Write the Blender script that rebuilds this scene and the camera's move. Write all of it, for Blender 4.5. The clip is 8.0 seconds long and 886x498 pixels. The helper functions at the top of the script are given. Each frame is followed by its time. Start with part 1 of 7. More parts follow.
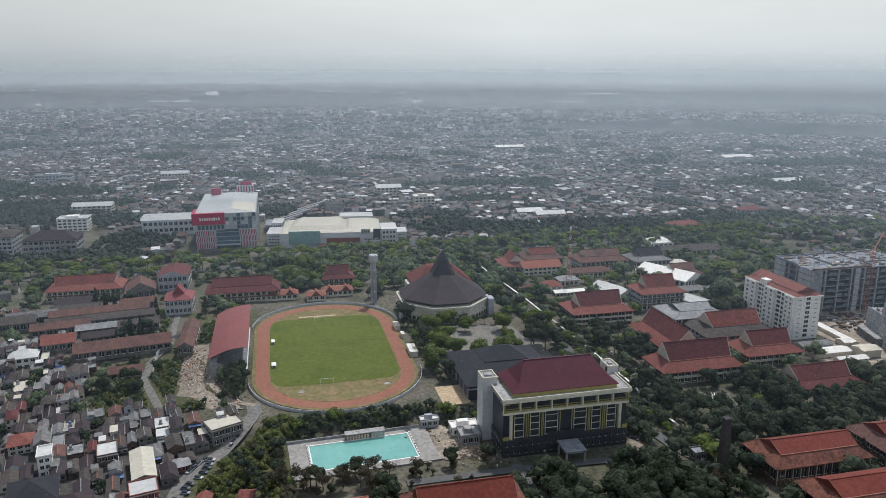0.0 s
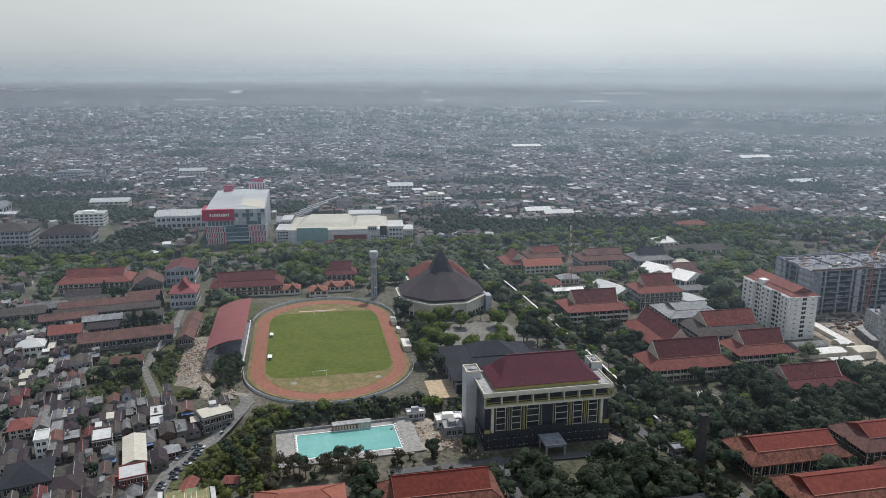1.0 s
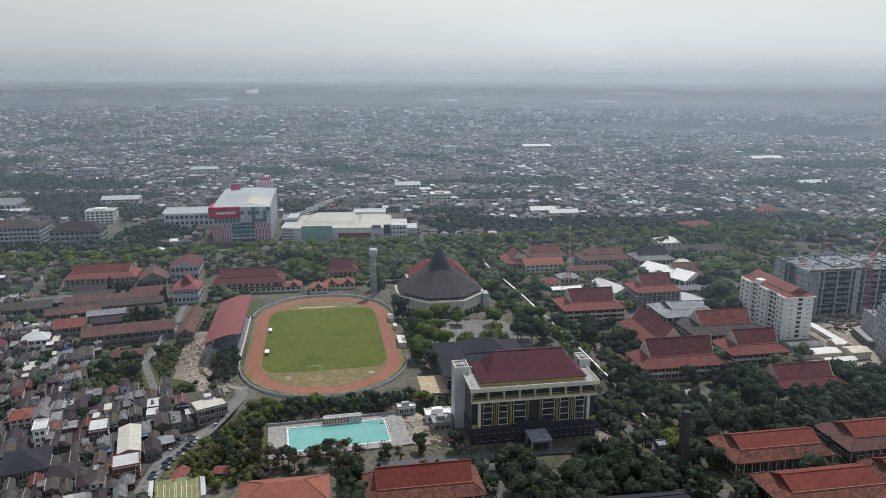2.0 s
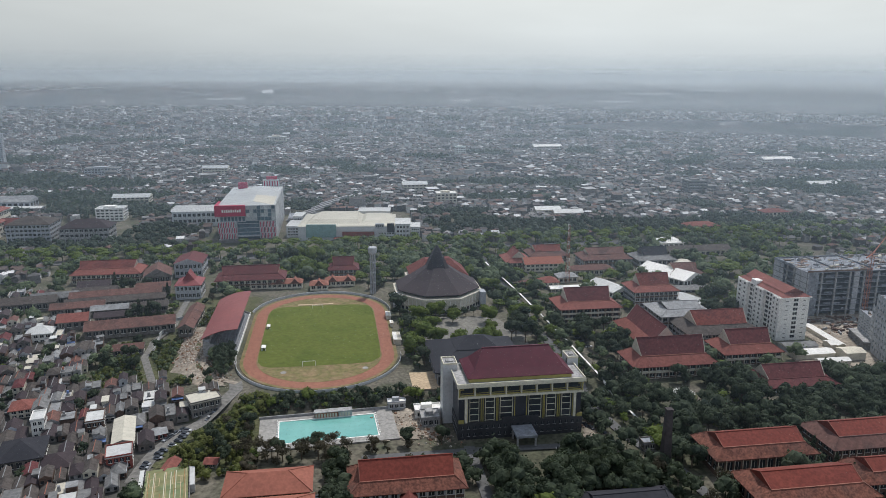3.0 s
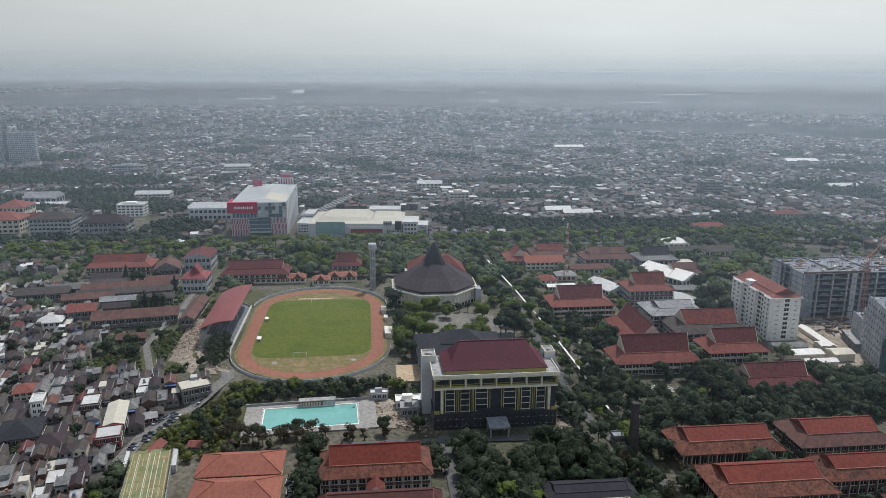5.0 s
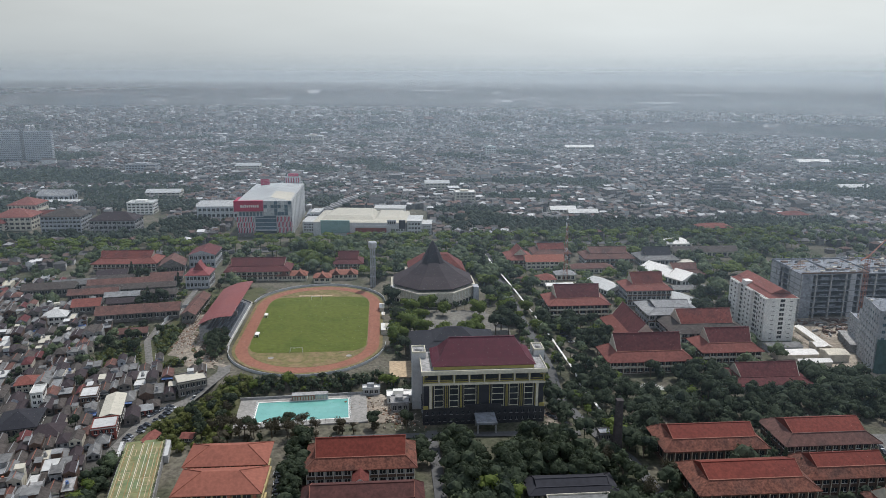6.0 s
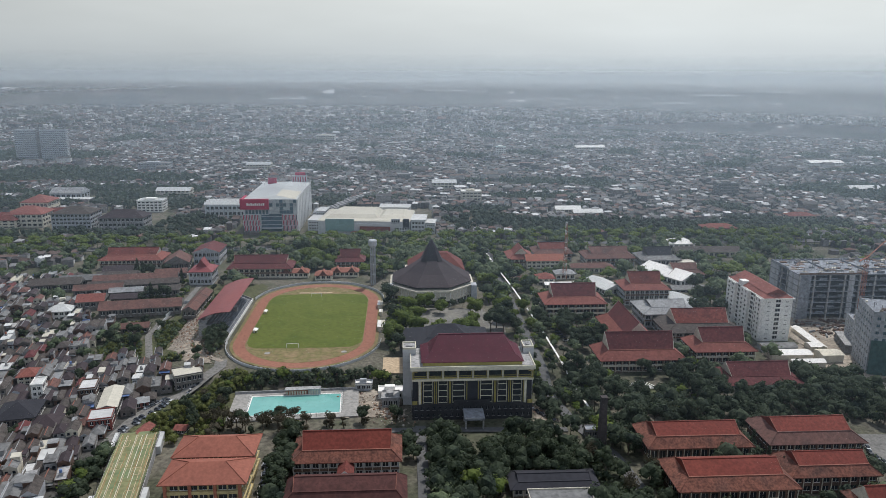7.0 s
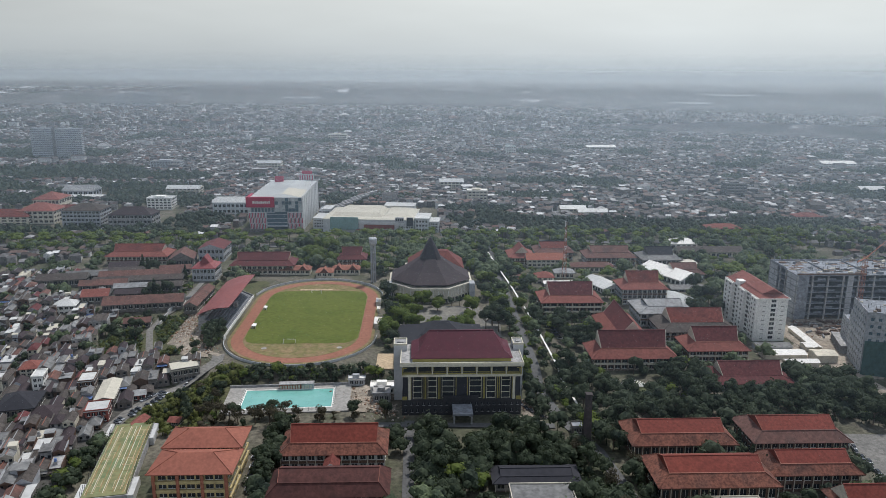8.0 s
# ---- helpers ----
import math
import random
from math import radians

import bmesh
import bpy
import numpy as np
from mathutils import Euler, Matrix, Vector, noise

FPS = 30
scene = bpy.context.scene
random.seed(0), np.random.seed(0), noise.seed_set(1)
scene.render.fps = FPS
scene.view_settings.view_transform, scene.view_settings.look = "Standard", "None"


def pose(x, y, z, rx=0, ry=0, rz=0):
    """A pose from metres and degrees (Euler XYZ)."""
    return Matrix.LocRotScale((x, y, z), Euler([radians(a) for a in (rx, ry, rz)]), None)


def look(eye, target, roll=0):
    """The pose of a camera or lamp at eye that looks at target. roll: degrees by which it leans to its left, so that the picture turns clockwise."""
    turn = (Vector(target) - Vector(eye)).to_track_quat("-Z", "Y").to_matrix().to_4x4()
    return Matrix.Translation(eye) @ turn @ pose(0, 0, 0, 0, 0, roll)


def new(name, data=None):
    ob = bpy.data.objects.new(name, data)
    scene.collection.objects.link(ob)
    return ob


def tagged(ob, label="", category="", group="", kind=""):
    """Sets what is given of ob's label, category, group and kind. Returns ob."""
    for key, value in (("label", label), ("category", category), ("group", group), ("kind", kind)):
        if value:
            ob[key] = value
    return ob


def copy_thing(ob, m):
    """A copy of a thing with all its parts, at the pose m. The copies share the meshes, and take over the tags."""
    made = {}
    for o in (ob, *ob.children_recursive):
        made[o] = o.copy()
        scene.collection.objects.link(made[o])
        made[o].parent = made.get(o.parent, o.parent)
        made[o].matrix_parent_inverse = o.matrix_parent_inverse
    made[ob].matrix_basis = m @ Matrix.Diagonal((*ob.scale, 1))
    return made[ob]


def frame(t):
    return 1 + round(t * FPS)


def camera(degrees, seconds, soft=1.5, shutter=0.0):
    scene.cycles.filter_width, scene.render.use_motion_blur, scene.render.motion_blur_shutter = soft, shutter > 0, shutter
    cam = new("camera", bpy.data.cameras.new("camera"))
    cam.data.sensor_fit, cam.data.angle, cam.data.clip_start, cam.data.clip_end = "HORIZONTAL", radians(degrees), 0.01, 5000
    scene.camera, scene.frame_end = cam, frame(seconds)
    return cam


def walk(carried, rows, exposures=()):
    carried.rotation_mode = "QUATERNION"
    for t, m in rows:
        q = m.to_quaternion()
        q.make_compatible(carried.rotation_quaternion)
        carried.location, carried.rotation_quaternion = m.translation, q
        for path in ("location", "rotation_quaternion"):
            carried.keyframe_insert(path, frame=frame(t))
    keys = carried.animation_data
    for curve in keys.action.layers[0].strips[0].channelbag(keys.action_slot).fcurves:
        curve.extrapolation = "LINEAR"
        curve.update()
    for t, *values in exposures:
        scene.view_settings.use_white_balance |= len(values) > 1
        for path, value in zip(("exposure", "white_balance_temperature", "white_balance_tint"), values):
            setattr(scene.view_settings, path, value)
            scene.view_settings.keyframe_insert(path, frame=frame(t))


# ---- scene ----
# Camera: a drone about 165 m above a sports ground, drifting sideways and back. The origin is the middle of the running track.
cam = camera(62.87, 8.0, soft=0.85)
ROWS = [
    (0.0, -27.73, -423.65, 164.47, -13.676, -0.035, -13.116),
    (0.5, -17.61, -430.66, 164.68, -13.729, -0.097, -11.849),
    (1.0, -11.48, -434.46, 164.73, -13.746, -0.121, -11.132),
    (1.5, -5.90, -438.35, 164.86, -13.754, -0.147, -10.483),
    (3.0, 11.87, -449.35, 164.85, -13.742, -0.217, -8.535),
    (3.5, 18.06, -453.04, 164.94, -13.735, -0.221, -7.863),
    (4.0, 24.22, -456.62, 165.15, -13.746, -0.212, -7.180),
    (4.5, 30.33, -459.95, 165.26, -13.745, -0.216, -6.543),
    (6.0, 48.98, -469.78, 165.20, -13.715, -0.257, -4.574),
    (6.5, 55.29, -472.77, 165.30, -13.715, -0.282, -3.936),
    (7.0, 61.57, -475.60, 165.30, -13.724, -0.294, -3.272),
    (7.5, 67.92, -478.36, 165.47, -13.751, -0.332, -2.630),
    (8.0, 74.25, -480.96, 165.52, -13.772, -0.343, -1.974),
]
walk(cam, [(t, pose(x, y, z, 90 + pitch, roll, yaw)) for t, x, y, z, pitch, roll, yaw in ROWS], [(0.0, 0.33, 6330, 10.5), (8.0, 0.33, 6330, 10.5)])

# ---- sky and sun ----
SUN_AZ, SUN_EL = radians(30), radians(60)      # azimuth from +y towards +x
world = bpy.data.worlds.new("hazy_sky")
scene.world = world
world.use_nodes = True
wn, wl = world.node_tree.nodes, world.node_tree.links
wn.clear()


def wnode(kind, **values):
    n = wn.new(kind)
    for k, v in values.items():
        n.inputs[k].default_value = v
    return n


w_out = wn.new("ShaderNodeOutputWorld")
w_bg = wnode("ShaderNodeBackground", Strength=1.0)
w_sky = wn.new("ShaderNodeTexSky")
w_sky.sky_type, w_sky.sun_disc = "NISHITA", False
w_sky.sun_elevation, w_sky.sun_rotation = SUN_EL, SUN_AZ
w_sky.dust_density, w_sky.air_density = 6.0, 1.5
w_scale = wn.new("ShaderNodeVectorMath")
w_scale.operation = "SCALE"
w_scale.inputs["Scale"].default_value = 0.07
wl.new(w_sky.outputs[0], w_scale.inputs[0])
w_co = wn.new("ShaderNodeTexCoord")
w_sep = wn.new("ShaderNodeSeparateXYZ")
wl.new(w_co.outputs["Generated"], w_sep.inputs[0])
w_ramp = wn.new("ShaderNodeValToRGB")
w_map = wn.new("ShaderNodeMapRange")
w_map.inputs["From Min"].default_value, w_map.inputs["From Max"].default_value = -0.06, 0.30
wl.new(w_sep.outputs["Z"], w_map.inputs["Value"])
wl.new(w_map.outputs[0], w_ramp.inputs[0])
el = w_ramp.color_ramp.elements
el[0].position, el[0].color = 0.0, (0.37, 0.41, 0.43, 1)
el[1].position, el[1].color = 1.0, (0.42, 0.48, 0.58, 1)
for p_, c_ in ((0.15, (0.43, 0.485, 0.515, 1)), (0.19, (0.475, 0.525, 0.545, 1)), (0.23, (0.53, 0.57, 0.58, 1)), (0.30, (0.585, 0.62, 0.615, 1)), (0.46, (0.645, 0.67, 0.65, 1)), (0.62, (0.60, 0.645, 0.66, 1))):
    e_ = el.new(p_)
    e_.color = c_
w_stretch = wn.new("ShaderNodeVectorMath")
w_stretch.operation = "MULTIPLY"
w_stretch.inputs[1].default_value = (1.0, 1.0, 5.0)
wl.new(w_co.outputs["Generated"], w_stretch.inputs[0])
w_noise = wnode("ShaderNodeTexNoise", Scale=2.2, Detail=5.0, Roughness=0.55)
wl.new(w_stretch.outputs[0], w_noise.inputs["Vector"])
w_cloud = wn.new("ShaderNodeMapRange")
w_cloud.inputs["From Min"].default_value, w_cloud.inputs["From Max"].default_value = 0.3, 0.7
w_cloud.inputs["To Min"].default_value, w_cloud.inputs["To Max"].default_value = 0.93, 1.05
wl.new(w_noise.outputs[0], w_cloud.inputs["Value"])
w_mul = wn.new("ShaderNodeVectorMath")
w_mul.operation = "SCALE"
wl.new(w_ramp.outputs[0], w_mul.inputs[0])
w_side = wn.new("ShaderNodeMapRange")
w_side.interpolation_type = "SMOOTHSTEP"
w_side.inputs["From Min"].default_value, w_side.inputs["From Max"].default_value = -0.75, 0.35
w_side.inputs["To Min"].default_value, w_side.inputs["To Max"].default_value = 0.69, 1.02
wl.new(w_sep.outputs["X"], w_side.inputs["Value"])
w_both = wn.new("ShaderNodeMath")
w_both.operation = "MULTIPLY"
wl.new(w_cloud.outputs[0], w_both.inputs[0])
wl.new(w_side.outputs[0], w_both.inputs[1])
wl.new(w_both.outputs[0], w_mul.inputs["Scale"])
w_mix = wn.new("ShaderNodeMix")
w_mix.data_type = "RGBA"
w_mix.inputs["Factor"].default_value = 0.94
wl.new(w_scale.outputs[0], w_mix.inputs["A"])
wl.new(w_mul.outputs[0], w_mix.inputs["B"])
wl.new(w_mix.outputs["Result"], w_bg.inputs["Color"])
wl.new(w_bg.outputs[0], w_out.inputs["Surface"])

sun_data = bpy.data.lights.new("sun", "SUN")
sun_data.energy, sun_data.angle, sun_data.color = 2.6, radians(2), (1.0, 0.96, 0.90)
sun = new("sun", sun_data)
SUN_DIR = Vector((math.sin(SUN_AZ) * math.cos(SUN_EL), math.cos(SUN_AZ) * math.cos(SUN_EL), math.sin(SUN_EL)))
sun.matrix_world = look(SUN_DIR * 300, (0, 0, 0))


# ---- materials ----
def material(name, colors, rough=0.8, fine=1.5, coarse=0.08, bump=0.15, metal=0.0, vary="none", spread=0.25, stain=0.0, thin=0.0):
    """Colours blended by fine and coarse noise in metres; vary: 'object' or 'island' picks along the colours by piece."""
    m = bpy.data.materials.new(name)
    m.use_nodes = True
    nt = m.node_tree
    n, l = nt.nodes, nt.links
    bsdf = n["Principled BSDF"]
    bsdf.inputs["Roughness"].default_value = rough
    bsdf.inputs["Metallic"].default_value = metal
    bsdf.inputs["Specular IOR Level"].default_value = 0.5 if rough < 0.45 else 0.25
    geo = n.new("ShaderNodeNewGeometry")
    big = n.new("ShaderNodeTexNoise")
    big.inputs["Scale"].default_value, big.inputs["Detail"].default_value = coarse, 3.0
    small = n.new("ShaderNodeTexNoise")
    small.inputs["Scale"].default_value, small.inputs["Detail"].default_value = fine, 4.0
    l.new(geo.outputs["Position"], big.inputs["Vector"])
    l.new(geo.outputs["Position"], small.inputs["Vector"])
    ramp = n.new("ShaderNodeValToRGB")
    e = ramp.color_ramp.elements
    steps = len(colors)
    for i, c in enumerate(colors):
        p = i / max(1, steps - 1)
        if i < 2:
            k = e[0] if i == 0 else e[1]
            k.position = p
        else:
            k = e.new(p)
        k.color = (*c, 1)
    if steps == 1:
        e[1].color = e[0].color
    if vary == "none":
        pick = n.new("ShaderNodeMapRange")
        pick.inputs["From Min"].default_value, pick.inputs["From Max"].default_value = 0.3, 0.7
        l.new(big.outputs[0], pick.inputs["Value"])
    else:
        ramp.color_ramp.interpolation = "CONSTANT" if steps > 3 else "LINEAR"
        if steps > 3:
            for i, k in enumerate(e):
                k.position = i / steps
        pick = n.new("ShaderNodeMath")
        pick.operation = "ADD"
        pick.inputs[1].default_value = 0.0
        if vary == "object":
            info = n.new("ShaderNodeObjectInfo")
            l.new(info.outputs["Random"], pick.inputs[0])
        else:
            l.new(geo.outputs["Random Per Island"], pick.inputs[0])
    l.new(pick.outputs[0], ramp.inputs[0])
    tone = n.new("ShaderNodeMapRange")
    tone.inputs["From Min"].default_value, tone.inputs["From Max"].default_value = 0.3, 0.7
    tone.inputs["To Min"].default_value, tone.inputs["To Max"].default_value = 1 - spread, 1 + spread
    l.new(small.outputs[0], tone.inputs["Value"])
    scale = n.new("ShaderNodeVectorMath")
    scale.operation = "SCALE"
    l.new(ramp.outputs[0], scale.inputs[0])
    l.new(tone.outputs[0], scale.inputs["Scale"])
    last = scale
    if stain:
        tone2 = n.new("ShaderNodeMapRange")
        tone2.inputs["From Min"].default_value, tone2.inputs["From Max"].default_value = 0.45, 0.65
        tone2.inputs["To Min"].default_value, tone2.inputs["To Max"].default_value = 1.0, 1.0 - stain
        streak = n.new("ShaderNodeTexNoise")
        streak.inputs["Scale"].default_value, streak.inputs["Detail"].default_value = 0.45, 5.0
        l.new(geo.outputs["Position"], streak.inputs["Vector"])
        l.new(streak.outputs[0], tone2.inputs["Value"])
        last = n.new("ShaderNodeVectorMath")
        last.operation = "SCALE"
        l.new(scale.outputs[0], last.inputs[0])
        l.new(tone2.outputs[0], last.inputs["Scale"])
    l.new(last.outputs[0], bsdf.inputs["Base Color"])
    if bump:
        b = n.new("ShaderNodeBump")
        b.inputs["Strength"].default_value, b.inputs["Distance"].default_value = bump, 0.2
        l.new(small.outputs[0], b.inputs["Height"])
        l.new(b.outputs[0], bsdf.inputs["Normal"])
    if thin:
        tra, mix = n.new("ShaderNodeBsdfTranslucent"), n.new("ShaderNodeMixShader")
        lit = n.new("ShaderNodeVectorMath")
        lit.operation = "MULTIPLY"
        lit.inputs[1].default_value = (1.35, 1.4, 1.1)
        l.new(last.outputs[0], lit.inputs[0])
        l.new(lit.outputs[0], tra.inputs["Color"])
        mix.inputs[0].default_value = thin
        l.new(bsdf.outputs[0], mix.inputs[1])
        l.new(tra.outputs[0], mix.inputs[2])
        l.new(mix.outputs[0], n["Material Output"].inputs["Surface"])
    return m


M_GROUND = material("earth_and_scrub", [(0.048, 0.056, 0.034), (0.075, 0.075, 0.05), (0.12, 0.108, 0.085), (0.058, 0.064, 0.04)], 0.95, 0.5, 0.03, 0.4, spread=0.45)
M_GRASS = material("pitch_grass", [(0.068, 0.092, 0.013), (0.094, 0.112, 0.019), (0.080, 0.101, 0.015)], 0.95, 0.35, 0.035, 0.2, spread=0.16)
M_DRYGRASS = material("worn_grass", [(0.215, 0.150, 0.085), (0.145, 0.130, 0.052), (0.24, 0.165, 0.095)], 0.95, 0.4, 0.09, 0.2, spread=0.25)
M_ROUGH = material("rough_grass", [(0.042, 0.055, 0.022), (0.085, 0.085, 0.042), (0.05, 0.062, 0.027)], 0.95, 0.6, 0.06, 0.5, spread=0.5)
M_TRACK = material("red_track", [(0.215, 0.092, 0.062), (0.255, 0.112, 0.076), (0.235, 0.102, 0.069)], 0.9, 0.5, 0.05, 0.1, spread=0.14)
M_SAND = material("sand", [(0.47, 0.36, 0.24), (0.38, 0.29, 0.19)], 0.95, 0.6, 0.1, 0.2)
M_DIRT = material("bare_dirt", [(0.28, 0.235, 0.185), (0.21, 0.18, 0.145), (0.34, 0.295, 0.24)], 0.95, 0.5, 0.08, 0.4, spread=0.35)
M_RUBBLE = material("rubble", [(0.33, 0.27, 0.21), (0.20, 0.15, 0.11), (0.45, 0.40, 0.34), (0.25, 0.14, 0.09), (0.38, 0.32, 0.26)], 0.95, 1.2, 0.2, 0.3, vary="island", spread=0.3)
M_ASPHALT = material("asphalt", [(0.085, 0.085, 0.085), (0.115, 0.115, 0.115)], 0.9, 0.6, 0.05, 0.1, spread=0.15)
M_PAVE = material("paving", [(0.33, 0.315, 0.29), (0.26, 0.25, 0.235)], 0.9, 0.7, 0.06, 0.1, spread=0.16, stain=0.25)
M_LANE = material("worn_lane", [(0.20, 0.19, 0.175), (0.15, 0.145, 0.135)], 0.9, 0.6, 0.07, 0.1, spread=0.2, stain=0.3)
M_ALLEY = material("alley_ground", [(0.055, 0.053, 0.05), (0.08, 0.077, 0.07), (0.045, 0.043, 0.04)], 0.95, 0.6, 0.09, 0.1, spread=0.25, stain=0.3)
M_PLAZA = material("plaza_paving", [(0.155, 0.15, 0.135), (0.20, 0.19, 0.165), (0.13, 0.125, 0.115)], 0.9, 0.5, 0.05, 0.1, spread=0.18, stain=0.25)
M_MALL = material("pale_cladding", [(0.56, 0.565, 0.56), (0.50, 0.51, 0.51)], 0.6, 0.3, 0.04, 0.05, spread=0.06, stain=0.12)
# dark plaster; on house walls it stands in for shade
M_DARKWALL = material("dark_plaster", [(0.14, 0.13, 0.12), (0.19, 0.175, 0.16), (0.11, 0.10, 0.095)], 0.9, 0.7, 0.1, 0.1, spread=0.25, stain=0.35)
M_CREAMROOF = material("cream_sheet_roof", [(0.52, 0.485, 0.40), (0.46, 0.43, 0.355)], 0.55, 0.4, 0.04, 0.05, spread=0.07, stain=0.12)
M_CROWN = material("blackened_shingles", [(0.024, 0.019, 0.023), (0.034, 0.027, 0.031)], 0.8, 0.9, 0.1, 0.2, spread=0.2)
M_REDSHOP = material("red_shop_paint", [(0.24, 0.07, 0.055), (0.19, 0.06, 0.05)], 0.8, 0.8, 0.1, 0.1, spread=0.2, stain=0.25)
M_TILE_K = material("sooty_red_tiles", [(0.066, 0.028, 0.026), (0.085, 0.034, 0.03), (0.052, 0.026, 0.025)], 0.88, 0.9, 0.08, 0.3, spread=0.3, stain=0.3)
M_CONC = material("concrete", [(0.36, 0.35, 0.34), (0.27, 0.27, 0.27)], 0.9, 0.8, 0.08, 0.15, stain=0.3)
M_CONC_D = material("raw_concrete", [(0.25, 0.265, 0.29), (0.18, 0.19, 0.21)], 0.9, 0.5, 0.08, 0.15, stain=0.3)
M_WHITE = material("white_paint", [(0.80, 0.785, 0.735), (0.73, 0.715, 0.67)], 0.7, 0.7, 0.06, 0.05, spread=0.07, stain=0.12)
M_CREAM = material("cream_paint", [(0.62, 0.57, 0.46), (0.52, 0.48, 0.40)], 0.75, 0.7, 0.06, 0.05, spread=0.08, stain=0.2)
M_GREYWALL = material("grey_paint", [(0.42, 0.43, 0.44), (0.34, 0.35, 0.37)], 0.8, 0.7, 0.06, 0.05, spread=0.1, stain=0.15)
M_IVORY = material("ivory_paint", [(0.66, 0.62, 0.49), (0.58, 0.545, 0.43)], 0.7, 0.7, 0.06, 0.05, spread=0.08, stain=0.15)
M_OCHRE = material("ochre_paint", [(0.50, 0.40, 0.20), (0.42, 0.34, 0.18)], 0.8, 0.8, 0.1, 0.05, spread=0.12, stain=0.25)
M_YELLOW = material("yellow_trim", [(0.34, 0.29, 0.085), (0.29, 0.25, 0.085)], 0.6, 1.0, 0.1, 0.0, spread=0.1)
M_NAVY = material("dark_cladding", [(0.022, 0.024, 0.034), (0.032, 0.034, 0.045)], 0.35, 0.5, 0.08, 0.0, spread=0.2)
M_BASE = material("black_stone", [(0.028, 0.028, 0.032), (0.042, 0.042, 0.046)], 0.6, 0.8, 0.1, 0.1, spread=0.25)
M_MAROON = material("maroon_metal_roof", [(0.066, 0.008, 0.018), (0.082, 0.012, 0.023)], 0.62, 0.35, 0.05, 0.05, spread=0.12)
M_REDMETAL = material("faded_red_metal", [(0.19, 0.055, 0.052), (0.225, 0.068, 0.062)], 0.5, 0.3, 0.05, 0.05, spread=0.1, stain=0.1)
M_TILE = material("red_roof_tiles", [(0.125, 0.036, 0.030), (0.155, 0.044, 0.035), (0.105, 0.034, 0.03)], 0.85, 0.8, 0.06, 0.3, spread=0.28, stain=0.25)
M_TILE_D = material("dark_red_tiles", [(0.095, 0.03, 0.032), (0.12, 0.036, 0.036)], 0.85, 0.8, 0.07, 0.3, spread=0.22, stain=0.2)
M_TILE_O = material("orange_roof_tiles", [(0.178, 0.062, 0.051), (0.213, 0.075, 0.059)], 0.85, 0.8, 0.07, 0.3, spread=0.2, stain=0.2)
M_TILE_B = material("brown_roof_tiles", [(0.056, 0.049, 0.046), (0.078, 0.067, 0.061), (0.066, 0.053, 0.048)], 0.85, 0.8, 0.07, 0.3, spread=0.3, stain=0.25)
M_SHINGLE = material("dark_shingles", [(0.036, 0.027, 0.031), (0.047, 0.034, 0.038)], 0.8, 0.9, 0.06, 0.3, spread=0.22, stain=0.15)
M_GREYROOF = material("grey_roof_sheets", [(0.125, 0.125, 0.125), (0.19, 0.19, 0.187)], 0.7, 0.5, 0.06, 0.1, spread=0.2, stain=0.35)
M_SHEETMID = material("weathered_pale_sheets", [(0.27, 0.275, 0.275), (0.21, 0.215, 0.22), (0.32, 0.32, 0.315)], 0.7, 0.5, 0.08, 0.05, spread=0.14, stain=0.3)
M_SHEETMID2 = material("unpainted_render", [(0.40, 0.415, 0.43), (0.32, 0.335, 0.35), (0.45, 0.455, 0.455)], 0.9, 0.5, 0.1, 0.05, spread=0.14, stain=0.3)
M_LIGHTROOF = material("light_roof_sheets", [(0.55, 0.55, 0.53), (0.44, 0.44, 0.43)], 0.55, 0.4, 0.04, 0.05, spread=0.08, stain=0.12)
M_WHITEROOF = material("white_roof_sheets", [(0.74, 0.72, 0.68), (0.64, 0.62, 0.58)], 0.55, 0.4, 0.04, 0.05, spread=0.06, stain=0.10)
# brown of timber and walls; on the halls also painted eaves shade
M_BROWNWALL = material("dark_brown_wall", [(0.10, 0.065, 0.05), (0.14, 0.09, 0.07)], 0.8, 0.8, 0.1, 0.1, spread=0.25)
M_BRICKWALL = material("orange_brick_wall", [(0.33, 0.13, 0.08), (0.28, 0.11, 0.075)], 0.85, 1.0, 0.1, 0.2, spread=0.2)
M_GLASS = material("window_glass", [(0.02, 0.024, 0.03), (0.035, 0.04, 0.045)], 0.12, 0.3, 0.1, 0.0, spread=0.3)
M_BLUEGLASS = material("blue_glass", [(0.06, 0.10, 0.13), (0.09, 0.14, 0.17)], 0.15, 0.3, 0.1, 0.0, spread=0.3)
M_PALEGLASS = material("pale_glass", [(0.30, 0.33, 0.34), (0.42, 0.44, 0.44), (0.24, 0.28, 0.29)], 0.2, 0.25, 0.12, 0.0, spread=0.2)
M_ROOFGREY = material("grey_metal_roof", [(0.36, 0.37, 0.37), (0.43, 0.44, 0.43)], 0.5, 0.3, 0.03, 0.0, spread=0.06, stain=0.1)
M_SIGNRED = material("sign_red", [(0.36, 0.02, 0.06), (0.40, 0.03, 0.075)], 0.5, 0.5, 0.1, 0.0, spread=0.08)
M_TEAL = material("teal_panel", [(0.17, 0.28, 0.27), (0.22, 0.33, 0.31)], 0.5, 0.5, 0.1, 0.0, spread=0.15)
M_TEALNET = material("teal_netting", [(0.045, 0.085, 0.085), (0.06, 0.105, 0.10)], 0.8, 0.5, 0.12, 0.1, spread=0.2)
M_STEEL = material("steel", [(0.32, 0.32, 0.32), (0.24, 0.24, 0.24)], 0.5, 1.0, 0.1, 0.0, metal=0.3)
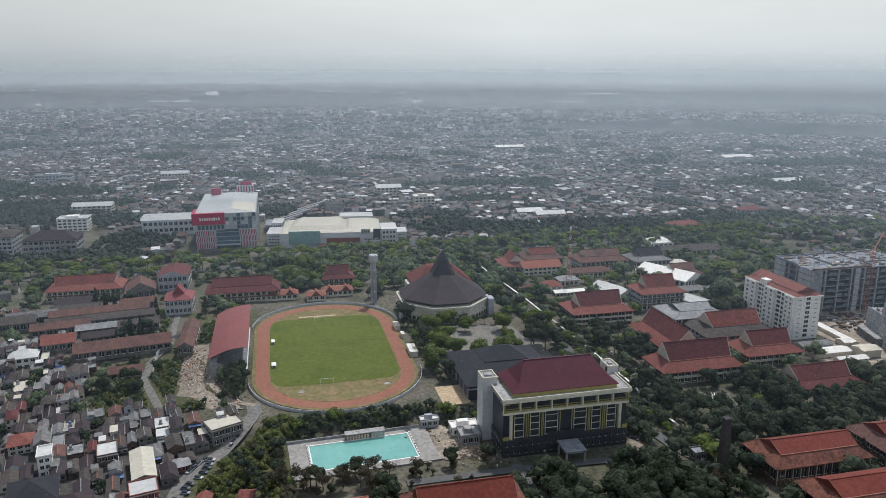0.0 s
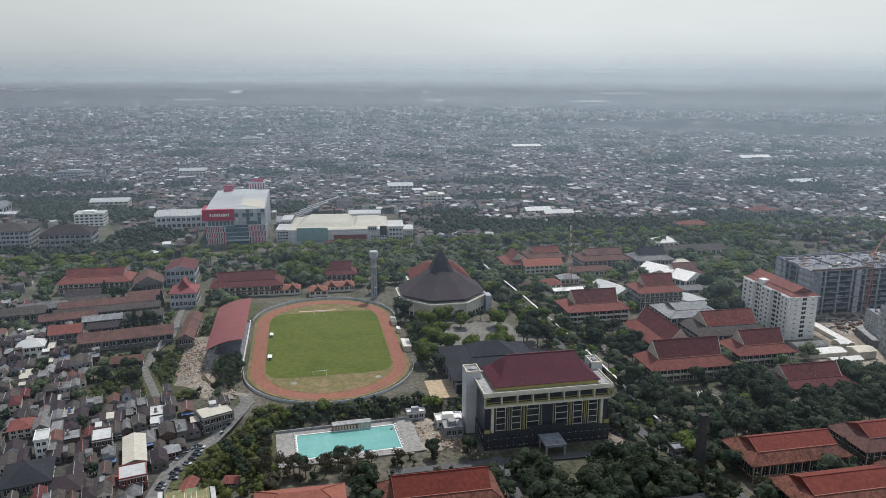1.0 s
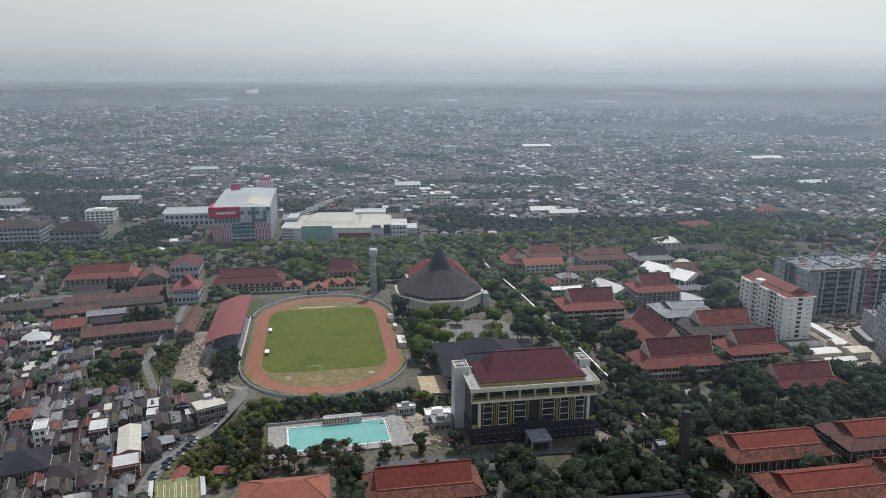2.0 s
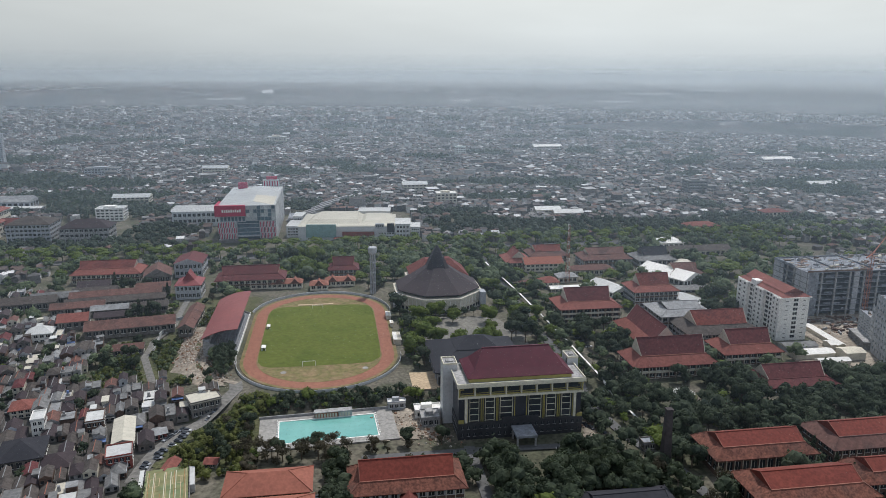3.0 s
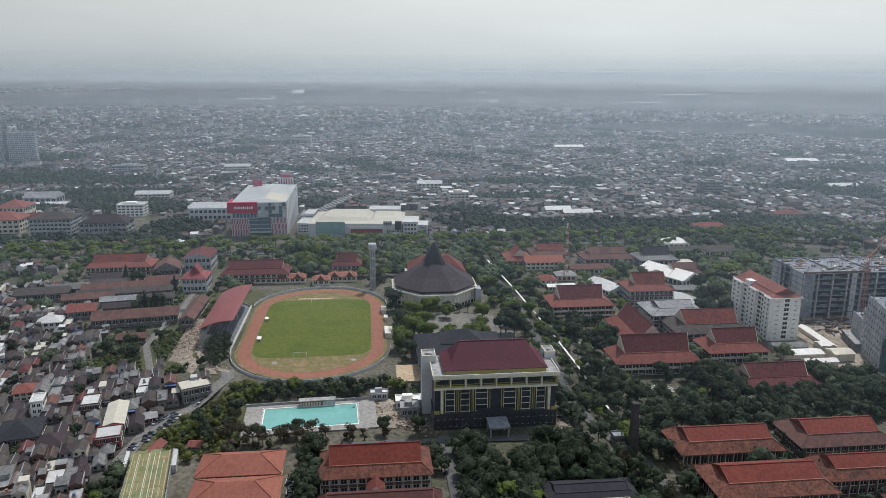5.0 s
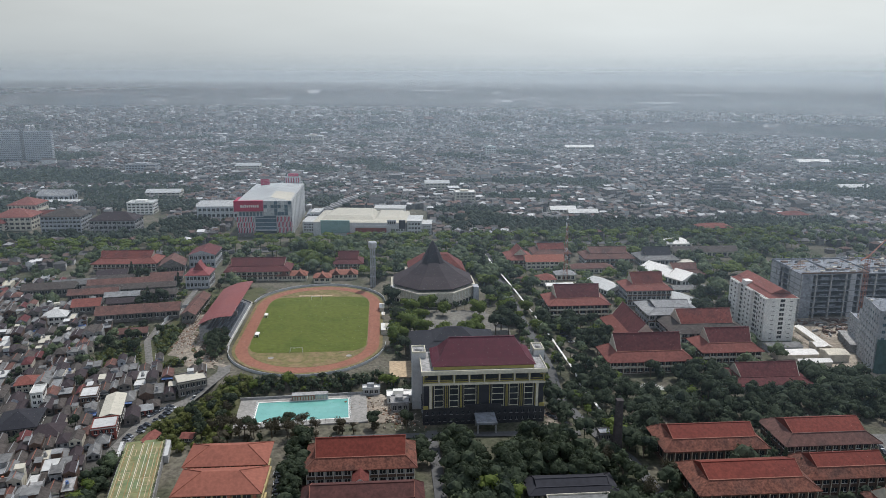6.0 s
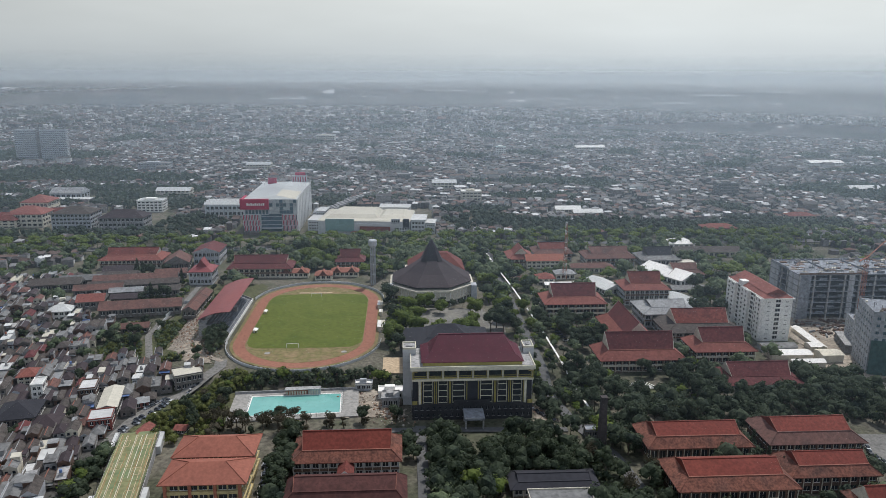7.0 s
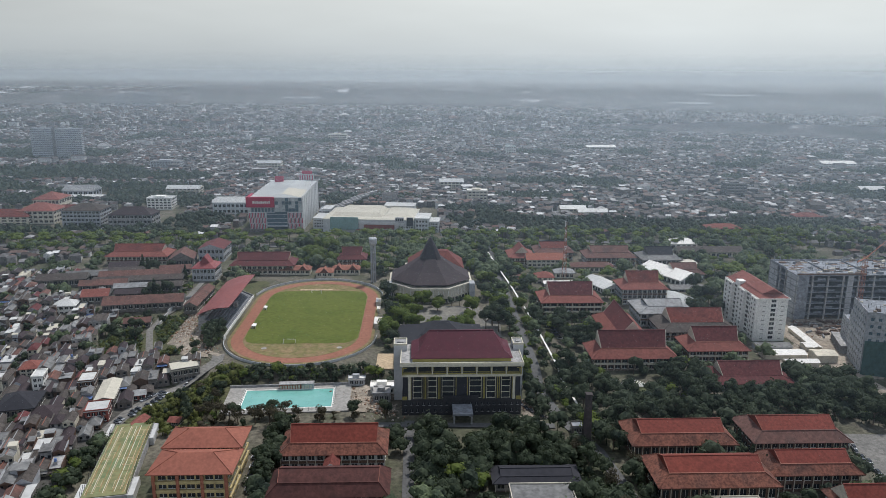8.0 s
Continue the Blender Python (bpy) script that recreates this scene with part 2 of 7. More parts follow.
M_SEAT = material("tribune_steps", [(0.15, 0.16, 0.175), (0.20, 0.21, 0.225)], 0.9, 0.6, 0.1, 0.1)
M_COURT = material("green_court", [(0.13, 0.175, 0.085), (0.185, 0.18, 0.085), (0.15, 0.185, 0.095)], 0.8, 0.4, 0.08, 0.0, spread=0.2)
M_COURTRED = material("worn_red_line", [(0.24, 0.13, 0.06), (0.30, 0.17, 0.08)], 0.9, 0.7, 0.2, 0.0, spread=0.3)
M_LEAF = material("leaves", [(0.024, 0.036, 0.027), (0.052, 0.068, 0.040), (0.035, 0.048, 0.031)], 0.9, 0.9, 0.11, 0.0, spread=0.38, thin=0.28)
M_LEAF_L = material("bright_leaves", [(0.075, 0.108, 0.022), (0.115, 0.148, 0.032), (0.062, 0.095, 0.022)], 0.8, 0.9, 0.09, 0.0, spread=0.22, thin=0.35)
M_LEAF_G = material("dry_leaves", [(0.055, 0.05, 0.034), (0.085, 0.073, 0.05)], 0.9, 0.9, 0.09, 0.0, spread=0.3, thin=0.3)
# paler and bluer leaves: distance haze is mixed into the colour
M_LEAF_F = material("far_leaves_hazed", [(0.040, 0.055, 0.048), (0.068, 0.085, 0.062), (0.048, 0.066, 0.053)], 0.8, 0.4, 0.03, 0.0, spread=0.25, thin=0.28)
# leaf green lightened and blued to carry the haze of the middle distance
M_LEAF_M = material("mid_leaves_hazed", [(0.058, 0.084, 0.058), (0.126, 0.156, 0.084), (0.084, 0.112, 0.070)], 0.85, 0.9, 0.10, 0.0, spread=0.38, thin=0.3)
M_LEAF_O = material("olive_leaves", [(0.060, 0.076, 0.026), (0.118, 0.128, 0.038), (0.072, 0.090, 0.030)], 0.9, 0.9, 0.13, 0.0, spread=0.26, thin=0.3)
M_DARKROOF = material("charcoal_roof", [(0.022, 0.023, 0.029), (0.032, 0.032, 0.039)], 0.92, 0.5, 0.06, 0.1, spread=0.15)
M_HALLRED = material("bright_red_roof", [(0.185, 0.044, 0.046), (0.22, 0.055, 0.055)], 0.55, 0.5, 0.06, 0.05, spread=0.12)
M_TILE_N = material("deep_red_tiles", [(0.135, 0.030, 0.022), (0.165, 0.038, 0.026)], 0.85, 0.8, 0.07, 0.3, spread=0.2, stain=0.15)
M_TILE_W = material("weathered_tiles", [(0.130, 0.054, 0.041), (0.180, 0.072, 0.050), (0.10, 0.052, 0.042)], 0.9, 1.1, 0.09, 0.4, spread=0.4, stain=0.35)
M_TILE_S = material("school_tiles", [(0.235, 0.085, 0.06), (0.27, 0.098, 0.067)], 0.85, 0.8, 0.07, 0.3, spread=0.12, stain=0.12)
M_TRIM = material("salmon_ridge_tiles", [(0.21, 0.085, 0.062), (0.25, 0.105, 0.075)], 0.85, 0.9, 0.1, 0.1, spread=0.15)
M_TILE_R = material("faded_brown_red_tiles", [(0.105, 0.058, 0.05), (0.14, 0.072, 0.06), (0.085, 0.052, 0.046)], 0.88, 0.9, 0.08, 0.3, spread=0.3, stain=0.25)
M_BARK = material("bark", [(0.10, 0.08, 0.06), (0.14, 0.11, 0.085)], 0.95, 2.0, 0.3, 0.3)
M_CAR = material("car_paint", [(0.55, 0.55, 0.55), (0.05, 0.05, 0.06), (0.30, 0.31, 0.33), (0.6, 0.6, 0.6), (0.12, 0.13, 0.15), (0.10, 0.11, 0.13)], 0.35, 1.0, 0.1, 0.0, vary="object", spread=0.05)
M_RUBBER = material("rubber", [(0.02, 0.02, 0.02)], 0.8, 1.0, 0.1, 0.0)
M_BLUE = material("blue_tarp", [(0.10, 0.16, 0.33), (0.13, 0.20, 0.38)], 0.6, 0.6, 0.1, 0.1)
M_CITYROOF = material("city_roofs", [(0.055, 0.045, 0.043), (0.085, 0.057, 0.048), (0.045, 0.043, 0.044), (0.30, 0.295, 0.29), (0.062, 0.049, 0.045), (0.115, 0.062, 0.05), (0.08, 0.077, 0.078), (0.115, 0.113, 0.112), (0.052, 0.046, 0.044), (0.52, 0.515, 0.51), (0.065, 0.061, 0.062), (0.10, 0.066, 0.056), (0.16, 0.157, 0.155), (0.058, 0.053, 0.054), (0.08, 0.063, 0.057)], 0.75, 0.4, 0.02, 0.0, vary="island", spread=0.22)
M_CITYWALL = material("city_walls", [(0.20, 0.19, 0.185), (0.13, 0.125, 0.12), (0.30, 0.285, 0.27), (0.17, 0.145, 0.13), (0.42, 0.41, 0.395), (0.10, 0.097, 0.095), (0.62, 0.61, 0.59), (0.15, 0.145, 0.14)], 0.85, 0.5, 0.02, 0.0, vary="island", spread=0.2, stain=0.25)
M_WATER = material("pool_water", [(0.14, 0.355, 0.32), (0.175, 0.40, 0.355)], 0.08, 0.35, 0.05, 0.03, spread=0.06)
M_TOWER = material("chimney_brick", [(0.04, 0.035, 0.035), (0.06, 0.05, 0.05)], 0.9, 0.8, 0.1, 0.2)


# ---- mesh building ----
class Geo:
    """Collects vertices and faces, with a material slot for each face."""

    def __init__(self):
        self.v, self.f, self.s = [], [], []

    def poly(self, pts, slot=0):
        i = len(self.v)
        self.v.extend(pts)
        self.f.append(tuple(range(i, i + len(pts))))
        self.s.append(slot)

    def box(self, x0, x1, y0, y1, z0, z1, slot=0):
        i = len(self.v)
        self.v += [(x0, y0, z0), (x1, y0, z0), (x1, y1, z0), (x0, y1, z0), (x0, y0, z1), (x1, y0, z1), (x1, y1, z1), (x0, y1, z1)]
        self.f += [(i, i + 3, i + 2, i + 1), (i + 4, i + 5, i + 6, i + 7), (i, i + 1, i + 5, i + 4), (i + 1, i + 2, i + 6, i + 5),
                   (i + 2, i + 3, i + 7, i + 6), (i + 3, i, i + 4, i + 7)]
        self.s += [slot] * 6

    def prism(self, low, high, slot=0):
        """A closed solid between two rings of the same number of points."""
        i, n = len(self.v), len(low)
        self.v += list(low) + list(high)
        self.f.append(tuple(reversed(range(i, i + n))))
        self.f.append(tuple(range(i + n, i + 2 * n)))
        self.s += [slot, slot]
        for k in range(n):
            j = (k + 1) % n
            self.f.append((i + k, i + j, i + n + j, i + n + k))
            self.s.append(slot)

    def tube(self, a, b, ra, rb, n=8, slot=0):
        a, b = Vector(a), Vector(b)
        q = (b - a).to_track_quat("Z", "Y")
        ring = [Vector((math.cos(math.tau * k / n), math.sin(math.tau * k / n), 0)) for k in range(n)]
        self.prism([tuple(a + q @ (r * ra)) for r in ring], [tuple(b + q @ (r * rb)) for r in ring], slot)

    def mesh(self, name, *mats):
        me = bpy.data.meshes.new(name)
        me.from_pydata(self.v, [], self.f)
        for m in mats:
            me.materials.append(m)
        if len(mats) > 1:
            me.polygons.foreach_set("material_index", self.s)
        me.update()
        return me


def part(name, geo, mats, parent=None, label="", at=None):
    """Links a Geo (or a mesh) as one object, under a thing or a part."""
    if isinstance(geo, Geo):
        geo = geo.mesh(name, *(mats if isinstance(mats, (list, tuple)) else [mats]))
    ob = new(name, geo)
    if parent is not None:
        ob.parent = parent
    if at is not None:
        ob.matrix_basis = at
    return tagged(ob, label)


def thing(name, m, label, category, group="", kind=""):
    ob = new(name)
    ob.empty_display_size = 0.5
    ob.matrix_basis = m
    return tagged(ob, label, category, group, kind)


def smooth(a, b, v):
    u = min(1.0, max(0.0, (v - a) / (b - a)))
    return u * u * (3 - 2 * u)


def foothills(d):
    return 85.0 * min(1.0, max(0.0, (d - 1800) / 3000))


def gz(x, y):
    """Height of the ground: the sports ground is a terrace about 5 m above the land south, west and east of it; the far city climbs gently."""
    south = smooth(-90, -104, y)
    east = smooth(130, 185, x) * smooth(70, 10, y)
    west = smooth(-72, -92, x) * smooth(40, 0, y)
    return -5.0 * max(south, east, west) + (foothills(math.hypot(x - 20, y + 455)) if y > 0 else 0.0)


FOOT, LINES = [], []      # ground taken by buildings; lines of roads


def taken(x, y, pad=1.0):
    return any(a - pad < x < b + pad and c - pad < y < d + pad for a, b, c, d in FOOT)


def near_road(x, y, pad):
    for pts, width in LINES:
        for (ax, ay), (bx, by) in zip(pts[:-1], pts[1:]):
            u = max(0, min(1, ((x - ax) * (bx - ax) + (y - ay) * (by - ay)) / ((bx - ax) ** 2 + (by - ay) ** 2)))
            if math.hypot(x - ax - u * (bx - ax), y - ay - u * (by - ay)) < width / 2 + pad:
                return True
    return False


FOOT += [(-50, 50, -90, 90), (-70, -46, -34, 48), (-30, 40, -140, -104), (60, 132, -160, -112), (86, 108, -176, -150), (-86, -68, -60, 22), (62, 114, -92, -42), (48, 120, 22, 104),
         (293, 316, -42, 12), (338, 432, -2, 44), (324, 420, -135, -32), (-112, 90, 246, 405), (48, 68, -95, -68), (66, 130, -40, 18), (-60, 34, 91, 117), (180, 208, -124, -98), (272, 314, -216, -162), (296, 332, -95, -44)]


OCTA = [(1, 0, 0), (-1, 0, 0), (0, 1, 0), (0, -1, 0), (0, 0, 1), (0, 0, -1)]
OCTA_F = [(0, 2, 4), (2, 1, 4), (1, 3, 4), (3, 0, 4), (2, 0, 5), (1, 2, 5), (3, 1, 5), (0, 3, 5)]


def lobe_core(g, r, c, br, flat):
    """The shaded inside of one lobe of a crown: a lumpy closed solid of 32 faces."""
    i, mids = len(g.v), {}
    pts = [Vector(p) for p in OCTA]
    faces = []
    for a, b, d in OCTA_F:
        m = []
        for p, q in ((a, b), (b, d), (d, a)):
            key = (min(p, q), max(p, q))
            if key not in mids:
                mids[key] = len(pts)
                pts.append((pts[p] + pts[q]).normalized())
            m.append(mids[key])
        faces += [(a, m[0], m[2]), (b, m[1], m[0]), (d, m[2], m[1]), (m[0], m[1], m[2])]
    for p in pts:
        k = br * r.uniform(.64, .92)
        g.v.append((c.x + p.x * k, c.y + p.y * k, c.z + p.z * k * flat))
    g.f += [(i + a, i + b, i + d) for a, b, d in faces]
    g.s += [0] * 32


def leafy_ball(g, r, x, y, zc, w, flat, n, e0, e1):
    """A crown of several lobes, each a shaded core under small leaf clumps that face outwards, with a ragged outline."""
    count = 5 if w > 4.4 else (3 if w > 2.6 else 2)
    turn = r.uniform(0, math.tau)
    for k in range(count):
        if k == 0:
            c, br = Vector((x + r.uniform(-.12, .12) * w, y + r.uniform(-.12, .12) * w, zc + w * flat * .22)), w * r.uniform(.58, .72)
        else:
            a = turn + math.tau * k / (count - 1) + r.uniform(-.45, .45)
            q = w * r.uniform(.38, .58)
            c, br = Vector((x + q * math.cos(a), y + q * math.sin(a), zc + w * flat * r.uniform(-.32, .12))), w * r.uniform(.36, .56)
        lobe_core(g, r, c, br, flat)
        for i in range(n // count):
            a, b = r.uniform(0, math.tau), r.uniform(-.6, 1)
            q = math.sqrt(max(0, 1 - b * b))
            d = Vector((q * math.cos(a), q * math.sin(a), b))
            p = c + Vector((d.x, d.y, d.z * flat)) * (br * r.uniform(.78, 1.18))
            nrm = (d + Vector((r.gauss(0, .34), r.gauss(0, .34), r.gauss(.1, .34)))).normalized()
            e = r.uniform(e0, e1)
            u = nrm.orthogonal().normalized()
            u.rotate(Matrix.Rotation(r.uniform(0, 3), 3, nrm))
            v = nrm.cross(u) * e * .8
            u = u * e
            g.poly([tuple(p - u), tuple(p - v + nrm * e * .12), tuple(p + u), tuple(p + v)])


# ---- ground, roads and the sports ground ----
def spaced(fine0, fine1, step, far0, far1):
    out = list(np.arange(fine0, fine1 + 0.1, step))
    d = step
    while out[-1] < far1:
        d *= 1.35
        out.append(out[-1] + d)
    d = step
    while out[0] > far0:
        d *= 1.35
        out.insert(0, out[0] - d)
    return out


def build_ground():
    xs, ys = spaced(-160, 260, 5, -6000, 7000), spaced(-220, 90, 4, -4000, 6500)
    g = Geo()
    n = len(xs)
    for y in ys:
        for x in xs:
            g.v.append((x, y, gz(x, y) + 0.25 * noise.noise((x * 0.05, y * 0.05, 3.0)) - 0.3))
    for j in range(len(ys) - 1):
        for i in range(n - 1):
            g.f.append((j * n + i, j * n + i + 1, (j + 1) * n + i + 1, (j + 1) * n + i))
            g.s.append(0)
    me = g.mesh("ground", M_GROUND)
    for p in me.polygons:
        p.use_smooth = True
    tagged(part("ground", me, None), "scrubby green and brown earth with patches of grass", "ground", kind="structure")


build_ground()


def ribbon(name, pts, width, mat, label, category, lift=0.1, thick=0.4, kind="structure"):
    """A road or path along a line of points, lying on the ground."""
    LINES.append((pts, width))
    lift += 0.03 * len(LINES)
    g = Geo()
    line = []
    for a, b in zip(pts[:-1], pts[1:]):
        k = max(1, int(math.dist(a, b) / 6))
        line += [(a[0] + (b[0] - a[0]) * i / k, a[1] + (b[1] - a[1]) * i / k) for i in range(k)]
    line.append(pts[-1])
    left, right = [], []
    for i, (x, y) in enumerate(line):
        x0, y0 = line[max(0, i - 1)]
        x1, y1 = line[min(len(line) - 1, i + 1)]
        d = math.hypot(x1 - x0, y1 - y0)
        nx, ny = -(y1 - y0) / d * width / 2, (x1 - x0) / d * width / 2
        z = max(gz(x + nx, y + ny), gz(x - nx, y - ny)) + lift
        left.append((x + nx, y + ny, z))
        right.append((x - nx, y - ny, z))
    for i in range(len(line) - 1):
        a, b, c, d = right[i], right[i + 1], left[i + 1], left[i]
        g.poly([a, b, c, d])
        g.poly([(a[0], a[1], a[2] - thick), (b[0], b[1], b[2] - thick), b, a])
        g.poly([d, c, (c[0], c[1], c[2] - thick), (d[0], d[1], d[2] - thick)])
    return tagged(part(name, g, mat), label, category, kind=kind)


def patch(name, pts, mat, label, category, lift=0.06, kind="structure", ragged=0.0):
    """A piece of ground: a flat slab with an edge or, with ragged edges, a skin that follows the slope."""
    g = Geo()
    if ragged:
        cell, index = 1.5, {}
        x0, y0 = min(p[0] for p in pts) - ragged, min(p[1] for p in pts) - ragged
        nx, ny = int((max(p[0] for p in pts) + ragged - x0) / cell) + 1, int((max(p[1] for p in pts) + ragged - y0) / cell) + 1

        def corner(i, j):
            if (i, j) not in index:
                index[i, j] = len(g.v)
                x, y = x0 + i * cell + .5 * noise.noise((i * 1.7, j * 1.3, 5)), y0 + j * cell + .5 * noise.noise((i * 1.1, j * 1.9, 8))
                g.v.append((x, y, gz(x, y) + lift))
            return index[i, j]
        for i in range(nx):
            for j in range(ny):
                x, y = x0 + (i + .5) * cell, y0 + (j + .5) * cell
                x, y = x + ragged * noise.noise((x * .17, y * .17, 2)), y + ragged * noise.noise((x * .17, y * .17, 9))
                inside = False
                for (ax, ay), (bx, by) in zip(pts, pts[1:] + pts[:1]):
                    if (ay > y) != (by > y) and x < ax + (bx - ax) * (y - ay) / (by - ay):
                        inside = not inside
                if inside:
                    g.f.append((corner(i, j), corner(i + 1, j), corner(i + 1, j + 1), corner(i, j + 1)))
                    g.s.append(0)
        return tagged(part(name, g, mat), label, category, kind=kind)
    z = sum(gz(x, y) for x, y in pts) / len(pts) + lift
    g.prism([(x, y, z - 0.6) for x, y in pts], [(x, y, z) for x, y in pts])
    return tagged(part(name, g, mat), label, category, kind=kind)


ribbon("road", [(-45, -70), (-43.5, -80), (-48, -93), (-57.5, -106.5), (-66, -118), (-72.5, -130), (-75, -142), (-77, -158)], 7.0, M_LANE, "narrow grey asphalt street beside the houses", "road")
ribbon("road", [(-99, 130), (-98, 63), (-97, 30), (-106, 10), (-106, -14), (-92, -55)], 4.2, M_LANE, "pale concrete lane between sheds and scrub", "road")
ribbon("road", [(-75, 22), (-71.5, -9), (-67, -40), (-58, -62), (-44, -72)], 3.6, M_DIRT, "dusty pale footpath past the grandstand", "path")
ribbon("road", [(142, 240), (142, 100), (142, 0), (142, -72), (142, -120), (147, -150), (158, -180), (165, -240)], 5.6, M_ASPHALT, "grey campus avenue lined with trees", "road")
ribbon("road", [(-700, 212), (-330, 212), (-110, 205), (110, 226), (280, 222), (700, 222)], 14, M_ASPHALT, "wide grey main road behind the campus trees", "road")
ribbon("road", [(70, -148), (70, -178), (70, -260)], 5, M_ASPHALT, "grey drive shaded by trees", "road")
ribbon("road", [(20, -152), (70, -152), (142, -155)], 4.5, M_ASPHALT, "grey drive in front of the tall building", "road")
ribbon("road", [(335, -150), (325, -70), (322, -10), (325, 30)], 9, M_DIRT, "pale dusty building-site track", "road")
ribbon("walkway", [(139, 175), (142, 125), (147, 59), (151, 5), (153, -40), (154, -77), (155, -110), (157, -138)], 1.1, M_WHITE, "long narrow white covered walkway roof", "walkway", lift=3.0, thick=0.25)
patch("plaza", [(62, -20), (76, 22), (118, 18), (130, -20), (128, -44), (70, -44)], M_PLAZA, "grey paved plaza with trees", "pavement")
patch("sand_court", [(50, -93), (64.5, -93), (64.5, -70), (50, -70)], M_SAND, "pale sand volleyball court", "court", 0.12)
patch("building_yard", [(286, -90), (345, -104), (425, -20), (425, 6), (318, 6), (318, -50), (286, -50)], M_DIRT, "pale bare earth of a building site", "ground", 0.12, ragged=5.0)
patch("building_yard", [(127, -148), (137, -148), (138, -128), (128, -124)], M_DIRT, "brown bare earth beside the tall building", "ground", 0.12, ragged=5.0)
patch("building_yard", [(30, -137), (62, -137), (62, -108), (34, -106)], M_DIRT, "sandy yard with builders' rubble", "ground", 0.12, ragged=5.0)
patch("car_park", [(274, -214), (300, -214), (312, -168), (280, -166)], M_LANE, "grey paved car park beside tiled halls", "pavement", 0.1)
patch("scrub_plot", [(-128, -45), (-92, -52), (-68, -68), (-70, 20), (-98, 18), (-106, -10), (-108, -40)], M_ROUGH, "overgrown plot of rough grass", "grass", 0.05, ragged=5.0)
patch("scrub_plot", [(-72, -150), (-66, -118), (-34, -92), (-25, -98), (-26, -140), (-40, -150)], M_ROUGH, "overgrown green bank above the street", "grass", 0.08, ragged=5.0)
patch("grass_plot", [(-66, 47), (-48, 47), (-44, 84), (-90, 90), (-90, 60)], M_ROUGH, "rough grass behind the running track", "grass", 0.05, ragged=5.0)


def lane_wall():
    w = thing("lane_wall", pose(0, 0, 0), "pale plastered wall curving along the lane", "wall", kind="structure")
    line = [(-92, 42), (-97, 38.5), (-100.5, 32), (-102, 24), (-103, 14), (-103, 4), (-102.5, -6), (-101, -14)]
    for (ax, ay), (bx, by) in zip(line[:-1], line[1:]):
        m = math.hypot(bx - ax, by - ay)
        g = Geo()
        g.box(0, m + .1, -.12, .12, -2.5, 2.0)
        g.box(0, .4, -.22, .22, -2.5, 2.3)
        part("panel", g, M_MALL, w, at=pose(ax, ay, gz(ax, ay), 0, 0, math.degrees(math.atan2(by - ay, bx - ax))))


lane_wall()


def oval(r, half, n=40):
    a = [math.pi * k / n for k in range(n + 1)]
    return [(r * math.cos(t), half + r * math.sin(t)) for t in a] + [(-r * math.cos(t), -half - r * math.sin(t)) for t in a]


HALF, RAD = 39.9, 36.5


def ring(outer, inner, z, thick=0.3):
    g = Geo()
    n = len(outer)
    for i in range(n):
        j = (i + 1) % n
        (a, b), (c, d), (e, f), (p, q) = outer[i], outer[j], inner[j], inner[i]
        g.poly([(a, b, z), (c, d, z), (e, f, z), (p, q, z)])
        g.poly([(a, b, z - thick), (c, d, z - thick), (c, d, z), (a, b, z)])
    return g


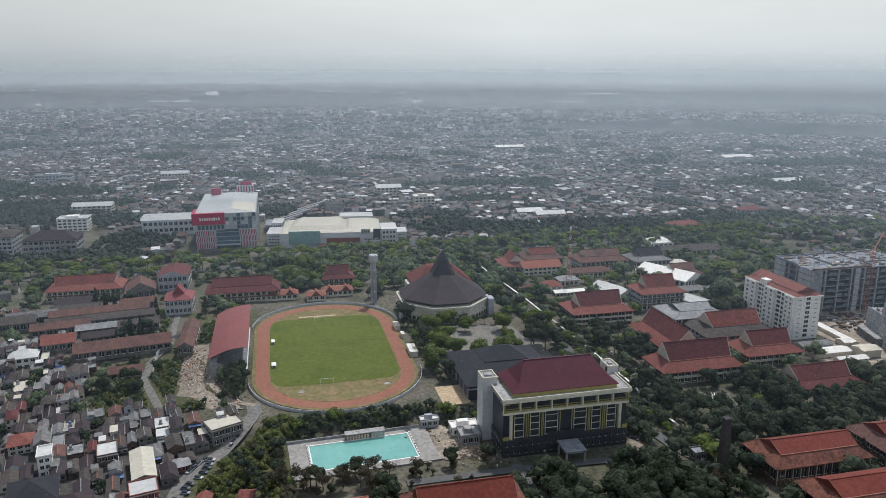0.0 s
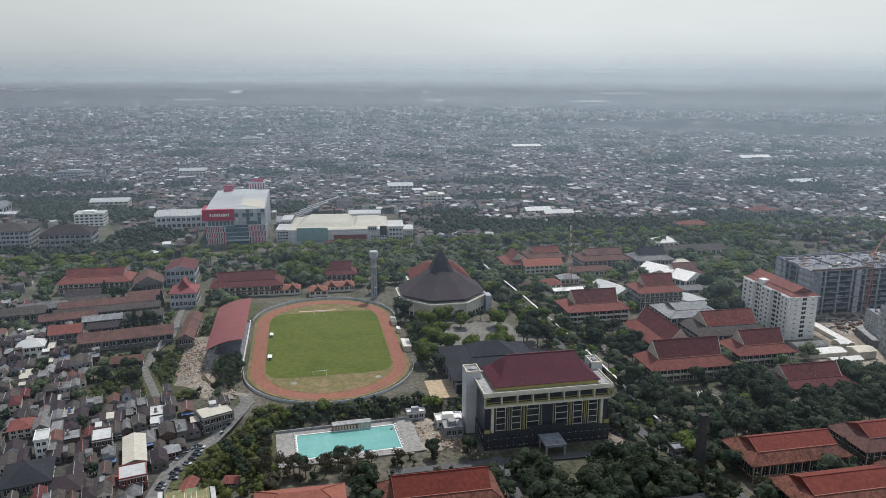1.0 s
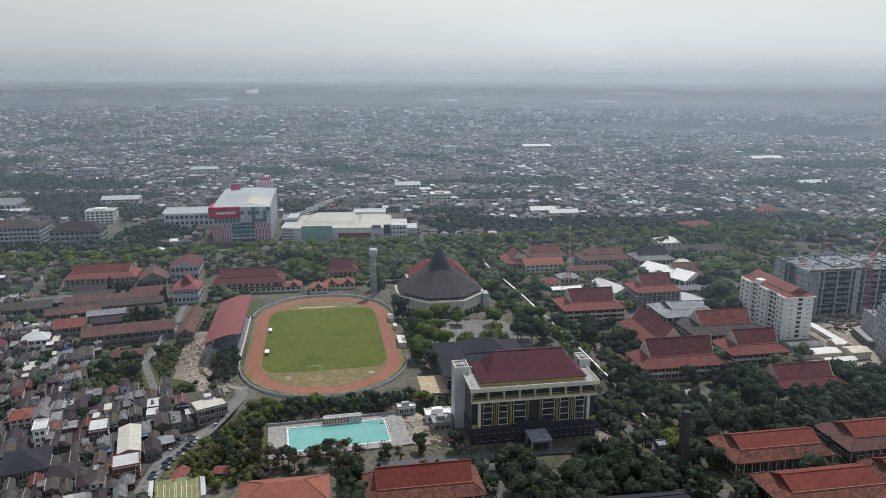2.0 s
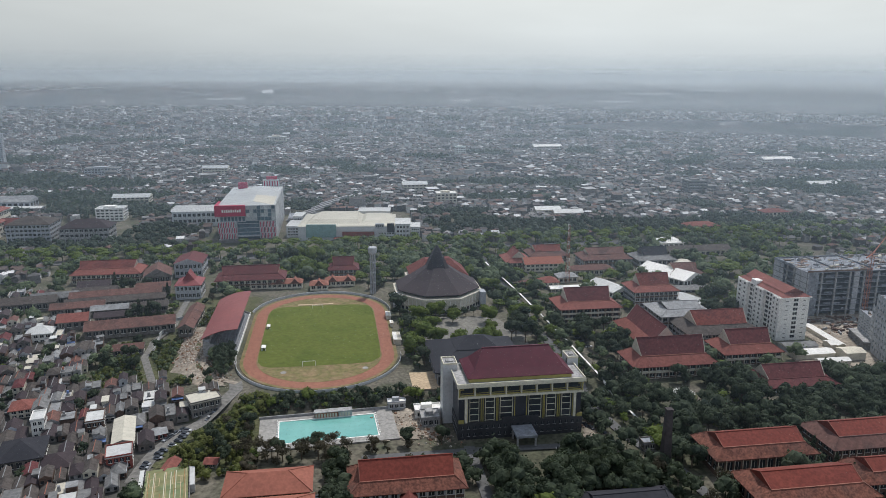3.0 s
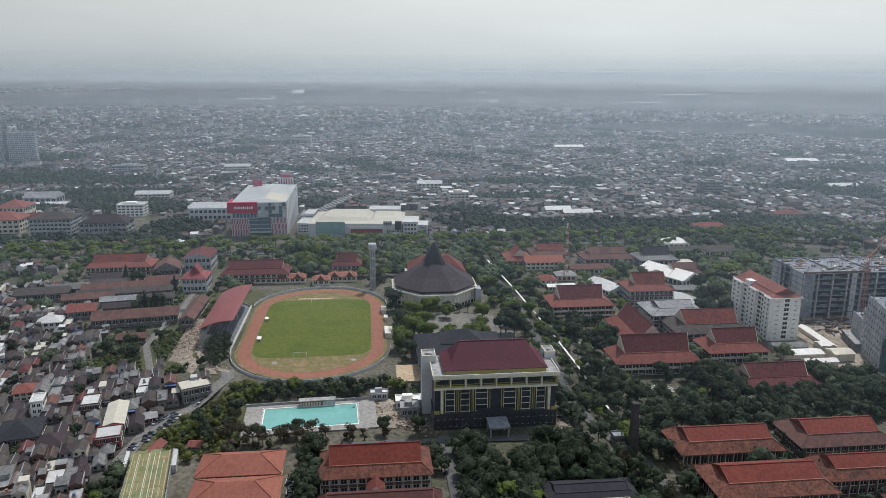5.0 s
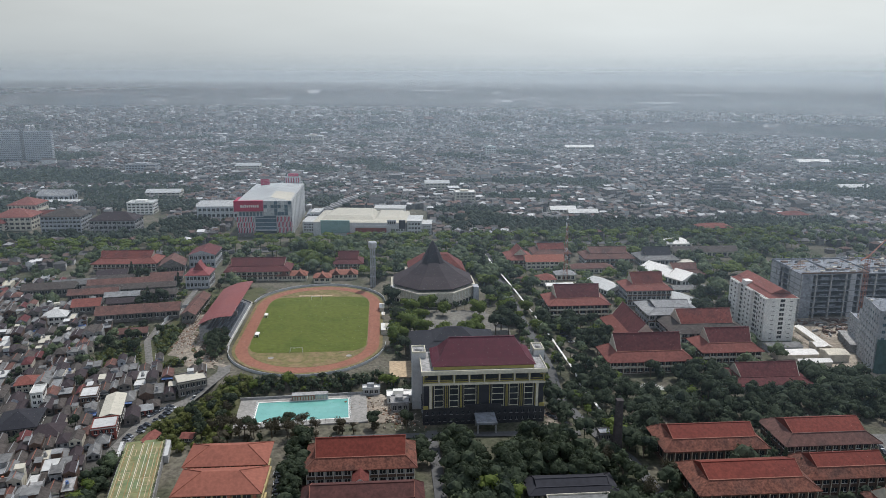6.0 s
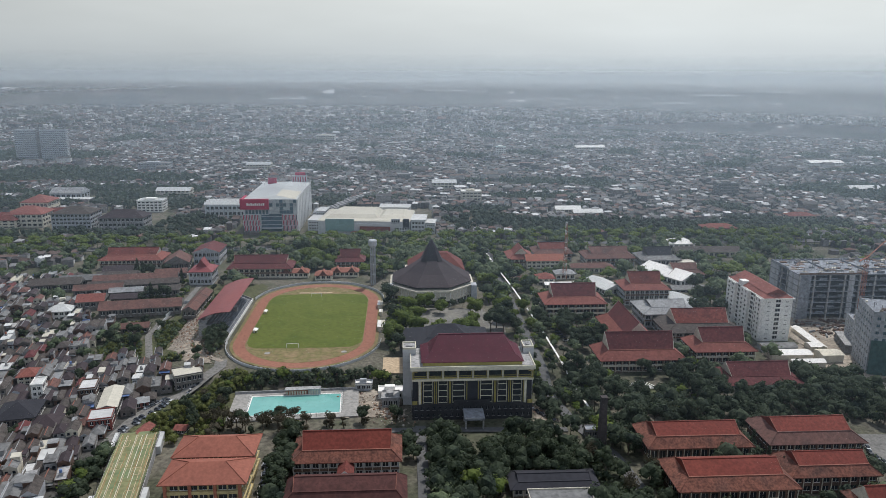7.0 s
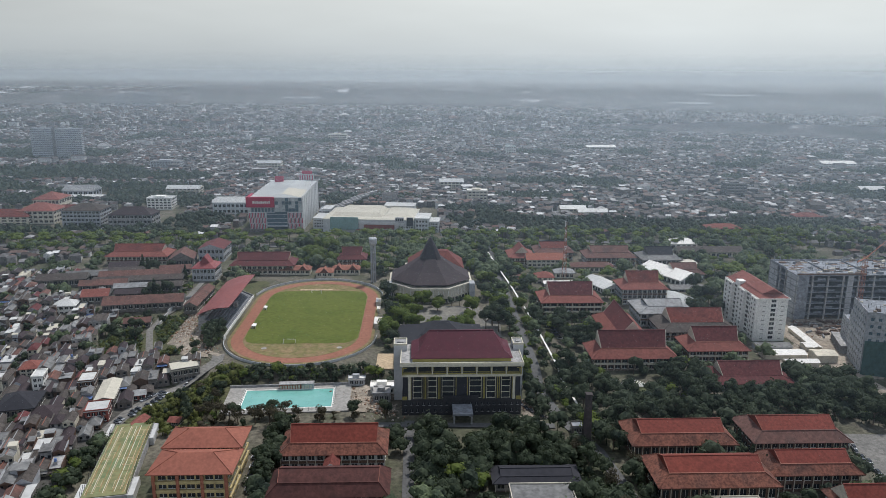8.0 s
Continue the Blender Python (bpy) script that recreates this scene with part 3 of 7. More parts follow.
def build_stadium():
    st = thing("sports_field", pose(0, 0, 0), "green football pitch inside a red running track", "sports field")
    part("track", ring(oval(RAD + 7.6, HALF), oval(RAD, HALF), 0.12), M_TRACK, st, "red running track")
    g = Geo()
    ov = [p for p in oval(RAD, HALF)]
    g.poly([(x, y, 0.10) for x, y in ov])
    part("worn_ends", g, M_DRYGRASS, st, "dry brown worn turf")
    g = Geo()
    pts = []
    for k in range(80):
        t = math.tau * k / 80
        c, s = math.cos(t), math.sin(t)
        x = 36.2 * math.copysign(abs(c) ** 0.24, c)
        y = (58 if s > 0 else 53) * math.copysign(abs(s) ** 0.24, s)
        m = math.hypot(x, max(0, abs(y) - HALF))
        if m > 36.2:
            x *= 36.2 / m
            y = math.copysign(HALF + (abs(y) - HALF) * 36.2 / m, y)
        pts.append((x + 0.5 * noise.noise((x * .2, y * .2, 0)), y + 1.6 * noise.noise((x * .15, y * .15, 4)), 0.16))
    g.poly(pts)
    part("turf", g, M_GRASS, st, "mown green turf")
    part("kerb", ring(oval(RAD + 0.1, HALF), oval(RAD - 0.2, HALF), 0.2), M_DRYGRASS, st, "worn edging kerb")
    part("outer_verge", ring(oval(RAD + 9.6, HALF), oval(RAD + 7.6, HALF), 0.08), M_DRYGRASS, st, "dry grass strip outside the track")
    for x, y in ((-20, -61), (26, -60.5)):
        g = Geo()
        ringp = [(x + 1.7 * math.cos(math.tau * k / 16), y + 1.7 * math.sin(math.tau * k / 16)) for k in range(16)]
        g.prism([(a, b, 0.05) for a, b in ringp], [(a, b, 0.26) for a, b in ringp])
        part("throwing_circle", g, M_PAVE, st, "pale concrete circle")
    g = Geo()
    g.box(-17, 8, 60, 62.2, 0, 0.24)
    part("jump_pit", g, M_SAND, st, "pale sand pit")
    # wall round the track
    wall = thing("perimeter_wall", pose(0, 0, 0), "pale concrete wall round the running track", "wall", kind="structure")
    o, n = oval(RAD + 11.5, HALF + 1.5, 26), 0
    for i in range(len(o) - 1):
        a, b = o[i], o[i + 1]
        if b[0] < -47 and abs(b[1]) < 44 and a[0] < -47:
            continue
        d = math.hypot(b[0] - a[0], b[1] - a[1])
        k = max(1, int(d / 5))
        for s in range(k):
            p = Vector((a[0] + (b[0] - a[0]) * s / k, a[1] + (b[1] - a[1]) * s / k, 0))
            q = Vector((a[0] + (b[0] - a[0]) * (s + 1) / k, a[1] + (b[1] - a[1]) * (s + 1) / k, 0))
            m = (q - p).length
            g = Geo()
            g.box(0, m + 0.02, -0.12, 0.12, -1.0, 1.3)
            g.box(0, 0.35, -0.2, 0.2, -1.0, 1.5)
            part("panel", g, M_MALL, wall, at=pose(p.x, p.y, 0, 0, 0, math.degrees(math.atan2(q.y - p.y, q.x - p.x))))
    g = Geo()
    g.box(-49.2, -48.8, -44, 45, -1, 1.7)
    part("panel", g, M_WHITE, wall, "white wall in front of the tribune")
    # goals
    goal = thing("goal", pose(-6, -52, 0.16), "white football goal with a sagging net", "goal", "goals")
    for x in (-3.66, 3.66):
        g = Geo()
        g.tube((x, 0, 0), (x, 0, 2.5), 0.11, 0.11)
        part("post", g, M_WHITE, goal)
        g = Geo()
        g.tube((x, 0, 2.44), (x, -1.8, 0), 0.06, 0.06)
        part("stay", g, M_WHITE, goal)
    g = Geo()
    g.tube((-3.66, 0, 2.44), (3.66, 0, 2.44), 0.11, 0.11)
    part("crossbar", g, M_WHITE, goal)
    copy_thing(goal, pose(-3, 52, 0.16, 0, 0, 180))
    # team shelters
    def shelter(x, y, w, d, h, label, group):
        s = thing("team_shelter", pose(x, y, 0.16), label, "shelter", group)
        g = Geo()
        g.prism([(-w / 2, -d / 2, h), (w / 2, -d / 2, h - 0.3), (w / 2, d / 2, h - 0.3), (-w / 2, d / 2, h)], [(-w / 2, -d / 2, h + 0.12), (w / 2, -d / 2, h - 0.18), (w / 2, d / 2, h - 0.18), (-w / 2, d / 2, h + 0.12)])
        part("roof", g, M_WHITE, s)
        for a in (-w / 2 + 0.15, w / 2 - 0.15):
            for b in (-d / 2 + 0.15, d / 2 - 0.15):
                g = Geo()
                g.box(a - 0.08, a + 0.08, b - 0.08, b + 0.08, 0, h - 0.2)
                part("post", g, M_WHITE, s)
        g = Geo()
        g.box(-w / 2 + 0.3, -w / 2 + 0.8, -d / 2 + 0.3, d / 2 - 0.3, 0, 0.5)
        part("bench", g, M_CREAM, s)
        return s
    shelter(-34.2, 15, 2.2, 4.6, 1.8, "small white team shelter beside the pitch", "team shelters")
    shelter(-34.0, -23, 2.6, 5.2, 1.8, "small white team shelter beside the pitch", "team shelters")
    for x, y, w, d, h in ((47.5, -19, 5, 14, 3.2), (45.5, 26, 3.6, 10, 3), (46.5, 9, 2.4, 6, 2.8)):
        s = thing("track_shed", pose(x, y, 0), "low white shed beside the running track", "shed", "sheds by the track")
        g = Geo()
        g.box(-w / 2 + .2, w / 2 - .2, -d / 2 + .2, d / 2 - .2, -0.5, h)
        part("wall", g, M_CREAM, s)
        g = Geo()
        g.prism([(-w / 2, -d / 2, h), (w / 2, -d / 2, h - .3), (w / 2, d / 2, h - .3), (-w / 2, d / 2, h)], [(-w / 2, -d / 2, h + .15), (w / 2, -d / 2, h - .15), (w / 2, d / 2, h - .15), (-w / 2, d / 2, h + .15)])
        part("roof", g, M_WHITEROOF, s)


build_stadium()


def build_tribune():
    t = thing("tribune", pose(-58, 4, 0), "grandstand with dark steps under a faded red curved roof", "grandstand")
    g = Geo()
    y0, y1 = -34, 40
    for i in range(9):
        x0 = 9 - 1.75 * i
        g = Geo()
        g.box(x0 - 1.75, x0, y0 + 1, y1 - 1, -4, 1.2 + i * 0.75)
        part("step", g, M_SEAT, t, "dark concrete seating step")
    g = Geo()
    g.box(-10.2, -6.8, y0 + 1, y1 - 1, -5, 10.6)
    part("rear_wall", g, M_GREYWALL, t)
    for yy in (y0, y1):
        g = Geo()
        g.prism([(9.2, yy - .2, -5), (-10.2, yy - .2, -5), (-10.2, yy - .2, 10.0), (9.2, yy - .2, 1.6)], [(9.2, yy + .2, -5), (-10.2, yy + .2, -5), (-10.2, yy + .2, 10.0), (9.2, yy + .2, 1.6)])
        part("side_wall", g, M_CONC, t)
    g = Geo()
    n = 14
    prof = [(-11 + 21.5 * i / n, 11.2 + 5.6 * (i / n) + 1.6 * math.sin(math.pi * i / n)) for i in range(n + 1)]
    for (xa, za), (xb, zb) in zip(prof[:-1], prof[1:]):
        g = Geo()
        g.prism([(xa, y0 - 2, za), (xb, y0 - 2, zb), (xb, y1 + 2, zb), (xa, y1 + 2, za)], [(xa, y0 - 2, za + .2), (xb, y0 - 2, zb + .2), (xb, y1 + 2, zb + .2), (xa, y1 + 2, za + .2)])
        part("roof_sheet", g, M_REDMETAL, t, "faded red metal roof sheet")
    for k in range(9):
        yy = y0 + 1 + (y1 - y0 - 2) * k / 8
        g = Geo()
        g.box(-9.5, -9.0, yy - .25, yy + .25, -1, 11.3)
        g.tube((-9, yy, 10), (9.5, yy, 16.4), 0.18, 0.12, 6)
        part("truss", g, M_STEEL, t)
    g = Geo()
    g.box(2.5, 5, 6, 10, 3, 6.2)
    g.box(2.2, 5.2, 5.6, 10.4, 6.2, 6.45)
    part("stand_box", g, M_CONC, t, "small grey commentary box")


build_tribune()


def build_pool():
    p = thing("swimming_pool", pose(5, -121.5, -4.9, 0, 0, 3), "turquoise open-air swimming pool in a pale paved deck", "swimming pool")
    L, W = 23.4, 11.2
    g = Geo()
    for a in ((-33, 33, -16.5, -W - .6), (-33, 33, W + .6, 15.5), (-33, -L - .6, -W - .6, W + .6), (L + .6, 33, -W - .6, W + .6)):
        g.box(*a, -0.6, 0.35)
    part("deck", g, M_PAVE, p, "pale paved deck")
    g = Geo()
    g.box(-L, L, -W, W, -0.6, 0.12)
    part("water", g, M_WATER, p, "turquoise water")
    g = Geo()
    for a in ((-L - .6, L + .6, -W - .6, -W), (-L - .6, L + .6, W, W + .6), (-L - .6, -L, -W, W), (L, L + .6, -W, W)):
        g.box(*a, -0.6, 0.4)
    part("rim", g, M_WHITE, p, "white tiled rim")
    for k in range(9):
        for sx in (-1, 1):
            g = Geo()
            x = sx * (L + .9)
            g.box(x - .35, x + .35, -W + 1.2 + k * 2.6, -W + 2.1 + k * 2.6, .35, .95)
            part("starting_block", g, M_WHITE, p)
            g = Geo()
            g.box(x - .5, x + .5, -W + 2.2 + k * 2.6, -W + 3.2 + k * 2.6, .35, .42)
            part("dark_tile", g, M_BASE, p)
    g = Geo()
    g.box(-33.4, 33.4, 15.5, 16, -1, 1.6)
    part("boundary_wall", g, M_CONC, p, "rough stone wall")
    for x0, x1, mat in ((-6, 5.5, M_BRICKWALL), (6, 12.5, M_GREYWALL)):
        g = Geo()
        g.box(x0, x1, 11.5, 14.6, .35, 3.2)
        b = part("pool_hut", g, mat, p, "low changing hut")
        g = Geo()
        g.box(x0 - .3, x1 + .3, 11.0, 15.0, 3.2, 3.5)
        part("roof", g, M_CONC, b)
        for k in range(int((x1 - x0) / 1.4)):
            g = Geo()
            g.box(x0 + .3 + k * 1.4, x0 + 1.2 + k * 1.4, 11.42, 11.5, .5, 2.5)
            part("door", g, M_CREAM, b)
    for k in range(12):
        g = Geo()
        x = -22 + k * 3.1
        g.box(x - .08, x + .08, -15.9, -15.75, .3, 2.9 + 1.3 * (k % 3 == 0))
        part("fence_post", g, M_STEEL, p)


build_pool()


# ---- buildings ----
def windows(parent, face, x0, x1, z0, z1, storeys, bays, wmat=None, rows_mat=None, depth=0.08, hfrac=0.5, wfrac=0.62, joined=False):
    """Windows of a wall: face is ('y', value, sign) or ('x', value, sign); each pane is an object on a shared mesh."""
    axis, val, sg = face
    sh, bw = (z1 - z0) / storeys, (x1 - x0) / bays
    ww, wh = bw * wfrac, sh * hfrac
    g = Geo()
    if axis == "y":
        g.box(-ww / 2, ww / 2, -depth, depth, 0, wh)
        g.box(-ww / 2 - .1, ww / 2 + .1, -depth - .12, depth + .12, -.14, 0, 1)
        g.box(-.05, .05, -depth - .03, depth + .03, 0, wh, 1)
    else:
        g.box(-depth, depth, -ww / 2, ww / 2, 0, wh)
        g.box(-depth - .12, depth + .12, -ww / 2 - .1, ww / 2 + .1, -.14, 0, 1)
        g.box(-depth - .03, depth + .03, -.05, .05, 0, wh, 1)
    if joined:
        v0, f0, s0 = g.v, g.f, g.s
        g = Geo()
        for s in range(storeys):
            for b in range(bays):
                u, z = x0 + bw * (b + .5), z0 + sh * s + sh * 0.3
                o = (u, val, z) if axis == "y" else (val, u, z)
                k = len(g.v)
                g.v += [(a + o[0], c + o[1], d + o[2]) for a, c, d in v0]
                g.f += [tuple(i + k for i in f) for f in f0]
                g.s += s0
        tagged(part("glazing", g, [wmat or M_GLASS, rows_mat or M_WHITE], parent), kind="stuff")
        return
    me = g.mesh("window", wmat or M_GLASS, rows_mat or M_WHITE)
    for s in range(storeys):
        for b in range(bays):
            u, z = x0 + bw * (b + .5), z0 + sh * s + sh * 0.3
            part("window", me, None, parent, at=pose(u, val, z) if axis == "y" else pose(val, u, z))


def hip(g, x0, x1, y0, y1, z0, ix, iy, z1, thick=0.3):
    """A hipped skirt from the eaves to an inner rectangle, with an eaves fascia."""
    lo = [(x0, y0, z0), (x1, y0, z0), (x1, y1, z0), (x0, y1, z0)]
    hi = [(x0 + ix, y0 + iy, z1), (x1 - ix, y0 + iy, z1), (x1 - ix, y1 - iy, z1), (x0 + ix, y1 - iy, z1)]
    g.prism([(x, y, z - thick) for x, y, z in lo], lo)
    g.prism(lo, hi)


def gable(g, x0, x1, y0, y1, z0, z1, along="x", flare=0.0):
    """A gabled roof; flare pushes the ridge ends out past the gables."""
    if along == "x":
        ym = (y0 + y1) / 2
        a, b = (x0 - flare, ym, z1), (x1 + flare, ym, z1)
        p, q, r, s = (x0, y0, z0), (x1, y0, z0), (x1, y1, z0), (x0, y1, z0)
        g.poly([p, q, b, a])
        g.poly([r, s, a, b])
        g.poly([s, p, a], 1)
        g.poly([q, r, b], 1)
    else:
        xm = (x0 + x1) / 2
        a, b = (xm, y0 - flare, z1), (xm, y1 + flare, z1)
        p, q, r, s = (x0, y0, z0), (x1, y0, z0), (x1, y1, z0), (x0, y1, z0)
        g.poly([s, p, a, b])
        g.poly([q, r, b, a])
        g.poly([p, q, a], 1)
        g.poly([r, s, b], 1)


def hall(name, label, x0, x1, y0, y1, zg, ze, zm, zr, along="x", turn=0.0, low=None, high=None, wall=None, storeys=2, bays=8, over=1.6, inset=0.23, group="campus halls", flare=1.2, gab=None, category="building", band=None):
    """A campus hall: walls with bands of windows, a hipped skirt roof and a steep gabled roof above it."""
    low, high, wall = low or M_TILE_O, high or M_TILE_D, wall or M_GREYWALL
    cx, cy, hx, hy = (x0 + x1) / 2, (y0 + y1) / 2, (x1 - x0) / 2, (y1 - y0) / 2
    FOOT.append((x0, x1, y0 - (7 if y0 > -40 else 2.5), y1))
    b = thing(name, pose(cx, cy, zg, 0, 0, turn), label, category, group)
    e, m, r = ze - zg, zm - zg, zr - zg
    g = Geo()
    g.box(-hx + over, hx - over, -hy + over, hy - over, -1.0, e - 0.3)
    w = part("wall", g, wall, b)
    sh = (e - 0.3) / storeys
    for s in range(storeys):
        g = Geo()
        z = s * sh
        d = over - 0.5
        g.box(-hx + d, hx - d, -hy + d, -hy + over, z - .25 + (.3 if s == 0 else 0), z + .15)
        if s:
            g.box(-hx + d, hx - d, -hy + d, -hy + d + .12, z + .15, z + 1.0)
        part("gallery", g, band or M_BROWNWALL, b, "gallery rail")
    bx = 2 * (hx - over) / bays
    windows(w, ("y", -hy + over, -1), -hx + over, hx - over, 0, e - .3, storeys, bays)
    nb = max(2, int(2 * (hy - over) / bx))
    windows(w, ("x", -hx + over, -1), -hy + over, hy - over, 0, e - .3, storeys, nb)
    windows(w, ("x", hx - over, 1), -hy + over, hy - over, 0, e - .3, storeys, nb)
    # posts along the front gallery
    me = None
    for k in range(bays + 1):
        g = Geo()
        g.box(-.14, .14, -.14, .14, 0, e - .3)
        me = me or g.mesh("column", M_CREAM)
        part("column", me, None, b, at=pose(-hx + over - .2 + k * (2 * hx - 2 * over + .4) / bays, -hy + over - .75, 0))
    ix, iy = (hy * inset * 2, hy * inset * 2)
    if along == "x":
        ix = hy * inset * 2.2
    else:
        iy = hx * inset * 2.2
        ix = hx * inset * 2
    g = Geo()
    hip(g, -hx, hx, -hy, hy, e, ix, iy, m)
    lower = part("lower_roof", g, low, b)
    for sx in (-1, 1):
        for sy in (-1, 1):
            g = Geo()
            g.tube((sx * hx, sy * hy, e + .05), (sx * (hx - ix), sy * (hy - iy), m + .05), .16, .16, 5)
            part("hip_ridge", g, low, lower)
    g = Geo()
    gx, gy = hx - ix, hy - iy
    gable(g, -gx - .1, gx + .1, -gy - .1, gy + .1, m - .2, r, along, flare)
    up = part("upper_roof", g, [high, gab or M_CREAM], b)
    g = Geo()
    if along == "x":
        g.box(-gx - flare, gx + flare, -.25, .25, r - .15, r + .2)
    else:
        g.box(-.25, .25, -gy - flare, gy + flare, r - .15, r + .2)
    part("ridge", g, high, up)
    ends = [(s * gx, k * gy) for s in (-1, 1) for k in (-1, 1)]
    for px, py in ends:
        g = Geo()
        tip = (math.copysign(gx + flare, px), 0, r + .1) if along == "x" else (0, math.copysign(gy + flare, py), r + .1)
        g.tube((px, py, m), tip, .15, .15, 5)
        part("verge", g, M_CREAM if gab is None and y1 < 40 else M_TRIM if high is not M_DARKROOF and high is not M_GREYROOF and high is not M_SHEETMID else high, up)
    g = Geo()
    g.box(-gx - .2, gx + .2, -gy - .35, -gy + .1, m - .12, m + .12)
    part("flashing", g, M_TRIM if low in (M_TILE_W, M_TILE_O) else low, lower)
    return b


RED = "campus hall with red tiled two-tier roof"
# the brown hall walls are darkened to include shade below the eaves
hall("campus_hall", RED + " among trees", 161, 206, 3, 31, -3.5, 7.4, 11.0, 19.0, storeys=3, wall=M_BROWNWALL, band=M_CREAM)
hall("campus_hall", RED + ", ridge running away", 194, 221, -66, -9, -5, 2.5, 7, 15.5, along="y", storeys=2, bays=6, wall=M_BROWNWALL, band=M_CREAM)
hall("campus_hall", RED + ", long front", 176, 228, -88, -62, -5, 2.5, 7.0, 15.8, storeys=2, bays=12, low=M_TILE_O, wall=M_BROWNWALL, band=M_CREAM)
hall("campus_hall", RED + " beside the white tower", 237, 276, -77, -52, -5, 2.5, 6.6, 14.0, storeys=2, bays=9, wall=M_BROWNWALL, band=M_CREAM)
hall("campus_hall", "campus hall with a maroon roof half hidden by trees", 238, 285, -116, -90, -5, -1.5, 1.2, 7.2, storeys=1, bays=9, low=M_TILE_D)
hall("campus_hall", "campus hall with a dark lower roof and red upper roof", 232, 284, -43, -10, -5, 2.0, 6.0, 13.5, storeys=2, bays=10, low=M_TILE_B, high=M_TILE)
hall("campus_hall", "hall with weathered grey sheet roofs", 226, 266, -14, 17, -5, 5.0, 8.0, 11.0, storeys=2, bays=8, low=M_SHEETMID, high=M_SHEETMID, wall=M_GREYWALL, gab=M_GREYROOF)
hall("campus_hall", "hall with an orange tiled roof and white walls", 226, 262, 31, 57, -4, 8.5, 12, 19.5, storeys=3, bays=9, low=M_TILE_O, high=M_TILE, wall=M_GREYWALL)
hall("campus_hall", "long hall with red tiled roofs and a deep porch", 13, 61, -195, -172, -5, 3.2, 6.8, 12.4, storeys=2, bays=12, low=M_TILE_W, high=M_TILE_N, gab=M_TILE_N, inset=.2, flare=.4)
hall("campus_hall", "long hall with dark red tiled roofs", 14, 63, -227, -206, -5, 3.0, 7.2, 10.0, storeys=2, bays=12, low=M_TILE_K, high=M_TILE_K, gab=M_TILE_K, inset=.2, flare=.4)
hall("campus_hall", "red tiled hall among dark trees", 170, 219, -190, -166, -5, 3, 6.8, 10.2, storeys=1, bays=12, low=M_TILE_W, high=M_TILE_N, gab=M_TILE_N, inset=.2, flare=.4, wall=M_BROWNWALL)
hall("campus_hall", "red tiled hall among dark trees", 171, 222, -224, -198, -5, 3, 6.8, 10.2, storeys=1, bays=12, low=M_TILE_W, high=M_TILE_N, gab=M_TILE_N, inset=.2, flare=.4, wall=M_BROWNWALL)
hall("campus_hall", "red tiled hall among dark trees", 226, 272, -189, -163, -5, 3, 6.8, 10.4, storeys=2, bays=12, low=M_TILE_R, high=M_TILE_N, gab=M_TILE_N, inset=.2, flare=.4, wall=M_BROWNWALL)
hall("campus_hall", "red tiled hall among dark trees", 222, 261, -216, -196, -5, 3, 6.4, 9.6, storeys=2, bays=9, low=M_TILE_W, high=M_TILE_N, gab=M_TILE_N, inset=.2, flare=.4, wall=M_BROWNWALL)
hall("campus_hall", "red tiled hall with steep gables", 236, 288, -246, -226, -5, 3, 5.0, 11.5, storeys=2, bays=8, low=M_TILE_W, high=M_TILE_N, gab=M_CREAM, inset=.12, flare=.3)
hall("campus_hall", "low hall with a dark grey roof under trees", 105, 143, -213, -198, -5, -0.8, .8, 2.2, storeys=1, bays=8, low=M_DARKROOF, high=M_DARKROOF, wall=M_CONC, flare=0, gab=M_DARKROOF)
hall("campus_hall", "red roofed hall behind the sports ground", -82, -28, 104, 128, 0, 8, 11.5, 17, storeys=2, bays=12, low=M_TILE_D, high=M_TILE_D, wall=M_CREAM)
hall("campus_hall", "long low hall with a red tiled roof", -197, -143, 136, 162, 0, 8, 11.5, 16.5, storeys=2, bays=14, low=M_TILE_O, high=M_TILE, wall=M_CREAM)
hall("campus_hall", "campus hall with a red roof, ridge running away", 154, 178, 131, 161, 0, 7, 10, 16, along="y", storeys=2, bays=5, low=M_TILE_O, high=M_TILE, wall=M_CREAM)
hall("campus_hall", "long campus hall with dull red roofs", 180, 216, 150, 176, 0, 7, 10, 14.5, storeys=2, bays=8, low=M_TILE_R, high=M_TILE)
hall("campus_hall", "campus hall with dull red roofs near the mast", 222, 268, 131, 158, 0, 7, 10.5, 15, storeys=2, bays=10, low=M_TILE_R, high=M_TILE_R)
hall("campus_hall", "small hall with a dark grey pyramid roof", 271, 307, 127, 155, 0, 6, 9, 15, storeys=1, bays=8, low=M_GREYROOF, high=M_DARKROOF, gab=M_GREYROOF)
hall("campus_hall", "hall with a faded brown roof", 279, 311, 84, 108, -1, 5, 8, 12, storeys=1, bays=7, low=M_TILE_R, high=M_TILE_R)
hall("campus_hall", "small hall with a red roof beside the lamp tower", 4, 30, 128, 148, 0, 7, 10, 16, storeys=2, bays=6, low=M_TILE_D, high=M_TILE_D)


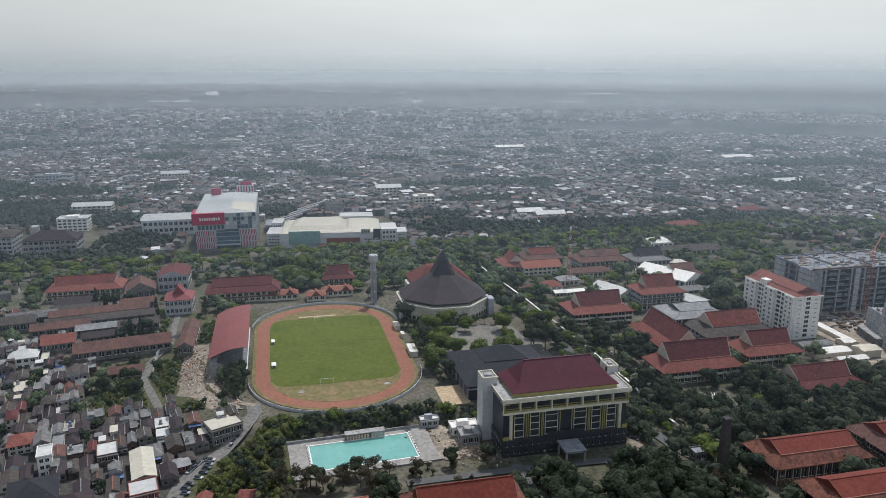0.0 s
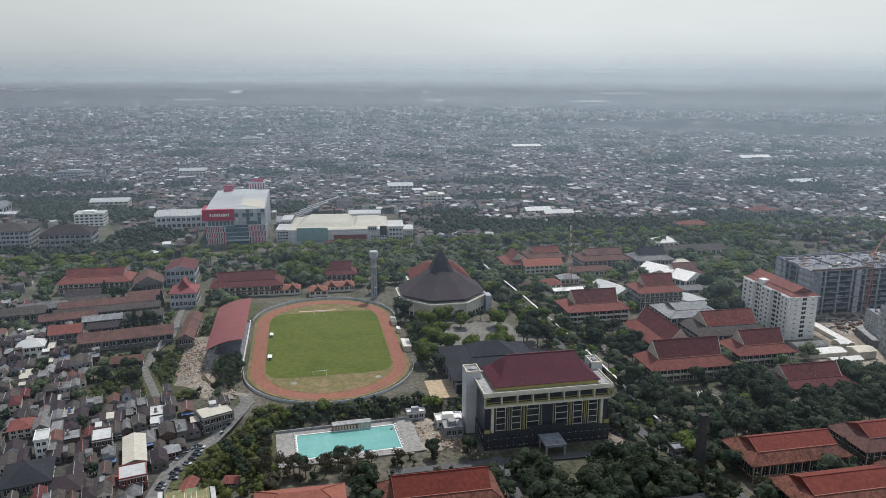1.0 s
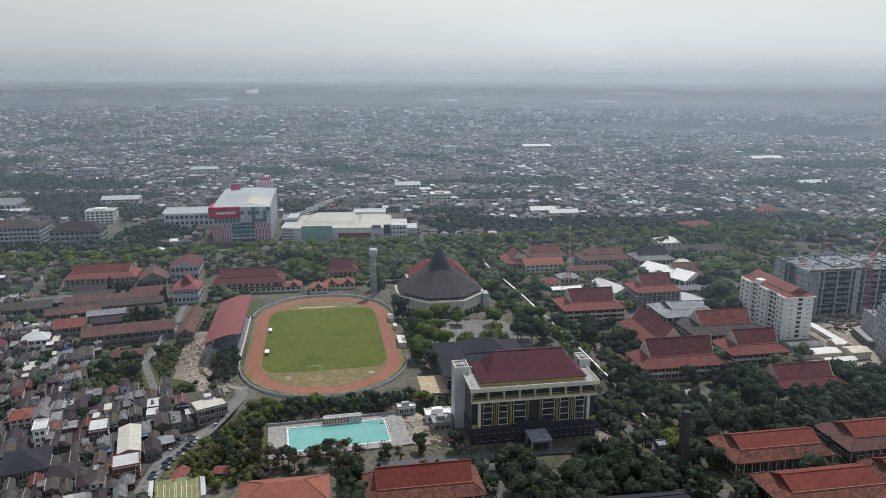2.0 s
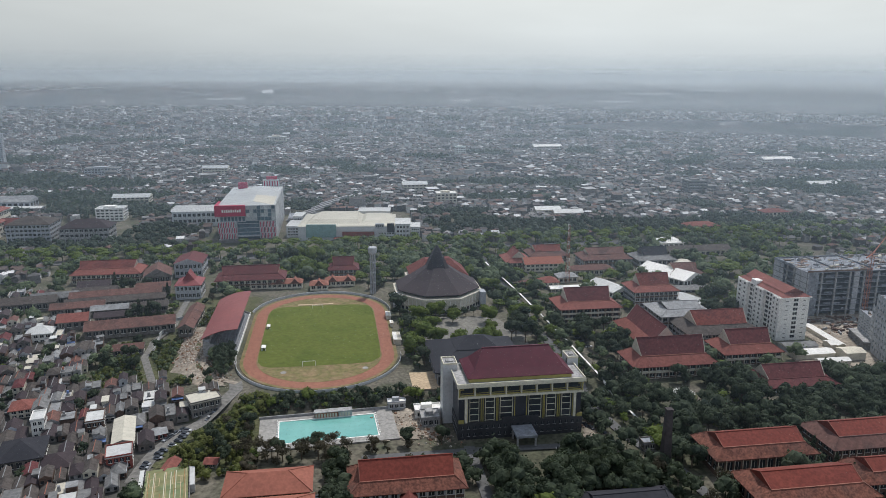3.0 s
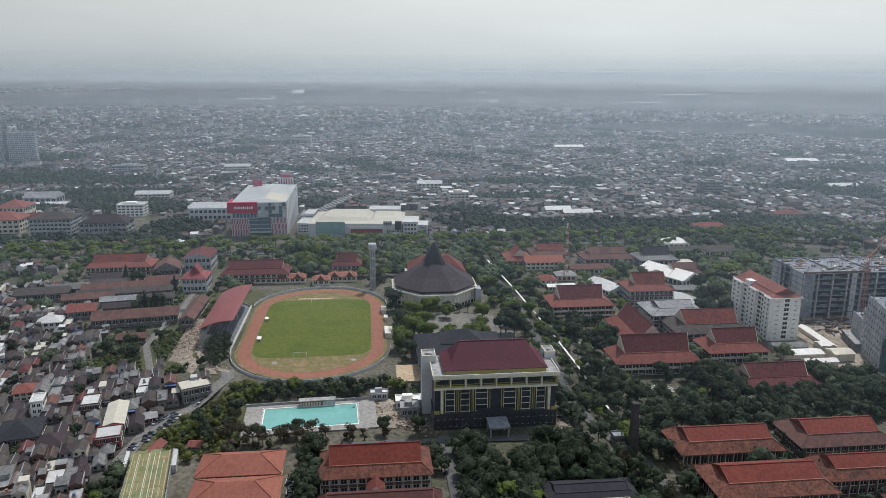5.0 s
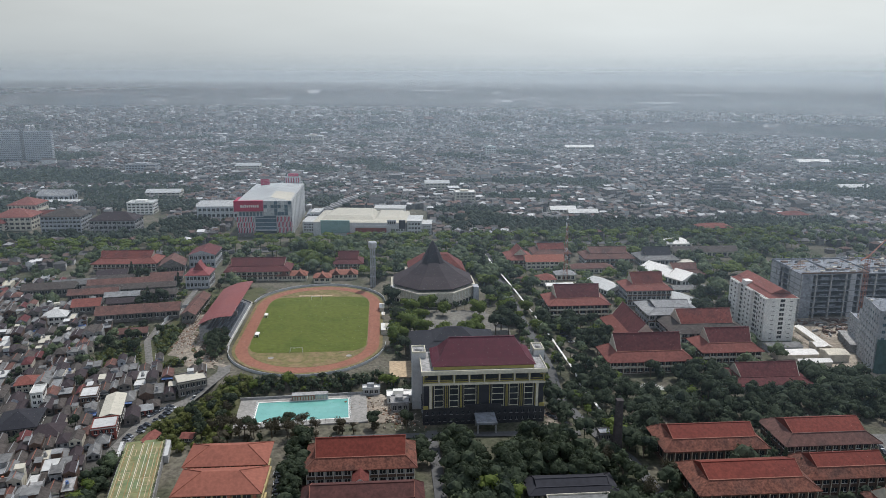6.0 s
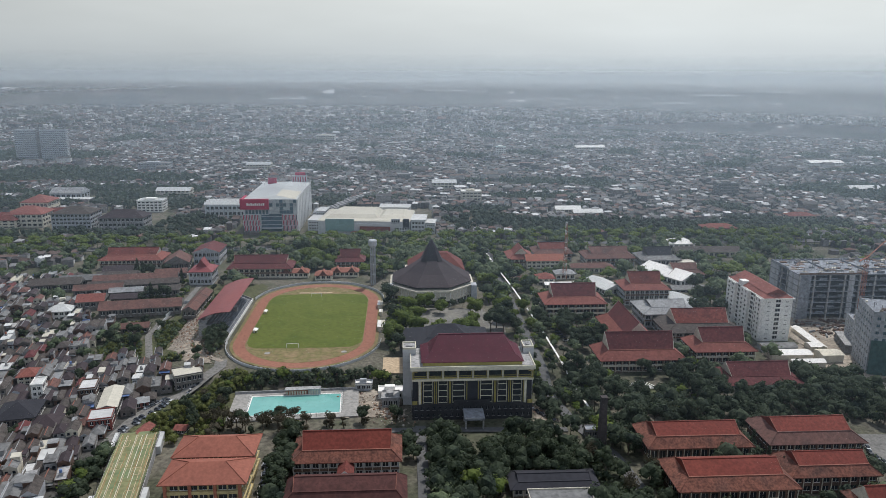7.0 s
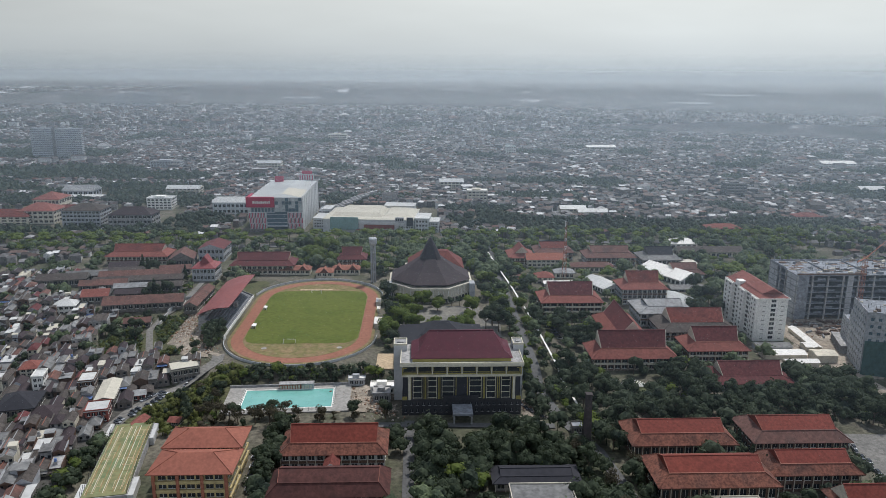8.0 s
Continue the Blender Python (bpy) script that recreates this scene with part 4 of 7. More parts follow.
def small_houses():
    """The row of red-roofed houses behind the track."""
    for x0, x1, y in ((-40, -15, 110), (-10, 5, 102), (2, 26, 111)):
        h = thing("clubhouse", pose((x0 + x1) / 2, y, 0), "small clubhouse with orange tiled gables behind the track", "house", "clubhouses")
        w = (x1 - x0) / 2
        g = Geo()
        g.box(-w + .6, w - .6, -5, 5, -1, 4.2)
        wl_ = part("wall", g, M_CREAM, h)
        windows(wl_, ("y", -5, -1), -w + 1, w - 1, 0, 4.2, 1, max(3, int(w / 2)))
        g = Geo()
        hip(g, -w, w, -6, 6, 4.2, 3, 4.5, 6.6)
        part("roof", g, M_TRIM, h)
        n = 1 if w < 10 else 2
        for k in range(n):
            c = 0 if n == 1 else (-w / 2 if k == 0 else w / 2)
            g = Geo()
            gable(g, c - 3.4, c + 3.4, -6.3, 2, 4.3, 8.2, "y", .2)
            part("dormer", g, [M_TRIM, M_TILE_R], h)


small_houses()


def main_building():
    """The tall dark block with white framing, yellow trim and a maroon roof."""
    b = thing("office_block", pose(96.5, -127, -5), "tall dark office block with white framing and maroon hipped roof", "building")
    X, YF, YB = 30.0, -13.0, 13.0
    g = Geo()
    g.box(-X, X, YF + .8, YB, -1, 24.0)
    body = part("wall", g, M_NAVY, b, "near-black glazed cladding")
    g = Geo()
    g.box(-X - .4, X + .4, YF - 1.2, YB, -1, 8.0)
    base = part("base", g, M_BASE, b, "black stone base storeys")
    windows(base, ("y", YF - 1.2, -1), -X, X, 0.4, 7.8, 2, 20, hfrac=.42, wfrac=.42, rows_mat=M_CONC)
    windows(base, ("x", -X - .4, -1), YF + 1, YB - 4, .4, 7.8, 2, 7, hfrac=.42, wfrac=.5, rows_mat=M_GREYWALL)
    # cornice and terrace
    g = Geo()
    g.box(-X - 1.2, X + 1.2, YF - 1.6, YB, 26.6, 27.8)
    part("cornice", g, M_CONC, b, "stained pale cornice slab")
    g = Geo()
    g.box(-X - 1.3, X + 1.3, YF - 1.75, YF - 1.6, 26.5, 27.9)
    part("fascia", g, M_IVORY, b, "ivory cornice edge")
    g = Geo()
    for a in ((-X - 1.2, X + 1.2, YF - 1.6, YF - 1.2), (-X - 1.2, -X - .8, YF - 1.2, YB), (X + .8, X + 1.2, YF - 1.2, YB)):
        g.box(*a, 27.8, 28.5)
    part("parapet", g, M_IVORY, b)
    g = Geo()
    g.box(-X + 5, X - 5, YF + 1.4, YB - 1.5, 27.8, 29.8)
    part("roof_band", g, M_YELLOW, b, "yellow band under the roof")
    g = Geo()
    hip(g, -X + 4.2, X - 4.2, YF + .8, YB - .5, 29.9, 4.0, 3.4, 32.6, .25)
    x0, x1, y0, y1 = -X + 8.2, X - 8.2, YF + 4.2, YB - 3.9
    lo = [(x0, y0, 32.6), (x1, y0, 32.6), (x1, y1, 32.6), (x0, y1, 32.6)]
    hi = [(x0 + 5.2, 0.0, 40.2), (x1 - 5.2, 0.0, 40.2), (x1 - 5.2, .6, 40.2), (x0 + 5.2, .6, 40.2)]
    g.prism(lo, hi)
    roof = part("roof", g, M_MAROON, b, "maroon metal roof")
    g = Geo()
    g.box(x0 + 5, x1 - 5, -.1, .7, 40.1, 40.5)
    part("ridge", g, M_MAROON, roof)
    # upper gallery
    bays = 8
    bw = 2 * X / bays
    for k in range(bays + 1):
        g = Geo()
        x = -X + k * bw
        g.box(x - .3, x + .3, YF - .9, YF + .9, 21.3, 26.6)
        part("column", g, M_IVORY, b)
    for z0, z1, mat in ((20.6, 21.6, M_IVORY), (26.0, 26.6, M_IVORY)):
        g = Geo()
        g.box(-X - .5, X + .5, YF - 1.0, YF + .8, z0, z1)
        part("beam", g, mat, b)
    g = Geo()
    g.box(-X, X, YF - .6, YF - .45, 21.9, 22.5)
    part("gallery_rail", g, M_YELLOW, b, "yellow gallery rail")
    for k in range(bays):
        x0, x1 = -X + k * bw + .5, -X + (k + 1) * bw - .5
        g = Geo()
        for a in ((x0, x1, 22.6, 22.85), (x0, x1, 25.65, 25.95), (x0, x0 + .22, 22.85, 25.65), (x1 - .22, x1, 22.85, 25.65)):
            g.box(a[0], a[1], YF + .35, YF + .75, a[2], a[3])
        part("gallery_frame", g, M_YELLOW, b, "dull yellow window frame")
        g = Geo()
        g.box(x0 + .22, x1 - .22, YF + .6, YF + .78, 22.85, 25.65)
        part("gallery_pane", g, M_GLASS, b)
    # window stacks with white ladder framing and yellow fins
    for c in (-22.5, -15, -7, 7, 15, 22.5):
        w = 2.2 if abs(c) > 10 else 3.0
        for sx in (-1, 1):
            g = Geo()
            g.box(c + sx * w - .1, c + sx * w + .1, YF + .3, YF + .9, 8.0, 20.6)
            part("mullion", g, M_IVORY, b)
        for k in range(4):
            g = Geo()
            z = 8.2 + k * 3.2
            g.box(c - w, c + w, YF + .45, YF + .9, z + .14, z + .36)
            part("transom", g, M_IVORY, b)
            g = Geo()
            g.box(c - w + .22, c + w - .22, YF + .66, YF + .78, z + .5, z + 3.1)
            part("pane", g, M_GLASS, b)
        for d in (-w - 1.1, w + 1.1):
            g = Geo()
            g.box(c + d - .17, c + d + .17, YF + .2, YF + .9, 8.0, 20.6)
            part("fin", g, M_YELLOW, b)
    for sx in (-1, 1):
        g = Geo()
        g.box(sx * (X - 3.4) - .6, sx * (X - 3.4) + .6, YF - .5, YF + .9, 8.0, 21)
        part("pier", g, M_IVORY, b, "broad white pier")
        g = Geo()
        x0, x1 = sorted((sx * (X - 2.2), sx * (X + .3)))
        g.box(x0, x1, YF - .9, YF + .8, 8.0, 8.6)
        g.box(x0, x1, YF - .9, YF - .75, 8.6, 9.9)
        part("corner_balcony", g, M_YELLOW, b, "yellow corner balcony")
        for z in (21.3, 25.2):
            g = Geo()
            g.box(x0, x1 + .3 * (sx > 0), YF - .95, YF - .7, z, z + .35)
            part("trim", g, M_YELLOW, b)
        g = Geo()
        g.box(sx * X - .3, sx * X + .3, YF - .95, YF - .6, 21.3, 25.4)
        part("trim", g, M_YELLOW, b)
    # stair towers
    for sx, y0, y1, zt in ((-1, 4, 13, 30.6), (1, 4, 13, 30.6)):
        x0, x1 = sorted((sx * (X - 2.0), sx * (X + (5 if sx < 0 else 3.5))))
        g = Geo()
        g.box(x0, x1, y0, y1, -1, zt)
        t = part("stair_tower", g, M_MALL, b, "white windowless stair tower")
        g = Geo()
        g.box(x0 + .4, x1 - .4, y0 + .4, y1 - .4, zt - .2, zt + .3)
        part("tower_deck", g, M_CONC, t, "stained concrete deck")
        g = Geo()
        for a in ((x0, x1, y0, y0 + .4), (x0, x1, y1 - .4, y1), (x0, x0 + .4, y0 + .4, y1 - .4), (x1 - .4, x1, y0 + .4, y1 - .4)):
            g.box(*a, zt, zt + 1)
        part("parapet", g, M_IVORY, t)
        g = Geo()
        g.box(x0 + 1.8, x1 - 1.8, y0 + 3, y1 - 3.6, zt, zt + 1.0)
        part("roof_hatch", g, M_CONC, t)
        for q in range(4):
            g = Geo()
            g.tube((x0 + .9 + q * .5, y0 + 1 + (q * 37 % 5), zt), (x0 + .9 + q * .5, y0 + 1 + (q * 37 % 5), zt + 1.4 + .4 * q), .07, .07, 5)
            part("antenna", g, M_STEEL, t)
        g = Geo()
        x = x1 + .02 if sx < 0 else x0 - .02
        g.box(x - .06, x + .06, y0 + 1.2, y0 + 2.8, 27.9, 30.2)
        part("door", g, M_BASE, t)
    # porch
    g = Geo()
    g.box(-5, 5, YF - 13, YF - 2, 5.0, 6.1)
    p = part("porch_canopy", g, M_CONC_D, b, "grey concrete porch canopy")
    for x in (-4.3, 4.3):
        for y in (YF - 12.2, YF - 3):
            g = Geo()
            g.box(x - .4, x + .4, y - .4, y + .4, -.5, 5.0)
            part("column", g, M_CONC, p)
    g = Geo()
    g.box(-9.5, 8.5, YF - 1.7, YF - 1.2, 8.0, 10.5)
    part("name_panel", g, M_BASE, b, "dark panel over the entrance")
    # side wall windows and hanging balconies
    for k in range(3):
        g = Geo()
        g.box(-X - .1, -X + .4, YF + 2 + k * 5, YF + 5 + k * 5, 22, 25.5)
        part("side_window", g, M_GLASS, b)


main_building()


def grey_gym():
    b = thing("sports_hall", pose(88, -66, -1.5), "sports hall with a dark grey hipped roof", "building")
    g = Geo()
    g.box(-24, 24, -24, 22, -2, 9.4)
    w = part("wall", g, M_NAVY, b, "dark blue-grey wall")
    g = Geo()
    g.box(-24.3, 24.3, -24.3, 22.3, 6.8, 7.6)
    part("band", g, M_GREYWALL, b)
    for k in range(6):
        g = Geo()
        g.box(-24.6, -24, -22 + k * 8, -21.2 + k * 8, -2, 9.4)
        part("pilaster", g, M_GREYWALL, b)
    g = Geo()
    hip(g, -26, 26, -26, 24, 9.6, 14, 16, 16.0, .4)
    hip(g, -12.5, 12.5, -11, 9, 16.0, 8, 9.5, 21.0, .1)
    part("roof", g, M_DARKROOF, b, "dark grey roof")


grey_gym()


def assembly_hall():
    """The octagonal hall with the steep pointed roof."""
    b = thing("assembly_hall", pose(84, 58, 0), "octagonal assembly hall with a dark roof and steep pointed crown", "building")
    def octo(r, z, sx=1.0, sy=1.0, off=22.5):
        return [(r * sx * math.cos(math.radians(off + 45 * k)), r * sy * math.sin(math.radians(off + 45 * k)), z) for k in range(8)]
    g = Geo()
    g.prism(octo(33, -1), octo(33, 9.5))
    part("wall", g, M_CREAM, b, "pale concrete lower wall")
    g = Geo()
    g.prism(octo(33.9, 9.5), octo(33.9, 11.0))
    part("terrace", g, M_CREAM, b, "pale terrace parapet")
    g = Geo()
    g.prism(octo(33.6, 3.2), octo(33.6, 4.6))
    part("canopy", g, M_CREAM, b)
    g = Geo()
    g.prism(octo(29, 11.4), octo(29, 13.6))
    part("drum", g, M_BASE, b, "dark recessed drum")
    oct0 = octo(33, 0)
    for k in range(8):
        p, q = Vector(oct0[k]), Vector(oct0[(k + 1) % 8])
        ang = math.degrees(math.atan2(q.y - p.y, q.x - p.x))
        for s in range(7):
            m = p.lerp(q, (s + .5) / 7)
            g = Geo()
            g.box(-1.2, 1.2, -.1, .1, 0.4, 3.0)
            part("window", g, M_GLASS, b, at=pose(m.x, m.y, 0, 0, 0, ang))
            g = Geo()
            g.box(-.15, .15, -.25, .25, -1, 9.5)
            e = p.lerp(q, s / 7)
            part("pilaster", g, M_WHITE, b, at=pose(e.x, e.y, 0, 0, 0, ang))
    g = Geo()
    g.prism(octo(32, 12.8), octo(32, 13.2))
    g.prism(octo(32, 13.2), octo(20, 19.6))
    g.prism(octo(20, 19.6), octo(8.2, 27.6))
    part("roof", g, M_SHINGLE, b, "dark brown shingle roof")
    g = Geo()
    last = None
    for half, z in ((8.2, 26.6), (6.6, 30.0), (4.6, 34.6), (2.4, 39.2), (.5, 42.6)):
        sq = [(-half * .62, -half, z), (half * .62, -half, z), (half, -half * .62, z), (half, half * .62, z), (half * .62, half, z), (-half * .62, half, z), (-half, half * .62, z), (-half, -half * .62, z)]
        if last:
            g.prism(last, sq)
        last = sq
    part("crown", g, M_CROWN, b, "steep black pointed crown")
    for sx in (-1, 1):
        g = Geo()
        g.box(sx * 31 - 2, sx * 31 + 2, -19, -11, -1, 11.4)
        part("stair_block", g, M_GREYWALL, b, "grey stair block")
    g = Geo()
    g.box(-20, 24, 24, 40, 0, 12)
    part("rear_wing", g, M_CREAM, b)
    g = Geo()
    hip(g, -18, 27, 14, 48, 14, 13, 14, 25)
    part("rear_roof", g, M_TILE, b, "red tiled roof of the rear wing")


assembly_hall()


def white_tower():
    b = thing("dormitory_tower", pose(305, -15, -5), "nine-storey white apartment block with a red two-tier roof", "building")
    X, Y, H_ = 9.5, 25.5, 28.5
    g = Geo()
    g.box(-X, X, -Y, Y, -1, H_)
    w = part("wall", g, M_WHITE, b, "off-white rendered wall")
    for y0, y1, d in ((-Y + .4, -Y + 9, 1.8), (-Y + 19, -Y + 30, 1.8), (-Y + 38, -Y + 50.4, 1.8)):
        g = Geo()
        g.box(-X - d, -X, y0, y1, -1, H_)
        bay = part("bay", g, M_WHITE, b)
        windows(bay, ("x", -X - d, -1), y0 + .5, y1 - .5, 0.5, H_, 9, 2, hfrac=.42, wfrac=.3, depth=.12)
    for y0, y1 in ((-Y + 9.4, -Y + 18.6), (-Y + 30.4, -Y + 37.6)):
        windows(w, ("x", -X, -1), y0, y1, .5, H_, 9, 2, hfrac=.62, wfrac=.7)
    windows(w, ("y", -Y, -1), -2.0, 2.0, .5, H_, 9, 1, hfrac=.62, wfrac=.75)
    for c in (-6, 6):
        windows(w, ("y", -Y, -1), c - 2, c + 2, .5, H_, 9, 1, hfrac=.14, wfrac=.45)
    g = Geo()
    g.box(-X - 1, X + 1, -Y - 1, Y + 1, H_, H_ + .6)
    part("cornice", g, M_WHITE, b)
    g = Geo()
    hip(g, -X - .6, X + .6, -Y - .6, Y + .6, H_ + .7, 3.4, 3.4, H_ + 2.6)
    part("lower_roof", g, M_TILE_O, b)
    g = Geo()
    gable(g, -X + 2.6, X - 2.6, -Y + 2.6, Y - 2.6, H_ + 2.9, H_ + 6.2, "y", .6)
    part("upper_roof", g, [M_TILE_O, M_TILE_O], b)
    g = Geo()
    g.box(-X - .8, -X + 4, 4, 10, H_ + .6, H_ + 3.6)
    part("lift_housing", g, M_WHITE, b)


white_tower()


def site_frames():
    """The two unfinished concrete buildings."""
    b = thing("unfinished_block", pose(386, 21, -5), "unfinished grey concrete block with open floors", "building")
    X, Y, n, sh = 45, 20.5, 8, 4.1
    for k in range(n + 1):
        g = Geo()
        g.box(-X, X, -Y, Y, k * sh - .5, k * sh)
        part("floor_slab", g, M_CONC_D, b)
    g0 = Geo()
    g0.box(-.5, .5, -.5, .5, 0, n * sh)
    me = g0.mesh("column", M_CONC)
    for i in range(9):
        for yy in (-Y + .6, -Y + 14, Y - .6):
            part("column", me, None, b, at=pose(-X + .7 + i * (2 * X - 1.4) / 8, yy, 0))
    for j in range(1, 5):
        part("column", me, None, b, at=pose(-X + .7, -Y + j * 8.2, 0))
    for x0, x1, y0, y1 in ((-X + 6, X - 2, -Y + 14, Y - 6), (-X + .2, -X + 1, -Y + 1, -Y + 14), (-X + .2, -X + 1, Y - 12, Y - 1), (-8, -4, -Y + .1, -Y + 1.2), (-X + .2, -X + 9, -Y + .2, -Y + .8), (22, 25, -Y + .1, -Y + 1.2)):
        g = Geo()
        g.box(x0, x1, y0, y1, 0, n * sh - .5)
        part("wall", g, M_GREYWALL if x1 - x0 < 6 else M_CONC_D, b)
    for k in range(1, n):
        for i in range(12):
            if (i * 7 + k * 3) % 5 < 3:
                g = Geo()
                x = -X + 1.2 + i * (2 * X - 1.4) / 12
                g.box(x, x + 5.6, -Y + 1.6, -Y + 1.8, k * sh, k * sh + 1.3)
                part("parapet", g, M_CONC_D, b)
    r2 = random.Random(3)
    for k in range(150):
        g = Geo()
        x, y = r2.uniform(-X + 1, X - 1), r2.uniform(-Y + 1, Y - 1)
        z = n * sh
        if k < 80:
            g.tube((x, y, z - .2), (x + r2.uniform(-.2, .2), y, z + r2.uniform(1.5, 4.5)), .2, .16, 5)
            part("rebar_post", g, M_STEEL, b)
        else:
            w, d = r2.uniform(.8, 5), r2.uniform(.8, 3)
            g.box(x, x + w, y, y + d, z - .1, z + r2.uniform(.4, 1.6))
            part("formwork", g, r2.choice([M_CREAM, M_CONC, M_DIRT, M_BROWNWALL, M_BROWNWALL, M_STEEL, M_CONC_D]), b)
    for k in range(60):
        g = Geo()
        x, y, w, d = r2.uniform(-X + 1, X - 8), r2.uniform(-Y + 1, Y - 6), r2.uniform(2, 7), r2.uniform(1.5, 5)
        g.box(x, x + w, y, y + d, n * sh - .05, n * sh + .08 + .004 * k)
        part("plywood", g, r2.choice([M_DIRT, M_CONC_D, M_BROWNWALL, M_BROWNWALL, M_CONC_D]), b)
    for x0, x1, y0, y1 in ((-X + .3, X - .3, Y - .8, Y - .3), (-20, -19.4, -Y + 8, Y), (8, 8.6, -Y + 4, Y), (-X + .3, -X + .8, -Y + 16, Y), (8, X, -Y + 12, -Y + 12.6)):
        g = Geo()
        g.box(x0, x1, y0, y1, n * sh, n * sh + 1.1)
        part("upper_wall", g, M_CONC_D, b)
    g = Geo()
    g.box(-X, X - 40, -Y, -Y + .4, n * sh, n * sh + 1.2)
    part("edge_board", g, M_BROWNWALL, b)
    b2 = thing("unfinished_annexe", pose(332, -95, -5, 0, 0, -18), "unfinished pale concrete annexe wrapped in green netting", "building")
    for x0, x1, y0, y1, h in ((0, 46, 0, 30, 37), (1, 40, 30, 37, 27), (2, 36, 37, 58, 18)):
        g = Geo()
        g.box(x0, x1, y0, y1, -1, h)
        w = part("wall", g, M_SHEETMID2, b2, "pale unpainted rendered wall")
        windows(w, ("x", x0, -1), y0 + 1, y1 - 1, 2, h - 1, 8, max(3, int((y1 - y0) / 4)), hfrac=.34, wfrac=.3, wmat=M_BLUEGLASS, rows_mat=M_CONC)
        if y0 == 0:
            windows(w, ("y", y0, -1), x0 + 1, x1 - 1, 2, h - 1, 8, 11, hfrac=.4, wfrac=.42, wmat=M_BLUEGLASS, rows_mat=M_CONC)
        for q in range(1, 9):
            g = Geo()
            g.box(x0 - .12, x0 - .001, y0, y1 - .01, q * h / 9, q * h / 9 + .3)
            part("floor_edge", g, M_CONC, b2)
        for k in range(34):
            g = Geo()
            x, y = r2.uniform(x0, x1 - 1), r2.uniform(y0, y1 - 1)
            if k % 3:
                g.box(x, x + r2.uniform(.4, 3), y, y + r2.uniform(.4, 2), h - .1, h + r2.uniform(.5, 2.2))
                part("formwork", g, r2.choice([M_CONC, M_CREAM, M_DIRT, M_BROWNWALL]), b2)
            else:
                g.box(x, x + .35, y, y + .35, h - .1, h + r2.uniform(1.5, 3.6))
                part("rebar_post", g, M_STEEL, b2)
    for x0, x1, y0, y1, h in ((.3, 45.7, .3, 29.7, 37), (1.3, 39.7, 30.3, 36.7, 27), (2.3, 35.7, 37.3, 57.7, 18)):
        g = Geo()
        g.box(x0, x1, y0, y1, h, h + .25)
        part("top_slab", g, M_CONC_D, b2, "rough concrete top slab")
        g = Geo()
        for a in ((x0 - .3, x1 + .3, y0 - .3, y0), (x0 - .3, x0, y0, y1), (x1, x1 + .3, y0, y1)):
            g.box(*a, h, h + 1.1)
        part("parapet", g, M_SHEETMID2, b2)
    g = Geo()
    g.box(.4, 46.2, -1.4, -.9, -1, 21)
    part("netting", g, M_TEALNET, b2, "dark teal safety netting")
    for k in range(7):
        g = Geo()
        g.box(-3.4, 2, 32 + k * 4.1, 32.5 + k * 4.1, -1, 5.0)
        part("porch_column", g, M_CONC, b2)
    g = Geo()
    g.box(-3.6, 2, 31, 57.8, 5.0, 5.6)
    part("porch_slab", g, M_CONC, b2)
    # low site sheds
    for x, y, w, d, h, mat in ((299, -56, 22, 9, 3.2, M_GREYROOF), (300, -68, 26, 9, 3, M_WHITEROOF), (322, -74, 13, 10, 5, M_CREAM), (304, -82, 20, 6, 3, M_WHITEROOF), (323, -56, 8, 8, 3, M_WHITEROOF), (290, -88, 9, 6, 3, M_LIGHTROOF)):
        s = thing("site_shed", pose(x, y, -5), "low site shed with a pale sheet roof", "shed", "site sheds")
        g = Geo()
        g.box(-w / 2, w / 2, -d / 2, d / 2, -.5, h)
        part("wall", g, M_CREAM if mat is not M_GREYROOF else M_GREYWALL, s)
        g = Geo()
        gable(g, -w / 2 - .4, w / 2 + .4, -d / 2 - .4, d / 2 + .4, h, h + 1.3, "x", 0)
        part("roof", g, [mat, M_CREAM], s)
    s = thing("site_shed", pose(327.4, -42, -5, 0, 0, 86), "long low site shed with a white sheet roof", "shed", "site sheds")
    g = Geo()
    g.box(-19, 19, -2.4, 2.4, -.5, 3)
    part("wall", g, M_CREAM, s)
    g = Geo()
    gable(g, -19.5, 19.5, -3, 3, 3, 4, "x", 0)
    part("roof", g, [M_WHITEROOF, M_CREAM], s)
    # stacked building materials
    for k in range(60):
        w, d = r2.uniform(3, 9), r2.uniform(.6, 1.8)
        s = thing("timber_stack", pose(r2.uniform(336, 376), r2.uniform(-36, -4), -4.9, 0, 0, r2.choice([0, 0, 90]) + r2.uniform(-25, 25)), "stack of building boards on bare earth", "stack", "stacks on the building site")
        m = r2.choice([M_CONC, M_BROWNWALL, M_STEEL, M_BROWNWALL, M_BROWNWALL, M_DARKWALL])
        for q in range(3):
            g = Geo()
            g.box(-w / 2 + q * .2, w / 2 - q * .2, -d / 2, d / 2, q * .5, q * .5 + .42)
            part("board", g, m, s)
    # tower crane and mast
    c = thing("tower_crane", pose(384, -6, -5), "rust-red lattice tower crane beside the unfinished block", "crane")
    lattice(c, 48, 1.1, 1.1, 12, M_BRICKWALL)
    g = Geo()
    g.tube((0, 0, 47), (26, 20, 54), .5, .3, 4)
    g.tube((0, 0, 47), (-10, -7, 46), .6, .6, 4)
    part("jib", g, M_BRICKWALL, c)


